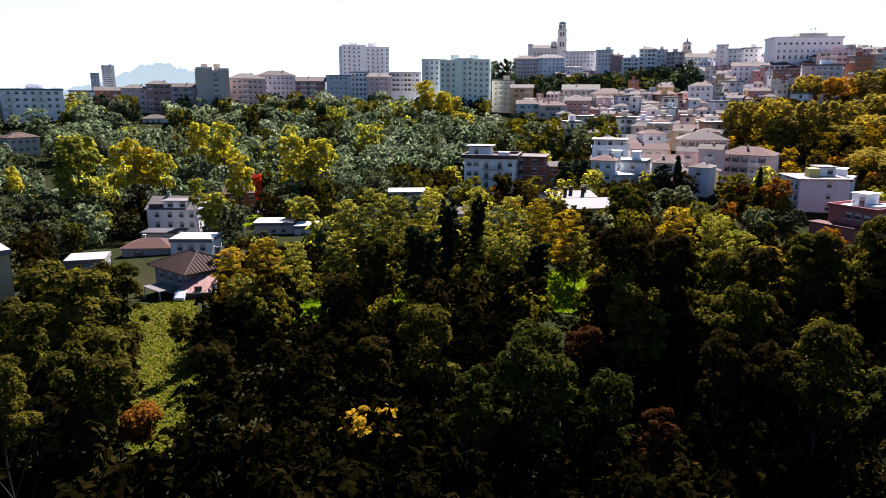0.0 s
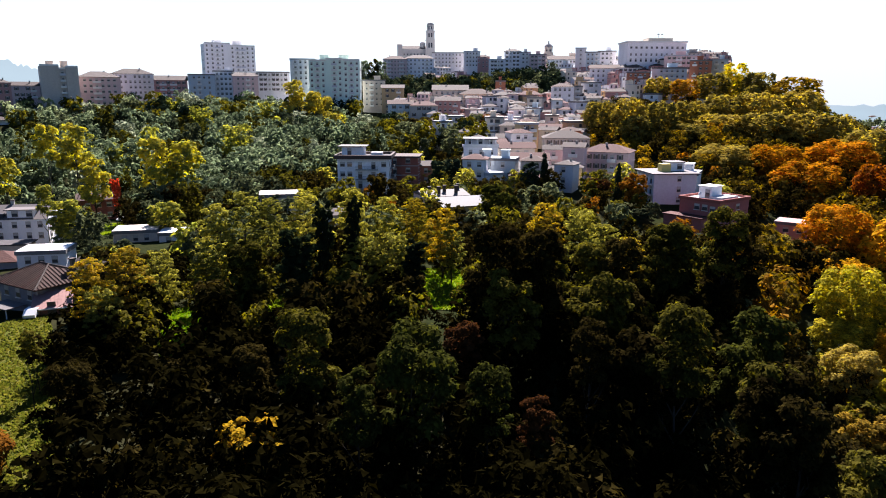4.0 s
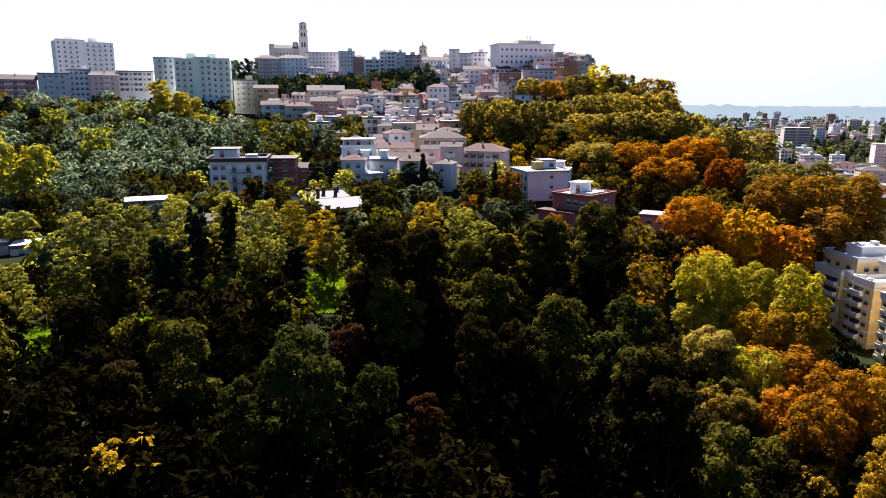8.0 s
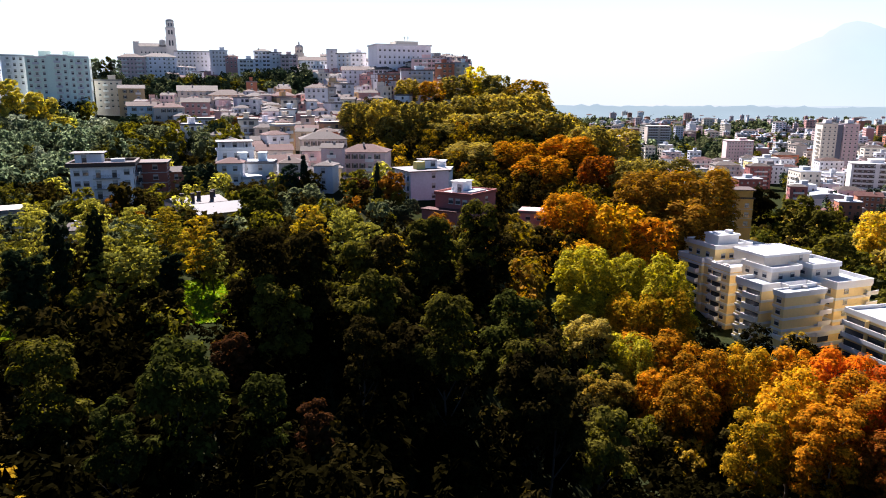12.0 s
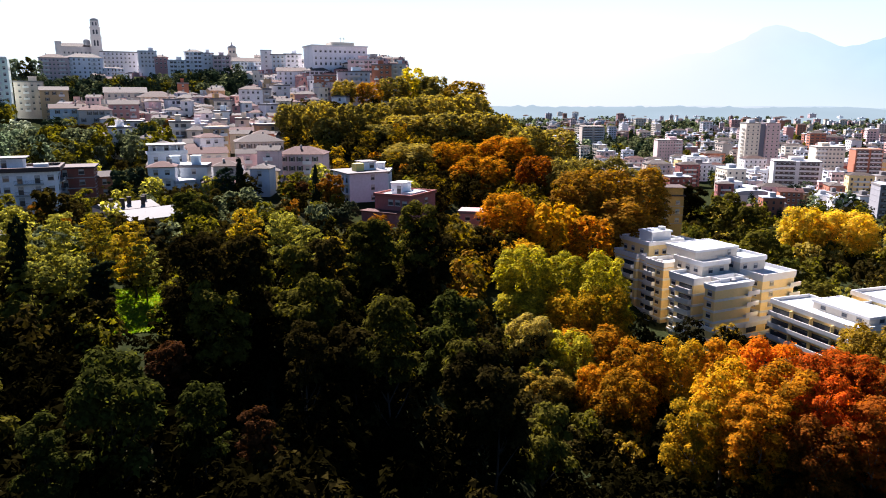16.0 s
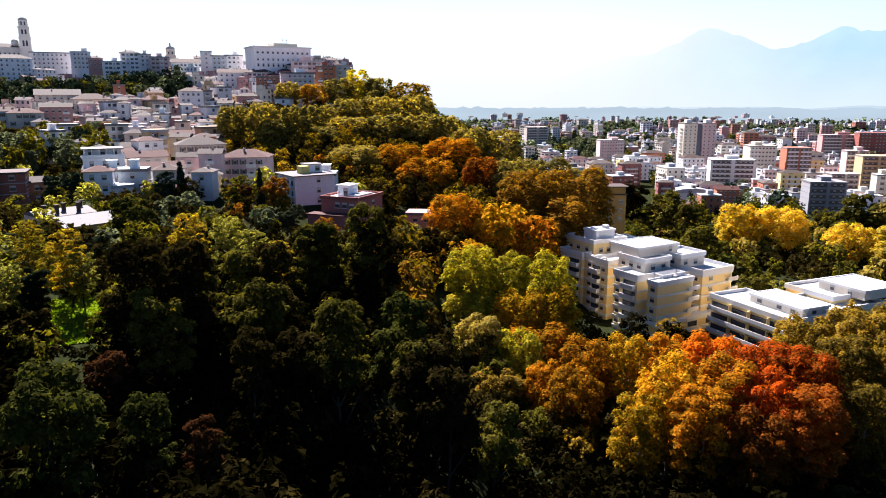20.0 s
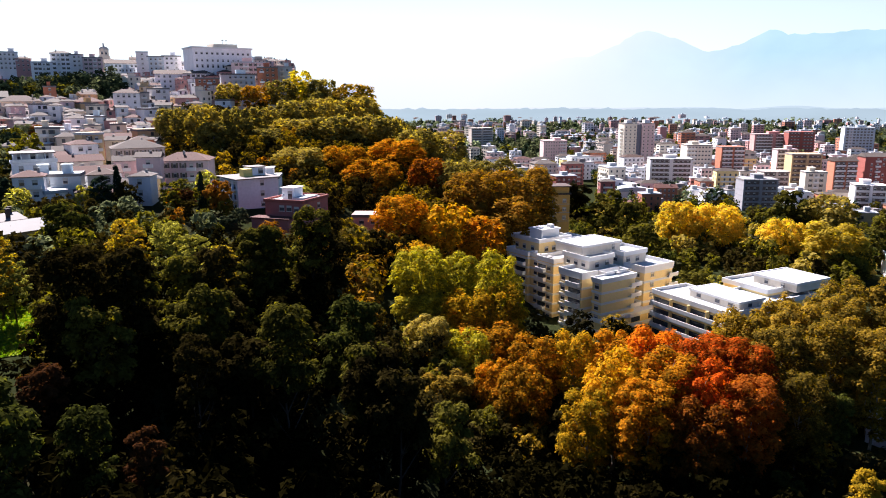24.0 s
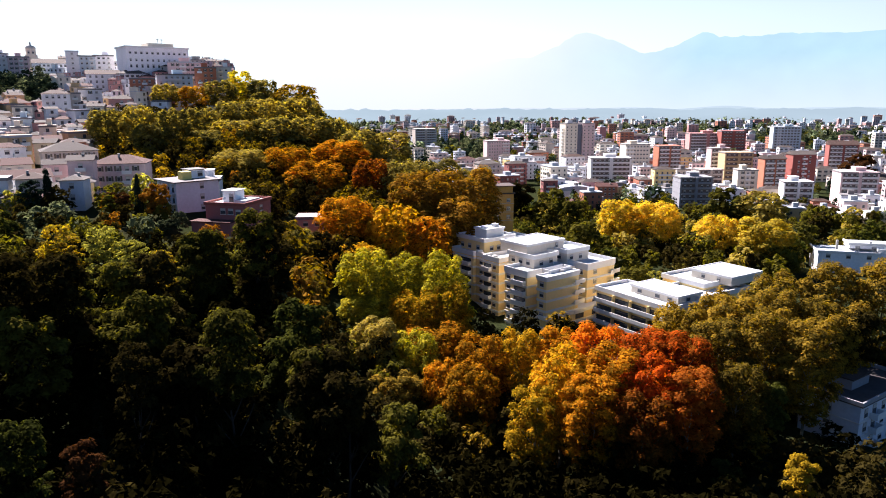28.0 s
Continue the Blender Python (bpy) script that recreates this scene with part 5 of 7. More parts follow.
def far_block(x, y, w, fl, rz, rng):
    dep = min(w * 0.7, 15)
    wall = rng.choice(TINTS + ("terra", "brickred", "snow", "snow", "rose", "pinkred", "rose", "sand"))
    h = fl * STOREY + 1
    t = tagged(new("city_block" if fl > 3 else "city_house"), "%s %s among the streets of the plain" % (WALL_WORDS[wall], "block of flats" if fl > 3 else "low house"), "building", "town in the plain")
    t.matrix_basis = Matrix.Translation((x, y, ground(x, y) - 0.3)) @ Matrix.Rotation(rz, 4, "Z")
    b = Build()
    b.box(-w / 2, w / 2, -dep / 2, dep / 2, 0, h)
    part("wall", b.mesh("wall", WALLS[wall]), t)
    b = Build()
    if rng.random() < 0.45:
        b.hip(-w / 2 - 0.5, w / 2 + 0.5, -dep / 2 - 0.5, dep / 2 + 0.5, h + 0.01, dep * 0.18)
        part("roof", b.mesh("roof", TILES[rng.randrange(4)]), t)
    else:
        b.box(-w / 2 - 0.2, w / 2 + 0.2, -dep / 2 - 0.2, dep / 2 + 0.2, h + 0.01, h + 0.5)
        b.box(-w * 0.15, w * 0.15, -dep * 0.2, dep * 0.2, h + 0.5, h + 2.8)
        part("roof", b.mesh("roof", ROOF_WHITE if rng.random() < 0.5 else ROOF_FLAT), t)
    b = Build()
    n = max(2, int(w / 3.2))
    nd = max(2, int(dep / 3.6))
    for k in range(fl):
        z = 1.0 + k * STOREY
        for i in range(n):
            cx = (i + 0.5) / n * w - w / 2
            b.box(cx - 0.55, cx + 0.55, -dep / 2 - 0.05, -dep / 2 + 0.02, z, z + 1.5)
        for i in range(nd):
            cy = (i + 0.5) / nd * dep - dep / 2
            b.box(-w / 2 - 0.05, -w / 2 + 0.02, cy - 0.6, cy + 0.6, z, z + 1.5)
            b.box(w / 2 - 0.02, w / 2 + 0.05, cy - 0.6, cy + 0.6, z, z + 1.5)
    tagged(part("glazing", b.mesh("glazing", GLASS), t), kind="stuff")
    if fl > 3:
        b = Build()
        b.box(-w * 0.3, w * 0.3, -1.2, 0.02, 0, 0.95)
        me = b.mesh("balcony", WHITE)
        for k in range(1, fl):
            part("balcony", me, t, Matrix.Translation((0, -dep / 2, k * STOREY)))


plain_city()




# ---------------------------------------------------------------- houses with a shape of their own
def site(row, name, label, dep=0):
    """An Empty at a house's foot, front face along x at y 0, and the height from foot to roof top."""
    b, d, w, top, floors, turn, wall, roof = row
    x, y = at(b, d)
    base = min(ground(x + p, y + q) for p in (-w / 2, 0, w / 2) for q in (0, w / 2, w)) - 0.8
    t = tagged(new(name), label, "building", "lower houses")
    t.matrix_basis = Matrix.Translation((x, y, base)) @ Matrix.Rotation(radians(b + turn), 4, "Z")
    return t, w, top - base


def solid(name, t, mat, *boxes, label=""):
    b = Build()
    for q in boxes:
        b.box(*q)
    return part(name, b.mesh(name, mat), t, label=label)


def side(x, y, right=True):
    """Frame of a side face: along its length, outwards."""
    return Matrix.Translation((x, y, 0)) @ Matrix.Rotation(math.pi / 2 * (1 if right else -1), 4, "Z")


def openings(t, m, xs, zs, kind=0):
    for z in zs:
        for x in xs:
            part("window", WINDOWS[kind], t, m @ Matrix.Translation((x, 0, z)))


def rail_balcony(t, x0, x1, y, z, out=1.3):
    """A slab with a dark railing of bars."""
    bal = solid("balcony", t, CONCRETE, (x0, x1, y - out, y + 0.02, z - 0.2, z))
    bars = [(x0, x1, y - out, y - out + 0.06, z + 0.94, z + 1.0)]
    n = int((x1 - x0) / 0.22)
    bars += [(x0 + k * (x1 - x0 - 0.03) / n, x0 + k * (x1 - x0 - 0.03) / n + 0.03, y - out + 0.015, y - out + 0.045, z, z + 0.94) for k in range(n + 1)]
    solid("railing", bal, SHUTTER, *bars)


IDENT = Matrix.Identity(4)
SHEET = surface("pale_sheet_roof", (0.11, 0.097, 0.096), 0.75, 2.5, 0.3, 0.3, 0.15)
BROWN_ROOF = surface("brown_roof_edge", (0.07, 0.05, 0.045), 0.85, 1.5, 0.3, 0.35, 0.2)
PINK_SHEET = surface("faded_red_sheet", (0.3, 0.17, 0.15), 0.8, 2.0, 0.4, 0.25, 0.15)
AMBER = surface("amber_plaster", (0.55, 0.32, 0.09), 0.85, 1.6, 0.3, 0.25, 0.1)
PANEL = surface("sunlit_yellow_plaster", (0.62, 0.5, 0.16), 0.85, 2.0, 0.4, 0.2, 0.1)


def white_villa(row):
    t, w, h = site(row, "white_villa", "white three-storey villa with a pale sheet roof and dormer")
    dep, eave = 11.5, h - 3.0
    solid("wall", t, WALLS["snow"], (-w / 2, w / 2, 0, dep, 0, eave))
    b = Build()
    b.gable(-w / 2 - 0.5, w / 2 + 0.4, -0.6, dep + 0.6, eave + 0.01, 3.0, 0, 1)
    part("roof", b.mesh("roof", SHEET, WALLS["snow"]), t, label="pale grey sheet roof")
    dm = solid("dormer", t, WALLS["snow"], (-w * 0.16, w * 0.28, 0.2, 4.4, eave + 0.2, eave + 2.3))
    solid("dormer_roof", dm, SHEET, (-w * 0.2, w * 0.32, -0.3, 4.8, eave + 2.3, eave + 2.5))
    # solid dark box in place of the loggia's shaded hollow
    solid("loggia", t, GLASS, (-w * 0.45, -w * 0.22, -0.05, 1.5, eave + 0.1, eave + 1.5), label="dark box standing for a shaded roof loggia")
    for x in (-0.4, 3.0):
        part("window", WINDOWS[2], dm, Matrix.Translation((x, 0.2, eave + 0.6)))
    for z in (eave - 2.2, eave - 5.0, eave - 7.8):
        openings(t, IDENT, [-w * 0.3, -w * 0.05, w * 0.18, w * 0.38], [z], 0)
        openings(t, side(w / 2, 0), [2.2, 5.6, 9.2], [z], 0)
    openings(t, side(w / 2, 0), [4.6, 7.0], [eave + 0.4], 0)
    for x, y in ((-3, dep * 0.55), (4, dep * 0.6)):
        ch = solid("chimney", t, CONCRETE, (x - 0.4, x + 0.4, y - 0.3, y + 0.3, eave + 2.2, eave + 4.0))
        solid("chimney_cap", ch, TILES[1], (x - 0.55, x + 0.55, y - 0.45, y + 0.45, eave + 4.0, eave + 4.15))
    solid("shed_wall", t, WALLS["beige"], (-w * 0.2, w * 0.5, -14, -8.4, 0, 4.4))
    solid("shed_roof", t, DARK_FELT, (-w * 0.22, w * 0.53, -14.4, -8, 4.41, 4.7), label="dark felt shed roof")


def tiled_house(row):
    t, w, h = site(row, "tiled_house", "low house with a broad brown clay-tiled hip roof")
    eave = h - 2.6
    # grey plaster puts the walls' shade into their colour
    solid("wall", t, WALLS["grey"], (-w / 2, w / 2, 0, 9.4, 0, eave))
    b = Build()
    b.box(-w / 2 - 0.9, w / 2 + 0.9, -0.9, 10.3, eave + 0.004, eave + 0.18)
    b.hip(-w / 2 - 0.9, w / 2 + 0.9, -0.9, 10.3, eave + 0.18, 2.4)
    roof = part("roof", b.mesh("roof", TILES[0]), t, label="brown clay tile roof")
    ridge_y, run = 4.7, (w + 1.8) / 2
    # ridge and hip caps of half-round tiles
    b = Build()
    inset = 11.2 / 2 * 0.9
    top = eave + 2.62
    limb(b, (-run + inset, ridge_y, top), (run - inset, ridge_y, top), 0.16, 0.16, 6)
    for sx in (-1, 1):
        for y in (-0.9, 10.3):
            limb(b, (sx * (run - inset), ridge_y, top), (sx * run, y, eave + 0.22), 0.14, 0.14, 6)
    part("ridge_tiles", b.mesh("ridge_tiles", TILES[1]), roof)
    # rows of clay tiles
    n = int(2 * run / 0.62)
    for k in range(n + 1):
        x = -run + 0.1 + k * (2 * run - 0.2) / n
        f = min(1.0, (run - abs(x)) / inset)
        b = Build()
        limb(b, (x, -0.9, eave + 0.22), (x, -0.9 + 5.6 * f, eave + 0.2 + 2.4 * f), 0.09, 0.09, 5)
        part("clay_tile_strip", b.mesh("clay_tile_strip", TILES[k % 2 * 3 if k % 5 == 0 else 0]), roof)
    for k in range(18):
        y = -0.8 + k * 11 / 17
        f = min(1.0, (5.6 - abs(y - ridge_y)) / 5.6)
        b = Build()
        limb(b, (run, y, eave + 0.22), (run - inset * f, y, eave + 0.2 + 2.4 * f), 0.09, 0.09, 5)
        part("clay_tile_strip", b.mesh("clay_tile_strip", TILES[0]), roof)
    openings(t, side(w / 2, 0), [2.6, 4.6, 7.2], [eave - 2.0], 2)
    openings(t, IDENT, [-w * 0.3, 0, w * 0.3], [eave - 2.0], 0)
    ch = solid("chimney", t, SHUTTER, (w * 0.3, w * 0.3 + 0.6, 7, 7.6, eave + 0.5, eave + 3.2))
    solid("chimney_cap", ch, TILES[1], (w * 0.3 - 0.15, w * 0.3 + 0.75, 6.85, 7.75, eave + 3.2, eave + 3.35))
    solid("rear_wall", t, WALLS["rose"], (-w * 0.2, w / 2, 9.41, 15, 0, eave + 0.2))
    b = Build()
    b.gable(-w * 0.2 - 0.3, w / 2 + 0.5, 9.2, 15.6, eave + 0.21, 1.7)
    part("rear_roof", b.mesh("rear_roof", TILES[1]), t, label="faded tiled rear roof")
    # open carport
    solid("carport_roof", t, SHEET, (-w * 0.1, w * 0.42, -4.6, -1.2, eave - 2.3, eave - 2.15))
    for x in (-w * 0.08, w * 0.4):
        solid("carport_post", t, WHITE, (x, x + 0.12, -4.5, -4.38, 0, eave - 2.3))


def red_roofed_shed():
    """The shed below the tiled house: dark walls under a faded red single-pitch roof with a white verge."""
    x, y = at(20.05, 118)
    g = ground(x, y) - 1.0
    t = tagged(new("garden_shed"), "low shed with a faded red sheet roof beside the lawn", "shed", "lower houses")
    t.matrix_basis = Matrix.Translation((x, y, g)) @ Matrix.Rotation(radians(20 - 9), 4, "Z")
    zn, zf = 38.0 - g, 39.7 - g
    b = Build()
    for x0, x1, y0, y1 in ((-2.5, -2.3, 0.3, 3.8), (2.3, 2.5, 0.3, 3.8), (-2.3, 2.3, 0.3, 0.5), (-2.3, 2.3, 3.6, 3.8)):
        b.box(x0, x1, y0, y1, 0, zn - 0.15)
    part("wall", b.mesh("wall", WALLS["terra"]), t)
    for k in range(11):
        x0 = -2.8 + k * 5.6 / 11
        b = Build()
        lift = 0.05 * (k % 2)
        top = [(x0, -0.3, zn + lift), (x0 + 0.509, -0.3, zn + lift), (x0 + 0.509, 4.2, zf + lift), (x0, 4.2, zf + lift)]
        b.quad(top)
        b.quad([(p, q, r - 0.1) for p, q, r in reversed(top)])
        b.quad([top[0], (top[0][0], top[0][1], top[0][2] - 0.1), (top[1][0], top[1][1], top[1][2] - 0.1), top[1]])
        part("roof_sheet", b.mesh("roof_sheet", PINK_SHEET), t)
    solid("verge", t, WHITE, (-2.9, 2.9, -0.36, -0.31, zn - 0.16, zn + 0.06))
    solid("door", t, SHUTTER, (-0.6, 0.6, 0.24, 0.298, 0.9, 3.0))


def ochre_house():
    """The ochre house that shows past the last bronze plane tree."""
    x, y = at(-53.2, 262)
    g = ground(x, y) - 1
    t = tagged(new("ochre_house"), "ochre flat-roofed house with a brown roof slab in tree shade", "building")
    t.matrix_basis = Matrix.Translation((x, y, g)) @ Matrix.Rotation(radians(-53.2 + 14), 4, "Z")
    h = 38.6 - g
    solid("wall", t, AMBER, (-4.2, 4.2, 0, 9, 0, h - 3.2))
    solid("cornice", t, BROWN_ROOF, (-4.7, 4.7, -0.6, 9.6, h - 3.198, h - 2.8))
    solid("attic", t, AMBER, (-4.0, 4.0, 0.6, 8.6, h - 2.798, h - 0.3))
    solid("roof", t, BROWN_ROOF, (-4.8, 4.8, -0.4, 9.4, h - 0.298, h), label="brown roof slab")
    for z in (h - 6.2, h - 9.4, h - 12.6):
        openings(t, IDENT, [-2.3, 2.2], [z], 2)
        solid("string_course", t, CONCRETE, (-4.26, 4.26, -0.06, 9.06, z - 0.7, z - 0.5))
        openings(t, side(-4.2, 9, False), [2.5, 6.2], [z], 0)


def white_pavilion():
    """The low white house with stepped flat roofs at the edge of the plain's gardens."""
    b0, d = -80.4, 290
    x, y = at(b0, d)
    g = ground(x, y) - 1
    t = tagged(new("white_flat_roofed_house"), "low white house with stepped flat roofs among garden trees", "building")
    t.matrix_basis = Matrix.Translation((x, y, g)) @ Matrix.Rotation(radians(b0 + 16), 4, "Z")
    h = PAVILION_TOP - g
    for name, x0, x1, y0, y1, top in (("main_wing", -17, 3, 0, 13, h - 2.6), ("far_wing", 3.01, 24, 2, 17, h - 1.6), ("upper_storey", -6, 10, 4, 12, h)):
        w = solid(name, t, WALLS["snow"], (x0, x1, y0, y1, 0 if name != "upper_storey" else h - 1.55, top))
        solid("roof", w, ROOF_WHITE, (x0 - 0.3, x1 + 0.3, y0 - 0.3, y1 + 0.3, top + 0.004, top + 0.15))
        solid("parapet", w, WHITE, (x0 - 0.4, x1 + 0.4, y0 - 0.4, y0 - 0.2, top - 0.3, top + 0.6), (x0 - 0.4, x0 - 0.2, y0 - 0.2, y1 + 0.4, top - 0.3, top + 0.6))
        for k in range(3):
            part("window", WINDOWS[2], w, Matrix.Translation((x0 + (k + 0.5) * (x1 - x0) / 3, y0, top - 2.1)))
    for x0 in (-10, 1, 9):
        solid("chimney", t, CONCRETE, (x0, x0 + 0.7, 6, 6.7, h - 2.5, h + 0.9))


PAVILION_TOP = 17.6


def cream_flats(row):
    t, w, h = site(row, "cream_apartment_house", "cream five-storey flats with brown roof edge and balconies")
    dep, roof = 13.5, h
    solid("wall", t, WALLS["snow"], (-w / 2, w / 2, 0, dep, 0, roof - 1.2))
    solid("attic_band", t, BROWN_ROOF, (-w / 2 - 0.9, w / 2 + 0.9, -0.9, 0.1 + 0.0, roof - 1.2, roof), (-w / 2 - 0.9, w / 2 + 0.9, dep, dep + 0.8, roof - 1.2, roof), (-w / 2 - 0.9, -w / 2 - 0.1, 0.1, dep, roof - 1.2, roof),
          (w / 2 + 0.1, w / 2 + 0.9, 0.1, dep, roof - 1.2, roof), label="dark brown roof edge")
    solid("roof", t, DARK_FELT, (-w / 2 - 0.1, w / 2 + 0.1, 0.1, dep, roof - 1.19, roof - 0.7), label="dark flat roof")
    pv = solid("roof_pavilion", t, WALLS["snow"], (-w * 0.45, -w * 0.02, 4, 10, roof - 0.69, roof + 2.2))
    solid("pavilion_roof", pv, SHEET, (-w * 0.52, w * 0.04, 3.2, 10.6, roof + 2.2, roof + 2.5))
    part("window", WINDOWS[3], pv, Matrix.Translation((-w * 0.3, 4, roof - 0.4)))
    solid("roof_light", t, WHITE, (w * 0.12, w * 0.34, 5, 8, roof - 0.69, roof + 0.5))
    k = 0
    while roof - 1.6 - (k + 1) * 3.0 > 0:
        z = roof - 1.4 - (k + 1) * 3.0
        openings(t, IDENT, [-w * 0.4, -w * 0.26, w * 0.4], [z + 0.8], 2)
        openings(t, IDENT, [-w * 0.06, w * 0.2], [z + 0.05], 3)
        rail_balcony(t, -w * 0.14, w * 0.29, 0, z)
        openings(t, side(w / 2, 0), [2.2, 10.8], [z + 0.8], 2)
        rail = solid("side_balcony", t, CONCRETE, (w / 2 - 0.02, w / 2 + 1.3, 4.2, 9.4, z - 0.2, z), (w / 2 + 1.22, w / 2 + 1.3, 4.2, 9.4, z, z + 0.95))
        openings(t, side(w / 2, 0), [6.8], [z + 0.05], 3)
        k += 1


def brick_flats(row):
    t, w, h = site(row, "brick_apartment_house", "unplastered red-brick flats with concrete floor slabs and balconies")
    roof = h
    solid("wall", t, WALLS["brick"], (-w / 2, w / 2 + 2, 0, 10, 0, roof - 0.5))
    solid("roof", t, BROWN_ROOF, (-w / 2 - 0.6, w / 2 + 2.6, -0.8, 10.6, roof - 0.49, roof), label="dark flat roof slab")
    k = 0
    while roof - (k + 1) * 3.0 > 0.5:
        z = roof - (k + 1) * 3.0
        solid("floor_slab", t, CONCRETE, (-w / 2 - 0.07, w / 2 + 2.07, -0.07, 10.07, z - 0.25, z))
        openings(t, IDENT, [w * 0.35], [z + 0.8], 2)
        openings(t, IDENT, [-w * 0.22], [z + 0.05], 3)
        rail_balcony(t, -w * 0.48, w * 0.08, 0, z)
        openings(t, side(w / 2 + 2, 0), [3, 7], [z + 0.8], 2)
        k += 1


def terrace_house(row):
    t, w, h = site(row, "white_house_with_roof_loggia", "white house with a pillared loggia on its roof")
    dep, deck = 10, h - 2.9
    solid("wall", t, WALLS["snow"], (-w / 2, w / 2, 0, dep, 0, deck))
    solid("deck", t, WHITE, (-w / 2 - 0.4, w / 2 + 0.4, -0.6, dep + 0.3, deck + 0.004, deck + 0.25))
    lg = solid("loggia_room", t, WALLS["white"], (-w * 0.46, w * 0.46, 3, dep, deck + 0.25, h - 0.3))
    solid("loggia_roof", lg, SHEET, (-w * 0.52, w * 0.52, 0.2, dep + 0.3, h - 0.3, h))
    for k in range(6):
        x = -w * 0.45 + k * w * 0.9 / 5
        solid("pillar", lg, WALLS["snow"], (x - 0.16, x + 0.16, 0.5, 0.82, deck + 0.25, h - 0.3))
    solid("parapet", t, WHITE, (-w / 2 - 0.4, w / 2 + 0.4, -0.6, -0.45, deck + 0.25, deck + 1.1))
    for x in (-w * 0.3, 0, w * 0.3):
        part("window", WINDOWS[3], lg, Matrix.Translation((x, 3, deck + 0.3)))
    openings(t, IDENT, [-w * 0.3, 0.2, w * 0.32], [deck - 2.4, deck - 5.6], 0)
    solid("pink_band", t, WALLS["rose"], (-w / 2 - 0.3, w / 2 + 0.3, -2.4, 0.0, 0, deck - 6.6))
    solid("terrace_wall", t, WALLS["rose"], (-w / 2 - 0.3, w / 2 + 0.3, -2.4, -2.2, deck - 6.6, deck - 5.6))


def pale_flats(row):
    t, w, h = site(row, "pale_apartment_house", "pale lilac-white three-storey flats with roof rooms beside the avenue")
    dep, roof = 13, h
    solid("wall", t, WALLS["haze"], (-w / 2, w / 2, 0, dep, 0, roof - 0.3))
    solid("roof", t, SHEET, (-w / 2 - 0.9, w / 2 + 0.9, -0.9, dep + 0.9, roof - 0.29, roof), label="pale overhanging roof slab")
    solid("roof_room", t, PANEL, (-w * 0.2, w * 0.02, 4, 7, roof + 0.004, roof + 2.2), label="yellow plastered roof room")
    rr = solid("rear_roof_room", t, WALLS["snow"], (w * 0.05, w * 0.42, 6, 11, roof + 0.004, roof + 2.4))
    solid("roof_room_slab", rr, SHEET, (w * 0.02, w * 0.45, 5.6, 11.4, roof + 2.4, roof + 2.6))
    part("window", WINDOWS[2], rr, Matrix.Translation((w * 0.3, 6, roof + 0.5)))
    m = side(-w / 2, dep, False)
    k = 0
    while roof - (k + 1) * 3.0 > 0:
        z = roof - (k + 1) * 3.0 - 0.2
        openings(t, m, [2, 5, 8, 11], [z + 0.1], 3)
        solid("balcony", t, WALLS["aqua"], (-w / 2 - 1.3, -w / 2 + 0.02, 1, dep - 1, z - 0.2, z), (-w / 2 - 1.3, -w / 2 - 1.2, 1, dep - 1, z, z + 0.9))
        openings(t, IDENT, [w * 0.1], [z + 0.8], 0)
        k += 1


def pink_house(row):
    t, w, h = site(row[:2] + (row[2] * 0.64,) + row[3:], "pink_house", "dusky pink-red house with white flat roofs and a roof box")
    dep, roof = 13, h - 0.2
    solid("wall", t, WALLS["pinkred"], (-w / 2, w / 2, 0, dep, 0, roof - 0.8))
    solid("parapet", t, WALLS["brickred"], (-w / 2 - 0.3, w / 2 + 0.3, -0.3, 0.1, roof - 0.8, roof), (-w / 2 - 0.3, -w / 2 + 0.1, 0.1, dep, roof - 0.8, roof), (w / 2 - 0.1, w / 2 + 0.3, 0.1, dep, roof - 0.8, roof), (-w / 2 - 0.3, w / 2 + 0.3, dep, dep + 0.3, roof - 0.8, roof), label="dark red roof edge")
    solid("roof", t, ROOF_WHITE, (-w / 2 + 0.1, w / 2 - 0.1, 0.1, dep, roof - 0.79, roof - 0.5), label="pale flat roof")
    bx = solid("roof_box", t, WALLS["snow"], (-w * 0.24, w * 0.08, 3.6, 8, roof - 0.49, roof + 2.4), label="white roof room")
    solid("roof_box_slab", bx, WHITE, (-w * 0.27, w * 0.11, 3.2, 8.4, roof + 2.4, roof + 2.6))
    part("door", WINDOWS[3], bx, Matrix.Translation((-w * 0.02, 3.6, roof - 0.45)))
    b = Build()
    b.drum(0, 0, 0, 0.12, 0.5, 0.3, 14)
    part("satellite_dish", b.mesh("satellite_dish", WHITE), t, Matrix.Translation((-w * 0.14, 2.4, roof + 0.6)) @ Matrix.Rotation(radians(70), 4, "X"))
    solid("low_slab", t, ROOF_WHITE, (w * 0.14, w * 0.44, 2, 9, roof - 0.49, roof + 0.3), label="pale roof slab")
    solid("skirt_wall", t, WALLS["pinkred"], (-w / 2 - 2, w * 0.3, -3.5, 0, 0, roof - 4.6))
    solid("skirt_roof", t, TILES[3], (-w / 2 - 2.3, w * 0.3 + 0.3, -3.9, -0.004, roof - 4.59, roof - 4.35))
    openings(t, IDENT, [-w * 0.05, w * 0.02 + 1.4], [roof - 3.0], 2)
    openings(t, IDENT, [w * 0.34], [roof - 3.2], 2)
    openings(t, side(-w / 2, dep, False), [3, 8], [roof - 3.0], 2)
    openings(t, side(w / 2, 0), [3, 8], [roof - 3.0], 2)


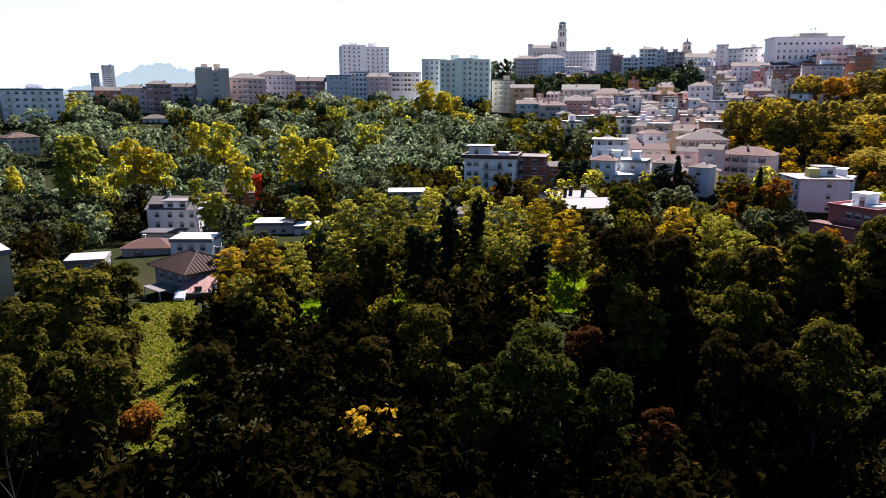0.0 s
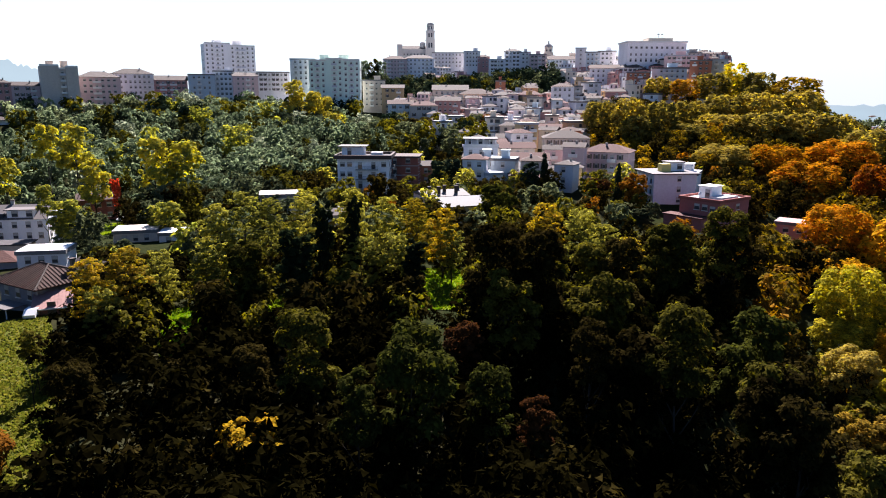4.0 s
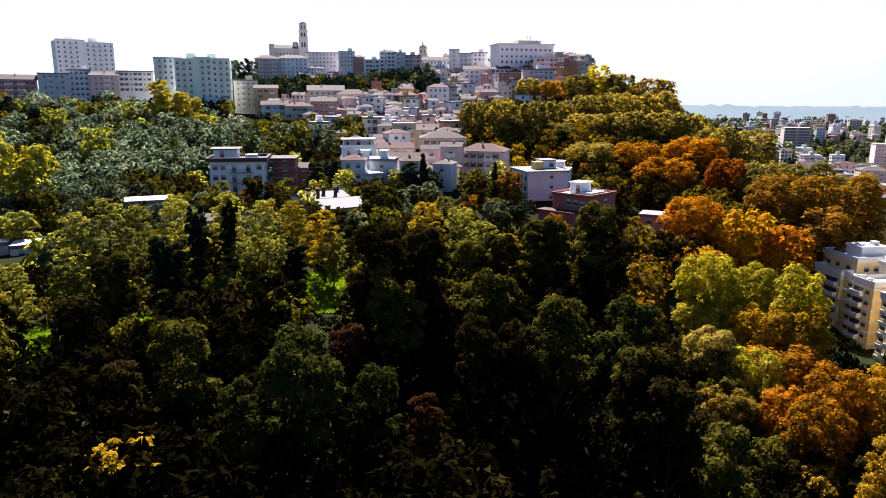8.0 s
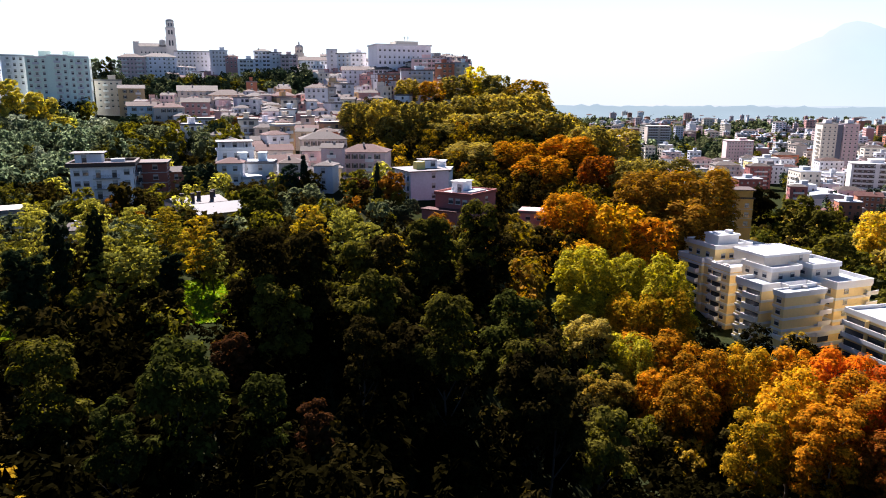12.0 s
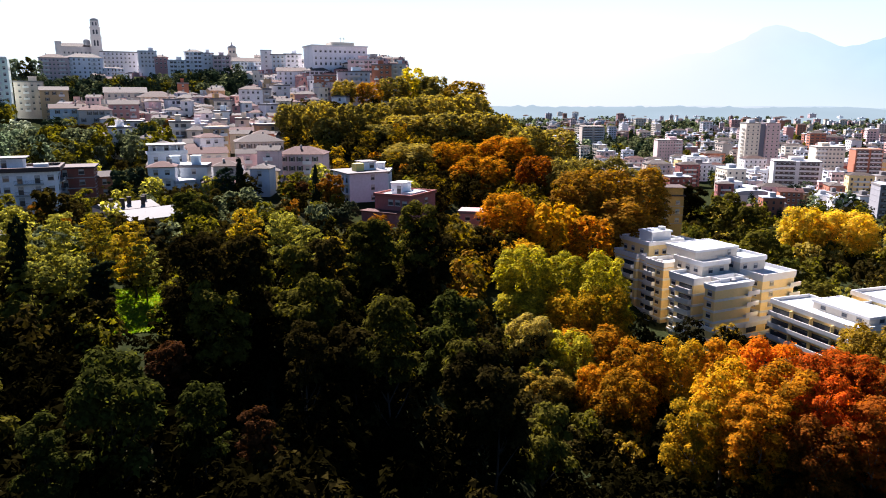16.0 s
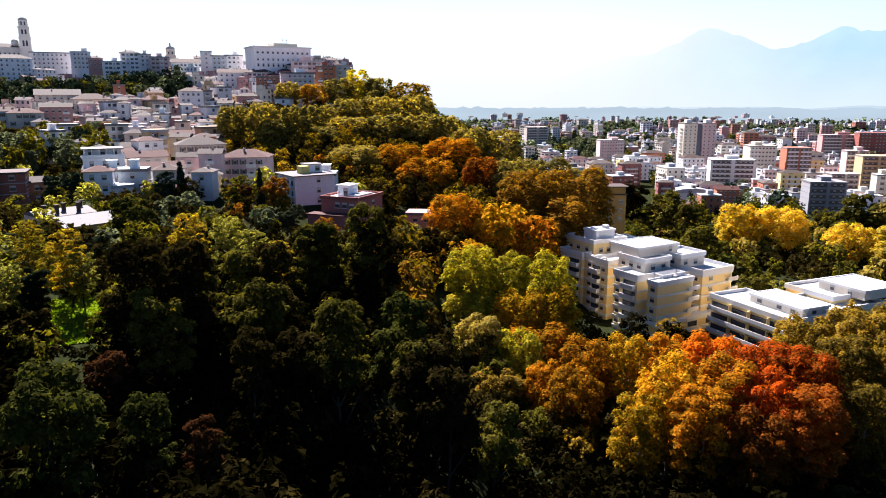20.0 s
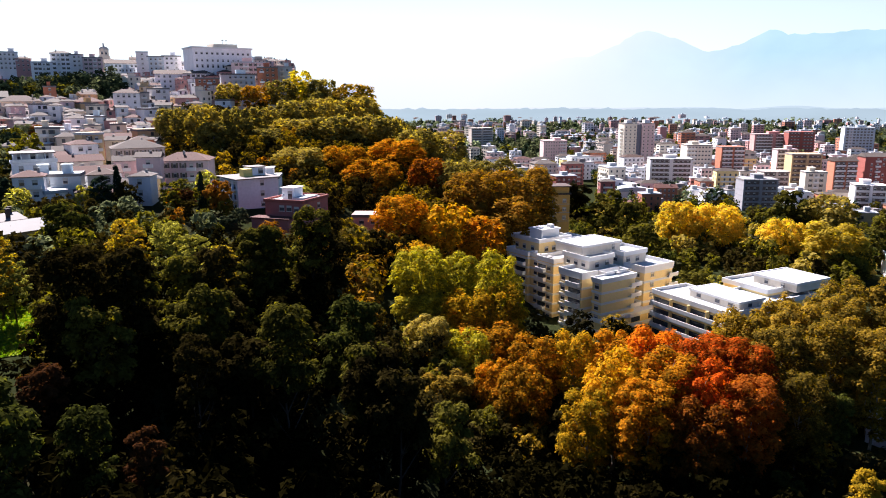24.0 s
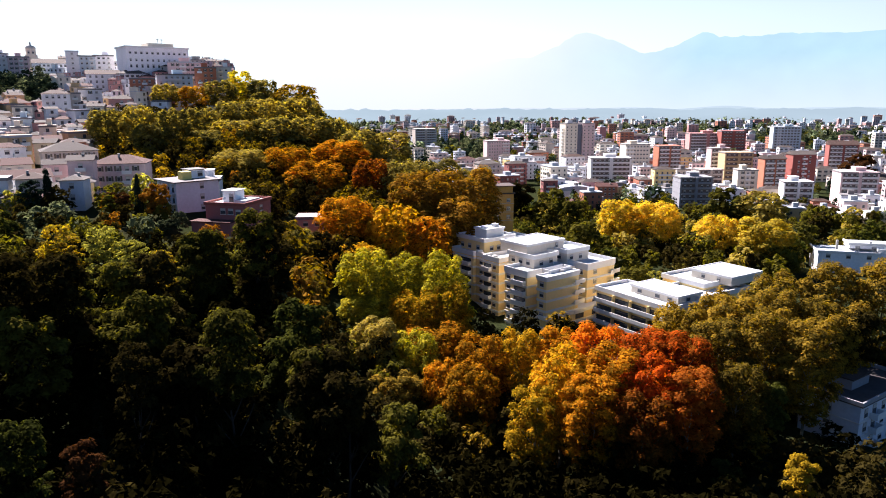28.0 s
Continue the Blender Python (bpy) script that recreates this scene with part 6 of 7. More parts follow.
def tall_flats(row, bays, steps):
    """A tall block of flats on the western rim; bays from left to right: plain wall, window column or balcony stack."""
    b, d, w, top, floors, turn, wall, roof = row
    x, y = at(b, d)
    base = ground(x, y) - 3
    t = tagged(new("tall_apartment_block"), "%s tall block of flats with stacks of balconies" % WALL_WORDS[wall], "building", "blocks on the western rim")
    t.matrix_basis = Matrix.Translation((x, y, base)) @ Matrix.Rotation(radians(b + turn), 4, "Z")
    h, bw = top - base, w / len(bays)
    for k, kind in enumerate(bays):
        x0 = -w / 2 + k * bw
        set_back = steps[k % len(steps)]
        bay = solid("bay", t, WALLS[wall], (x0 + 0.002, x0 + bw - 0.002, set_back, 14, 0, h - set_back * 1.2))
        solid("parapet", bay, WHITE, (x0, x0 + bw, set_back - 0.2, set_back + 0.15, h - set_back * 1.2, h - set_back * 1.2 + 0.9))
        for f in range(floors):
            z = h - set_back * 1.2 - (f + 1) * STOREY
            if kind == "w":
                part("window", WINDOWS[0], bay, Matrix.Translation((x0 + bw / 2, set_back, z + 0.9)))
            elif kind == "b":
                part("window", WINDOWS[3], bay, Matrix.Translation((x0 + bw / 2, set_back, z + 0.1)))
                solid("balcony", bay, WHITE if f % 4 else WALLS["haze"], (x0 + 0.1, x0 + bw - 0.1, set_back - 1.3, set_back + 0.02, z - 0.12, z + 0.06), (x0 + 0.1, x0 + bw - 0.1, set_back - 1.3, set_back - 1.2, z + 0.06, z + 0.95))
    for f in range(1, floors, 2):
        for s in (-1, 1):
            for yy in (4, 9):
                part("window", WINDOWS[0], t, Matrix.Translation((s * w / 2, yy, h - f * STOREY - 3)) @ Matrix.Rotation(s * math.pi / 2, 4, "Z"))
    for x0, x1 in ((-w * 0.3, -w * 0.12), (w * 0.08, w * 0.26)):
        rm = solid("roof_room", t, WALLS[wall], (x0, x1, 5, 11, h - 2.5, h + 2.6))
        solid("roof_slab", rm, WHITE, (x0 - 0.3, x1 + 0.3, 4.7, 11.3, h + 2.6, h + 2.8))


TALL = [r for r in SKYLINE if r[7] == "own"]
for row, bays, steps in zip(TALL, ("wwbwpwbbww", "wbwpbwwbw", "pppbpp"), ((0, 0, 0, 0, 0, 1.0, 1.0, 1.0, 1.0, 1.0), (0.8, 0.8, 0.8, 0, 0, 0, 0.5, 0.5, 0.5), (0, 0, 0, 1.2, 0.4, 0.4))):
    tall_flats(row, bays, steps)
DARK_FELT = surface("roofing_felt", (0.06, 0.055, 0.06), 0.9, 1.4, 0.3, 0.4, 0.2)
OWN = [r for r in TOWN_LOW + VALLEY if r[7] == "own"]
for make, row in zip((cream_flats, brick_flats, terrace_house, pale_flats, pink_house, white_villa, tiled_house), OWN):
    make(row)
red_roofed_shed()
ochre_house()
white_pavilion()
# ---------------------------------------------------------------- apartment house with stepped white terraces
def block(t, x0, x1, y0, y1, z0, z1, wall, bands=(), win_left=(), win_front=(), roof=ROOF_WHITE, parapet=1.1, win=0, left_balconies=()):
    """One stepped volume: walls, white storey bands, a white parapet round its terrace, windows on the two seen faces."""
    b = Build()
    b.box(x0, x1, y0, y1, z0, z1)
    part("wall", b.mesh("wall", wall), t)
    for z in bands:
        b = Build()
        b.box(x0 - 0.16, x1 + 0.16, y0 - 0.16, y1 + 0.16, z + 0.1, z + 0.7)
        part("storey_band", b.mesh("storey_band", WHITE), t, label="white concrete band")
    b = Build()
    b.box(x0 - 0.18, x1 + 0.18, y0 - 0.18, y1 + 0.18, z1 + 0.004, z1 + 0.12)
    part("terrace_deck", b.mesh("terrace_deck", roof), t)
    if parapet:
        b = Build()
        o = 0.3
        zb, zt = z1 - 0.35, z1 + parapet
        for a in ((x0 - o, x1 + o, y0 - o, y0 - o + 0.22), (x0 - o, x1 + o, y1 + o - 0.22, y1 + o), (x0 - o, x0 - o + 0.22, y0 - o + 0.22, y1 + o - 0.22), (x1 + o - 0.22, x1 + o, y0 - o + 0.22, y1 + o - 0.22)):
            b.box(*a, zb, zt)
        part("parapet", b.mesh("parapet", WHITE), t)
    for y, z in win_left:
        part("window", WINDOWS[win], t, Matrix.Translation((x0, y, z)) @ Matrix.Rotation(-math.pi / 2, 4, "Z"))
    for x, z in win_front:
        part("window", WINDOWS[win], t, Matrix.Translation((x, y0, z)))
    for ya, yb, z in left_balconies:
        b = Build()
        b.box(x0 - 1.2, x0 + 0.01, ya, yb, z - 0.2, z)
        b.box(x0 - 1.25, x0 - 1.1, ya, yb, z, z + 1.0)
        b.box(x0 - 1.1, x0, ya, ya + 0.12, z, z + 1.0)
        b.box(x0 - 1.1, x0, yb - 0.12, yb, z, z + 1.0)
        part("balcony", b.mesh("balcony", WHITE), t)
        # door glass widened to the whole balcony, standing in for the recess's shade
        b = Build()
        b.box(x0 - 0.03, x0 + 0.02, ya + 0.1, yb - 0.1, z + 0.05, z + 1.88)
        part("glass_door", b.mesh("glass_door", GLASS), t)


def stepped_flats():
    t = tagged(new("stepped_apartment_house"), "cream apartment house with stepped white roof terraces and balcony bands", "building")
    t.matrix_basis = Matrix.Translation((153.8, 100.1, 2)) @ Matrix.Rotation(radians(-10), 4, "Z")
    S = 2.9
    fl = [21 - S * k for k in range(1, 7)]
    bands = [z + 1.9 for z in fl] 
    sand, cream = WALLS["sand"], WALLS["cream"]
    block(t, 0, 13, 0, 3.4, 0, 21, sand, bands, [(1.7, z + 0.35) for z in fl], [], win=2, parapet=0.5)
    block(t, 5, 13, 3.4, 6.4, 0, 20.9, sand, bands, [], [], win=0)
    block(t, -1, 13, 6.4, 15, 0, 21, sand, bands, [(13.6, z + 0.5) for z in fl], [], left_balconies=[(6.8, 11.6, z) for z in fl], win=2)
    block(t, 9.5, 14, 15, 22, 0, 20.4, sand, [], [], [], parapet=0.6)
    block(t, 3, 14, 22, 29, 0, 21.4, sand, bands, [(24, z + 0.6) for z in fl], [], left_balconies=[(25.2, 28.8, z) for z in fl], win=2)
    block(t, 4.4, 16, 29, 34, 0, 21.4, sand, bands, [(31.5, z + 0.5) for z in fl], [], win=2)
    block(t, 3.4, 18, 34, 44, 0, 21.4, sand, bands, [(42, z + 0.5) for z in fl], [], left_balconies=[(35, 40, z) for z in fl], win=2)
    block(t, 13, 18.8, 6.5, 20, 0, 20.2, sand, bands, [], [(15, z + 0.5) for z in fl], parapet=0.6)
    block(t, 18.6, 30.6, 1.6, 14, 0, 21, sand, bands, [(4, z + 0.5) for z in fl] + [(8.5, z + 0.5) for z in fl], [(22, z + 0.6) for z in fl], win=2)
    for z in fl[:5]:
        for x0, x1, y in ((10.4, 14.6, 0), (28, 32, 1.6)):
            b = Build()
            b.box(x0, x1, y - 1.1, y + 0.5, z - 0.2, z)
            b.box(x0, x1, y - 1.15, y - 1.0, z, z + 0.95)
            part("balcony", b.mesh("balcony", WHITE), t)
    # wide podium storeys in front
    b = Build()
    b.box(-0.6, 27, -0.8, 8, 0, 10.2)
    part("podium_wall", b.mesh("podium_wall", sand), t)
    for z in (6.4, 9.4):
        b = Build()
        b.box(-0.8, 27.2, -1.0, 8.2, z, z + 1.0)
        part("storey_band", b.mesh("storey_band", WHITE), t, label="white concrete band")
    for x in (5, 13, 20):
        b = Build()
        b.box(x - 1.7, x + 1.7, -0.9, -0.78, 7.7, 9.1)
        part("window", b.mesh("window", GLASS), t)
        b = Build()
        b.box(x - 1.7, x + 1.7, -0.9, -0.78, 4.4, 6.0)
        part("window", b.mesh("window", GLASS), t)
    # penthouses and roof rooms
    block(t, 5, 14.6, 9.7, 20, 21.12, 24.2, cream, [], [(12, 21.9), (15, 21.9), (18, 21.9)], [(8, 21.7), (12, 21.9)], parapet=0.9, win=2)
    block(t, 6.4, 22, 14, 25, 24.3, 27, cream, [], [], [(19, 24.9)], parapet=0.3)
    block(t, 18, 27.6, 9, 18, 21.12, 24.2, cream, [], [(12, 21.9)], [(20, 21.9), (24, 21.7)], parapet=0.9, win=2)
    block(t, 7, 20, 33, 46, 21.5, 25.2, WALLS["sand"], [], [(36, 22.2), (40, 22.2), (43.5, 22.2)], [(10, 22), (13, 22), (16, 22)], parapet=0.9, win=2)
    block(t, 14, 26, 20, 40, 20, 24.4, cream, [], [], [(23, 21.4)], parapet=0.7)
    block(t, 10, 17.4, 35.4, 41, 25.32, 28.2, WHITE, [], [], [], parapet=0.2)
    b = Build()
    b.box(15, 16.6, 37, 38.6, 28.3, 29.3)
    part("water_tank", b.mesh("water_tank", WHITE), t)
    for x, y, z in ((6, 27, 21.5), (27, 11, 21.1), (9, 3, 21.1)):
        b = Build()
        b.drum(x, y, z, z + 0.5, 0.8, 0.8, 12)
        b.drum(x, y, z + 0.5, z + 0.75, 0.9, 0.2, 12)
        part("roof_light", b.mesh("roof_light", CONCRETE), t)


stepped_flats()


def low_flats():
    t = tagged(new("low_white_apartment_house"), "low cream apartment house with broad white roofs and long balconies", "building")
    t.matrix_basis = Matrix.Translation((160.2, 68.4, 2)) @ Matrix.Rotation(radians(-16), 4, "Z")
    sand, cream = WALLS["sand"], WALLS["cream"]
    fl = [14.0, 11.0, 8.0, 5.0]
    block(t, 0, 12, 0, 25, 0, 17, sand, [], [], [(3, z + 0.6) for z in fl] + [(8, z + 0.6) for z in fl], parapet=0.9, win=2, left_balconies=[(0.3, 24.7, z) for z in fl])
    block(t, 5, 14, 1.5, 17, 17.12, 19.2, cream, [], [(4, 17.6), (8, 17.6), (14, 17.6)], [(9, 17.6)], parapet=0.25, win=2)
    block(t, 12.4, 33, 1, 14, 0, 17.4, sand, [], [], [(16, z + 0.6) for z in fl] + [(24, z + 0.6) for z in fl], parapet=0.9)
    block(t, 21, 38, 6, 20, 0, 18.6, sand, [], [(8, 15.2), (11, 15.2), (16, 15.2)], [], parapet=0.9, win=2)
    block(t, 27, 40, 2, 15, 18.7, 21, cream, [], [(6, 19.2), (11, 19.2)], [], parapet=0.3)
    for y in (6, 12, 18):
        b = Build()
        b.box(-1.1, 0.0, y - 0.12, y + 0.12, 0, 16.6)
        part("balcony_pier", b.mesh("balcony_pier", sand), t)


low_flats()


DARK_ROOF = surface("bitumen_roof", (0.05, 0.045, 0.045), 0.9, 1.2, 0.3, 0.4, 0.2)


def grey_villa():
    """The pale house below the avenue with a sunken dark roof."""
    t = tagged(new("pale_villa"), "pale blue-grey house with a flat dark roof in tree shade", "building")
    t.matrix_basis = Matrix.Translation((124.6, 19.7, 8)) @ Matrix.Rotation(radians(-14), 4, "Z")
    wall = WALLS["haze"]
    b = Build()
    b.box(0, 19, 0, 10, -3, 12.6)
    part("wall", b.mesh("wall", wall), t)
    # roof and parapet colours are lowered to take in the trees' shade
    b = Build()
    b.box(-0.5, 19.5, -0.5, 10.5, 12.604, 12.8)
    part("roof", b.mesh("roof", DARK_ROOF), t, label="weathered flat roof, darkened for tree shade")
    b = Build()
    for a in ((-0.5, 19.5, -0.5, -0.2), (-0.5, 19.5, 10.2, 10.5), (-0.5, -0.2, -0.2, 10.2), (19.2, 19.5, -0.2, 10.2)):
        b.box(*a, 12.8, 13.5)
    part("parapet", b.mesh("parapet", WALLS["grey"]), t)
    b = Build()
    b.box(5, 11, 4, 8, 12.8, 14.6)
    part("roof_room", b.mesh("roof_room", WALLS["grey"]), t)
    b = Build()
    b.box(4.7, 11.3, 3.7, 8.3, 14.6, 14.85)
    part("roof_room_roof", b.mesh("roof_room_roof", TILES[1]), t, label="old tiled roof")
    for z in (1.5, 4.6, 7.7, 10.2):
        b = Build()
        b.box(-0.08, 19.08, -0.08, 10.08, z - 0.75, z - 0.55)
        part("string_course", b.mesh("string_course", STONE), t)
        part("window", WINDOWS[0], t, Matrix.Translation((0, 5.2, z)) @ Matrix.Rotation(-math.pi / 2, 4, "Z"))
        for x in (2, 8, 11, 16):
            part("window", WINDOWS[0], t, Matrix.Translation((x, 0, z)))
        for x in (4.8, 13.6):
            part("window", WINDOWS[3], t, Matrix.Translation((x, 0, z - 0.4)))
            part("balcony", BALCONIES[0], t, Matrix.Translation((x, 0, z - 0.4)))


grey_villa()


def roof_with_chimneys():
    """The low grey-roofed house with a row of chimneys behind the knoll."""
    t = tagged(new("grey_roofed_house"), "low ochre house with grey sheet roofs and several chimneys", "house")
    t.matrix_basis = place(-12.7, 162, 38.4, 24) @ Matrix.Scale(0.86, 4)
    b = Build()
    b.box(-8, 5, 0, 11, -1, 7.2)
    part("wall", b.mesh("wall", WALLS["ochre"]), t)
    b = Build()
    b.gable(-8.6, 5.6, -0.8, 11.8, 7.21, 1.9)
    part("roof", b.mesh("roof", METAL), t, label="grey sheet roof")
    b = Build()
    b.box(-9, 4, 11.2, 22, -1, 8.4)
    part("rear_wall", b.mesh("rear_wall", WALLS["rose"]), t)
    b = Build()
    b.gable(-9.5, 4.5, 10.8, 22.4, 8.41, 1.2)
    part("rear_roof", b.mesh("rear_roof", SHEET), t, label="pale rear roof")
    for x, y in ((-7, 14), (-4.5, 13), (-2, 15), (1, 13.4), (3, 17)):
        b = Build()
        b.box(x - 0.4, x + 0.4, y - 0.4, y + 0.4, 8.6, 10.8)
        b.box(x - 0.55, x + 0.55, y - 0.55, y + 0.55, 10.8, 11.05)
        part("chimney", b.mesh("chimney", TILES[1]), t)
    for x in (-5.5, -2, 1.5):
        part("window", WINDOWS[0], t, Matrix.Translation((x, 0, 3.6)))


# ---------------------------------------------------------------- landmarks of the upper town
def place(b, d, z, turn=0):
    return Matrix.Translation((*at(b, d), z)) @ Matrix.Rotation(radians(b + turn), 4, "Z")


roof_with_chimneys()


def bell_tower():
    t = tagged(new("bell_tower"), "tall square stone bell tower with a small domed top", "tower")
    t.matrix_basis = place(-9.3, 680, 90)
    b = Build()
    b.box(-4.6, 4.6, 0, 9.2, 0, 20)
    part("base", b.mesh("base", STONE), t)
    z = 20
    for w, h in ((4.2, 9.5), (3.9, 7.5)):
        b = Build()
        b.box(-w, w, 4.6 - w, 4.6 + w, z, z + h)
        part("stage", b.mesh("stage", STONE), t)
        b = Build()
        b.box(-w - 0.4, w + 0.4, 4.2 - w, 5 + w, z + h, z + h + 0.6)
        part("cornice", b.mesh("cornice", STONE), t)
        for x in (-1.2, 1.2):
            b = Build()
            b.box(x - 0.7, x + 0.7, 4.5 - w, 4.65 - w, z + h * 0.3, z + h * 0.75)
            b.drum(x, 4.57 - w, z + h * 0.74, z + h * 0.75 + 0.4, 0.7, 0.1, 8)
            part("arched_opening", b.mesh("arched_opening", GLASS), t)
        z += h + 0.6
    b = Build()
    b.drum(0, 4.6, z, z + 5.2, 3.4, 3.3, 8)
    part("lantern", b.mesh("lantern", STONE), t)
    for k in range(8):
        a = (k + 0.5) * math.tau / 8
        b = Build()
        b.box(-0.55, 0.55, -0.1, 0.1, 1.2, 4.0)
        part("arched_opening", b.mesh("arched_opening", GLASS), t, Matrix.Translation((math.cos(a) * 3.14, 4.6 + math.sin(a) * 3.14, z)) @ Matrix.Rotation(a + math.pi / 2, 4, "Z"))
    b = Build()
    for k in range(5):
        a0, a1 = k * math.pi / 10, (k + 1) * math.pi / 10
        b.drum(0, 4.6, z + 5.2 + 2.6 * math.sin(a0), z + 5.2 + 2.6 * math.sin(a1), 3.5 * math.cos(a0), max(0.1, 3.5 * math.cos(a1)), 12)
    part("dome", b.mesh("dome", CONCRETE), t)


bell_tower()


def church():
    t = tagged(new("hilltop_church"), "long pale stone church beside the bell tower", "church")
    t.matrix_basis = place(-7.9, 684, 92)
    b = Build()
    b.box(-14, 14, 0, 14, 0, 20)
    part("wall", b.mesh("wall", STONE), t)
    b = Build()
    b.gable(-14.4, 14.4, -0.4, 14.4, 20.01, 3.2)
    part("roof", b.mesh("roof", TILES[2]), t)
    b = Build()
    b.box(-14.5, -10, -1, 12, 0, 24)
    b.gable(-14.7, -9.8, -1.2, 12.2, 24.01, 1.2)
    part("facade_gable", b.mesh("facade_gable", STONE), t)
    b = Build()
    b.drum(9.5, 5, 20, 24.5, 2.6, 2.6, 10)
    for k in range(4):
        a0, a1 = k * math.pi / 8, (k + 1) * math.pi / 8
        b.drum(9.5, 5, 24.5 + 2.4 * math.sin(a0), 24.5 + 2.4 * math.sin(a1), 2.8 * math.cos(a0), max(0.1, 2.8 * math.cos(a1)), 10)
    part("small_dome", b.mesh("small_dome", STONE), t)
    for k in range(7):
        part("window", WINDOWS[3], t, Matrix.Translation((-8 + k * 3.2, 0, 14)))


church()


def domed_belfry():
    t = tagged(new("domed_belfry"), "small pale belfry with a dome and spike", "tower")
    t.matrix_basis = place(-18.6, 600, 95)
    b = Build()
    b.box(-4, 4, 0, 8, 0, 9)
    part("base", b.mesh("base", WALLS["cream"]), t)
    b = Build()
    b.drum(0, 4, 9, 13.4, 3.3, 3.3, 8)
    part("drum", b.mesh("drum", WALLS["cream"]), t)
    b = Build()
    for k in range(4):
        a0, a1 = k * math.pi / 8, (k + 1) * math.pi / 8
        b.drum(0, 4, 13.4 + 2.8 * math.sin(a0), 13.4 + 2.8 * math.sin(a1), 3.5 * math.cos(a0), max(0.5, 3.5 * math.cos(a1)), 12)
    b.drum(0, 4, 16.1, 18.2, 0.6, 0.5, 8)
    part("dome", b.mesh("dome", CONCRETE), t)
    for x in (-1.4, 1.4):
        part("window", WINDOWS[3], t, Matrix.Translation((x, 0.75, 9.8)))


domed_belfry()


def palazzo():
    """The large white government palace on the brow."""
    t = tagged(new("hilltop_palace"), "large white palace with rows of windows on the hilltop", "building")
    t.matrix_basis = place(-26.4, 520, 84, 18)
    w, dep, h = 40, 22, 20.6
    part("wall", shell(w, dep, h, [7, 15.5]).mesh("wall", WALLS["snow"]), t)
    b = Build()
    b.box(-w / 2 - 0.7, w / 2 + 0.7, -dep / 2 - 0.7, dep / 2 + 0.7, h + 0.004, h + 0.9)
    part("cornice", b.mesh("cornice", WHITE), t)
    b = Build()
    b.box(-w * 0.12, w * 0.3, -dep * 0.3, dep * 0.3, h + 0.9, h + 3.4)
    part("attic_room", b.mesh("attic_room", WALLS["cream"]), t)
    for x in (4, 6.5):
        b = Build()
        b.drum(x, 0, h + 3.4, h + 7.5, 0.12, 0.08, 6)
        b.box(x - 0.8, x + 0.8, -0.1, 0.1, h + 6, h + 6.4)
        part("mast", b.mesh("mast", METAL), t)
    for z, k in ((3.4, 0), (8, 3), (12, 0), (16.6, 2)):
        for i in range(11):
            part("window", WINDOWS[k], t, Matrix.Translation((-w / 2 + 2.4 + i * 3.5, -dep / 2, z)))
        for i in range(5):
            part("window", WINDOWS[k], t, Matrix.Translation((w / 2, -dep / 2 + 3 + i * 4, z)) @ Matrix.Rotation(math.pi / 2, 4, "Z"))


palazzo()


# ---------------------------------------------------------------- things on the valley lawn and the road
def car(b, d, turn, paint, label):
    t = tagged(new("parked_car"), label, "car", "parked cars")
    x, y = at(b, d)
    t.matrix_basis = Matrix.Translation((x, y, ground(x, y))) @ Matrix.Rotation(radians(b + turn), 4, "Z")
    bm = Build()
    prof = [(-2.1, 0.35), (2.1, 0.35), (2.15, 0.75), (1.2, 0.9), (0.6, 1.42), (-1.1, 1.45), (-1.9, 0.95), (-2.15, 0.8)]
    for s in (-0.85, 0.85):
        bm.v.extend((px, s, pz) for px, pz in prof)
    n = len(prof)
    for k in range(n):
        j = (k + 1) % n
        bm.quad((bm.v[k], bm.v[j], bm.v[n + j], bm.v[n + k]))
    bm.f += [tuple(range(n - 1, -1, -1)), tuple(range(n, 2 * n))]
    bm.m += [0, 0]
    part("body", bm.mesh("body", paint), t)
    for wx in (-1.3, 1.3):
        for wy in (-0.8, 0.8):
            wb = Build()
            wb.drum(0, 0, -0.1, 0.1, 0.32, 0.32, 12)
            part("wheel", wb.mesh("wheel", RUBBER), t, Matrix.Translation((wx, wy, 0.32)) @ Matrix.Rotation(math.pi / 2, 4, "X"))
    for y in (-0.87, 0.855):
        g = Build()
        g.box(-1.0, 0.55, y, y + 0.015, 0.95, 1.35)
        part("side_glass", g.mesh("side_glass", GLASS), t)
    g = Build()
    g.quad(((0.64, -0.7, 1.38), (0.64, 0.7, 1.38), (1.16, 0.75, 0.95), (1.16, -0.75, 0.95)))
    part("windscreen", g.mesh("windscreen", GLASS), t)


RUBBER = surface("tyre_rubber", (0.02, 0.02, 0.02), 0.9, 3, 0.5, 0.2, 0.1)
WHITE_PAINT = surface("white_car_paint", (0.75, 0.76, 0.78), 0.25, 2, 0.3, 0.05, 0)
GREY_PAINT = surface("grey_car_paint", (0.2, 0.21, 0.23), 0.3, 2, 0.3, 0.05, 0)
car(21.2, 119, 70, WHITE_PAINT, "white car parked by the tiled house")
car(20.6, 122, 70, GREY_PAINT, "grey car parked by the tiled house")
car(14.6, 236, 10, WHITE_PAINT, "white car on the valley lane")


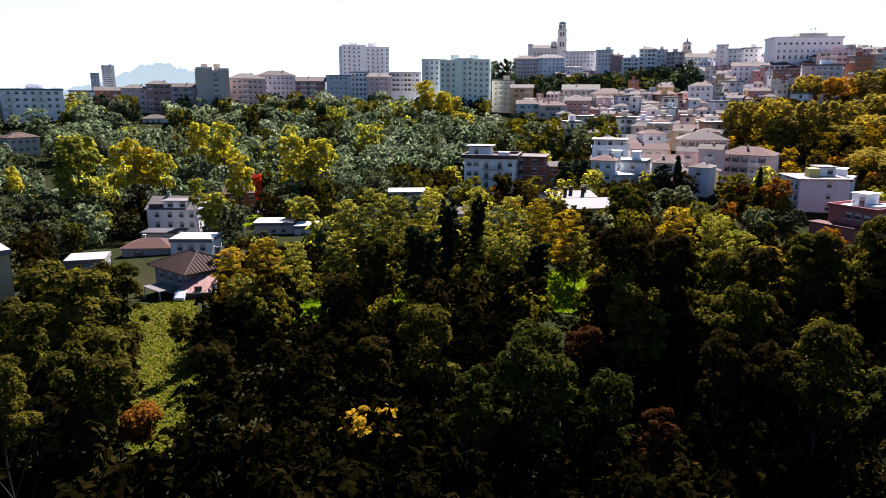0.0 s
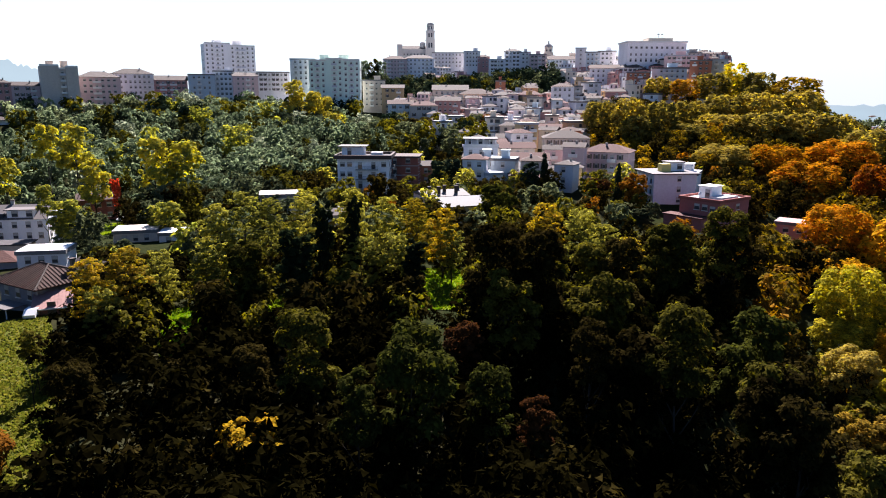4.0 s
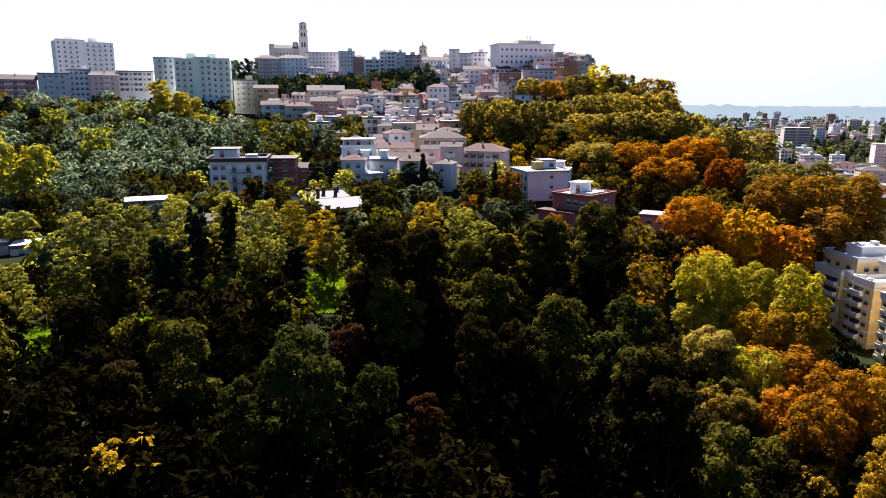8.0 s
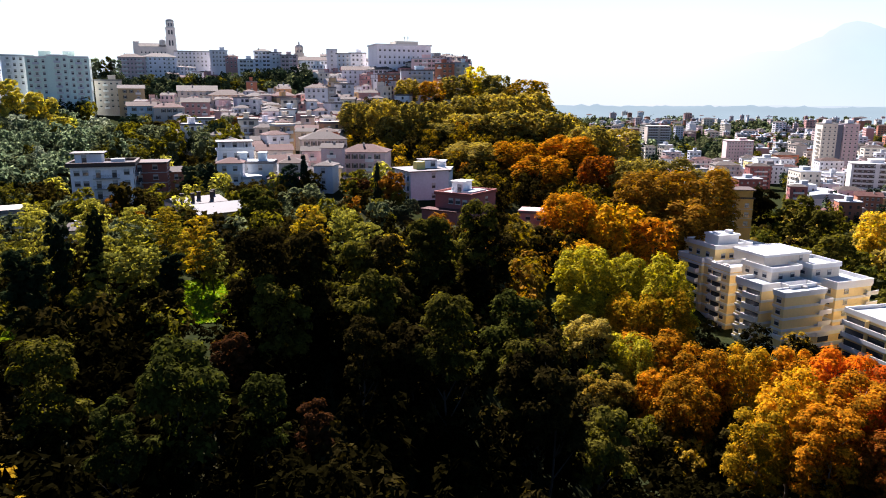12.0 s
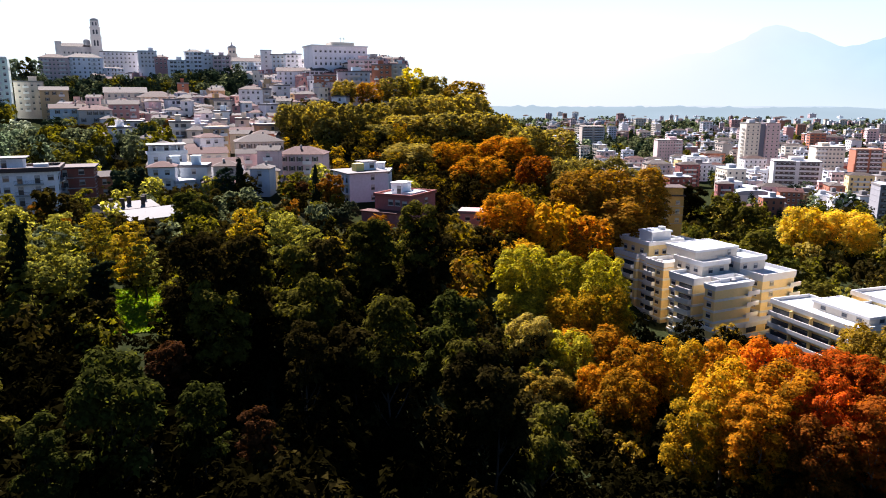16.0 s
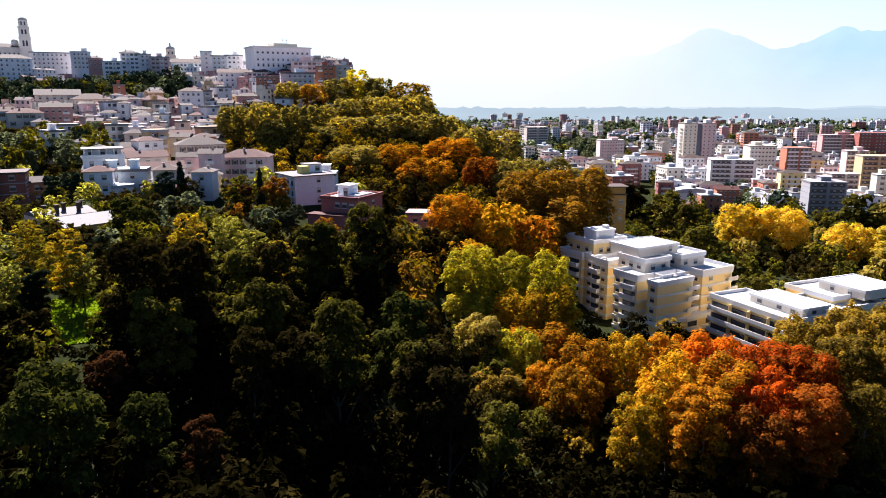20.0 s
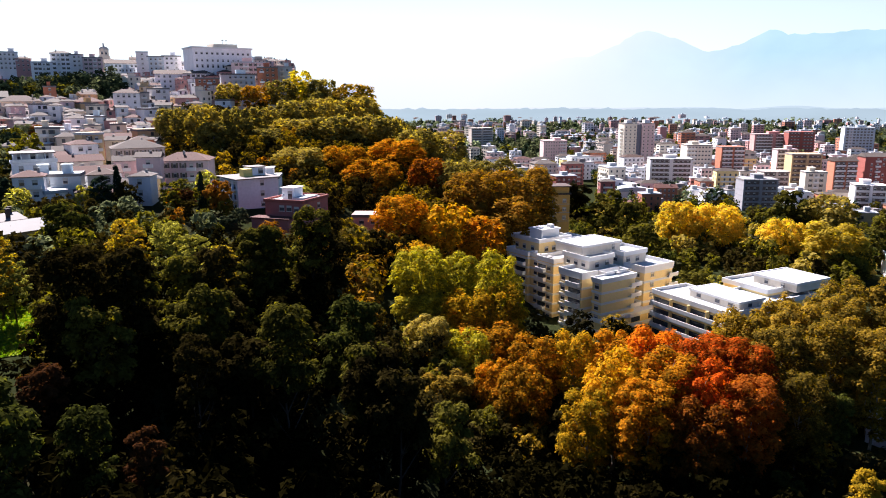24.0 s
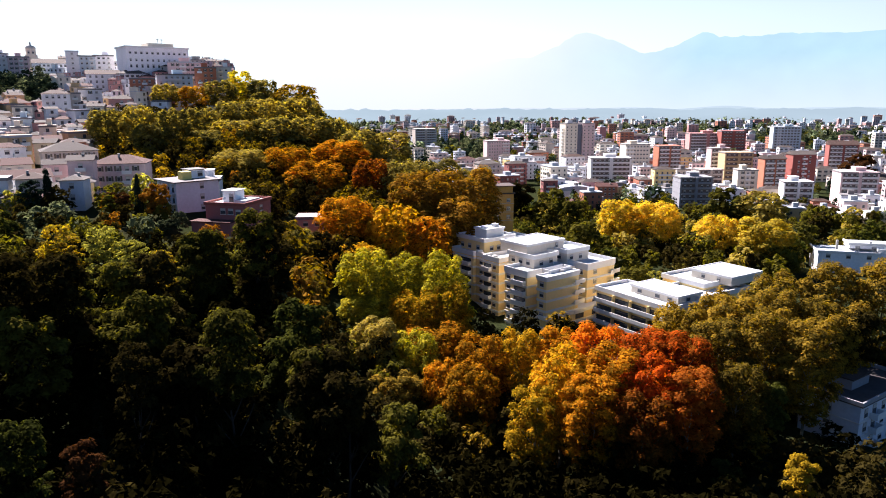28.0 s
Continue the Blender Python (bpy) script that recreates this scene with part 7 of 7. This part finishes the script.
def twin_tower():
    """The tall pair of joined flats in the plain: two shafts with a dark recess between them."""
    t = tagged(new("tower_block"), "tall cream tower of flats in two shafts with a dark recess", "building", "blocks in the plain")
    t.matrix_basis = place(-59.3, 650, ground(*at(-59.3, 650)) - 0.5, 24) @ Matrix.Diagonal((0.85, 0.85, 1, 1))
    h = 49.5 - ground(*at(-59.3, 650))
    # slate core: the shade of the recess is in its colour
    solid("core", t, WALLS["slate"], (-4, 4, 3.5, 15, 0, h - 0.6))
    # lit left side in cream, shaded right side in rose
    for x0, x1, y0, wall in ((-17, -3.2, 0, "cream"), (3.2, 17, 1.2, "rose")):
        sh = solid("shaft", t, WALLS[wall], (x0, x1, y0, 16, 0, h))
        solid("shaft_roof", sh, ROOF_FLAT, (x0 - 0.4, x1 + 0.4, y0 - 0.4, 16.4, h + 0.004, h + 0.5))
        solid("stair_head", sh, WALLS["white"], (x0 + 4, x1 - 4, 5, 11, h + 0.504, h + 3.2))
        for k in range(int(h / STOREY) - 1):
            z = 3.4 + k * STOREY
            solid("storey_line", sh, CONCRETE, (x0 - 0.08, x1 + 0.08, y0 - 0.08, 16.08, z - 0.3, z - 0.12))
            for x in (x0 + 2.2, x0 + 6.9, x1 - 2.2):
                part("window", WINDOWS[2], sh, Matrix.Translation((x, y0, z + 0.7)))
        for k in range(int(h / STOREY) - 1):
            z = 3.4 + k * STOREY
            xa = x1 if x0 > 0 else x0 - 1.3
            solid("balcony", sh, WHITE, (xa, xa + 1.3, 4, 12, z - 0.15, z + 0.02), (xa + (1.2 if x0 > 0 else 0), xa + (1.3 if x0 > 0 else 0.1), 4, 12, z + 0.02, z + 1.0))


twin_tower()


def sports_hall():
    t = tagged(new("vaulted_hall"), "white hall with a broad barrel-vaulted roof", "building")
    t.matrix_basis = place(-59.1, 452, ground(*at(-59.1, 452)) - 0.5, 14)
    b = Build()
    b.box(-12, 12, 0, 30, 0, 5.6)
    part("wall", b.mesh("wall", WALLS["white"]), t)
    b = Build()
    n = 14
    for k in range(n):
        a0, a1 = math.pi * k / n, math.pi * (k + 1) / n
        b.quad(((12.4 * math.cos(a0), -0.5, 5.6 + 3 * math.sin(a0)), (12.4 * math.cos(a1), -0.5, 5.6 + 3 * math.sin(a1)), (12.4 * math.cos(a1), 30.5, 5.6 + 3 * math.sin(a1)), (12.4 * math.cos(a0), 30.5, 5.6 + 3 * math.sin(a0))))
    b.quad([(12.4 * math.cos(math.pi * k / n), -0.5, 5.6 + 3 * math.sin(math.pi * k / n)) for k in range(n + 1)])
    part("vault", b.mesh("vault", ROOF_WHITE), t)


sports_hall()
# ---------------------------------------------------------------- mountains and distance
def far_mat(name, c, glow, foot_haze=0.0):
    """Airlight of far slopes, painted as emission: a faint glow with hardly visible folds."""
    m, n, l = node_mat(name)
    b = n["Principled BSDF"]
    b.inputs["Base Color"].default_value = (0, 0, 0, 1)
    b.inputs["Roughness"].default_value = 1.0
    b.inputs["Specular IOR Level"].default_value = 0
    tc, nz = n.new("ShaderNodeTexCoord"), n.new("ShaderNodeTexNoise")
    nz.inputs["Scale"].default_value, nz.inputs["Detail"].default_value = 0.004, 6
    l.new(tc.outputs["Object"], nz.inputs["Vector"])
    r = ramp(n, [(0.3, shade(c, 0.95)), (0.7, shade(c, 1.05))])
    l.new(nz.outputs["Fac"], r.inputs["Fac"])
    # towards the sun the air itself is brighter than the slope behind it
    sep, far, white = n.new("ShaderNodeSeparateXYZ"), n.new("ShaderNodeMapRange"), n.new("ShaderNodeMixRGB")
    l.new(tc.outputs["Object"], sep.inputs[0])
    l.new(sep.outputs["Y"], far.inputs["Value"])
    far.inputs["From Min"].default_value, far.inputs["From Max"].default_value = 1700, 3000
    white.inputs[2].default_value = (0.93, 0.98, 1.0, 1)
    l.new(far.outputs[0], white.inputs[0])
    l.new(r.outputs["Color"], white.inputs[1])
    # haze gathering low is painted as a paler foot in the glow
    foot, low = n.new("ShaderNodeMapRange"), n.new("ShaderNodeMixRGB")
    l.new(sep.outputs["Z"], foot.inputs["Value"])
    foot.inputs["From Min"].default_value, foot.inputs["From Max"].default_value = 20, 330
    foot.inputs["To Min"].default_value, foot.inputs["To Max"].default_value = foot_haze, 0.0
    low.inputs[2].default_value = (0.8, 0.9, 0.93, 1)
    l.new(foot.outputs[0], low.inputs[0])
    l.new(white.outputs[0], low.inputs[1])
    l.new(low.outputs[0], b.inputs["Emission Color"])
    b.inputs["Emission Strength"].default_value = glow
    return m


def ridge(name, label, d, b0, b1, shape, mat):
    """A far mountain chain as a rounded wall of slopes at distance d; shape gives the crest's height at a bearing."""
    v, f = [], []
    n = 220
    for k in range(n + 1):
        b = b0 + (b1 - b0) * k / n
        h = shape(b)
        for s in range(7):
            q = s / 6
            x, y = at(b, d - 500 * (1 - q))
            v.append((x, y, -20 + (h + 20) * q ** 0.8 + 12 * noise.noise((b * 0.4, s * 0.8, 4)) * q * (1 - q)))
    for k in range(n):
        for s in range(6):
            a = k * 7 + s
            f.append((a, a + 7, a + 8, a + 1))
    me = bpy.data.meshes.new(name)
    me.from_pydata(v, [], f)
    me.materials.append(mat)
    me.polygons.foreach_set("use_smooth", [True] * len(f))
    tagged(new(name, me), label, "mountain", kind="structure")


def hump(b, c, w, h):
    return h * math.exp(-((b - c) / w) ** 2)


def crest(b):
    e = 3.0 + hump(b, -59.7, 3.4, 2.0) + 1.45 * ease(0, 1, min(1, max(0, (-63.6 - b) / 4))) + hump(b, -68.2, 1.2, 0.2) + hump(b, -74, 2.5, 0.12) - 1.6 * ease(0, 1, min(1, max(0, (b + 47) / 14)))
    return 70 + 4700 * math.tan(radians(e + 0.3 * noise.noise((b * 0.55, 0, 0)) + 0.16 * noise.noise((b * 1.7, 4, 0)) + 0.07 * noise.noise((b * 5, 0, 0))))


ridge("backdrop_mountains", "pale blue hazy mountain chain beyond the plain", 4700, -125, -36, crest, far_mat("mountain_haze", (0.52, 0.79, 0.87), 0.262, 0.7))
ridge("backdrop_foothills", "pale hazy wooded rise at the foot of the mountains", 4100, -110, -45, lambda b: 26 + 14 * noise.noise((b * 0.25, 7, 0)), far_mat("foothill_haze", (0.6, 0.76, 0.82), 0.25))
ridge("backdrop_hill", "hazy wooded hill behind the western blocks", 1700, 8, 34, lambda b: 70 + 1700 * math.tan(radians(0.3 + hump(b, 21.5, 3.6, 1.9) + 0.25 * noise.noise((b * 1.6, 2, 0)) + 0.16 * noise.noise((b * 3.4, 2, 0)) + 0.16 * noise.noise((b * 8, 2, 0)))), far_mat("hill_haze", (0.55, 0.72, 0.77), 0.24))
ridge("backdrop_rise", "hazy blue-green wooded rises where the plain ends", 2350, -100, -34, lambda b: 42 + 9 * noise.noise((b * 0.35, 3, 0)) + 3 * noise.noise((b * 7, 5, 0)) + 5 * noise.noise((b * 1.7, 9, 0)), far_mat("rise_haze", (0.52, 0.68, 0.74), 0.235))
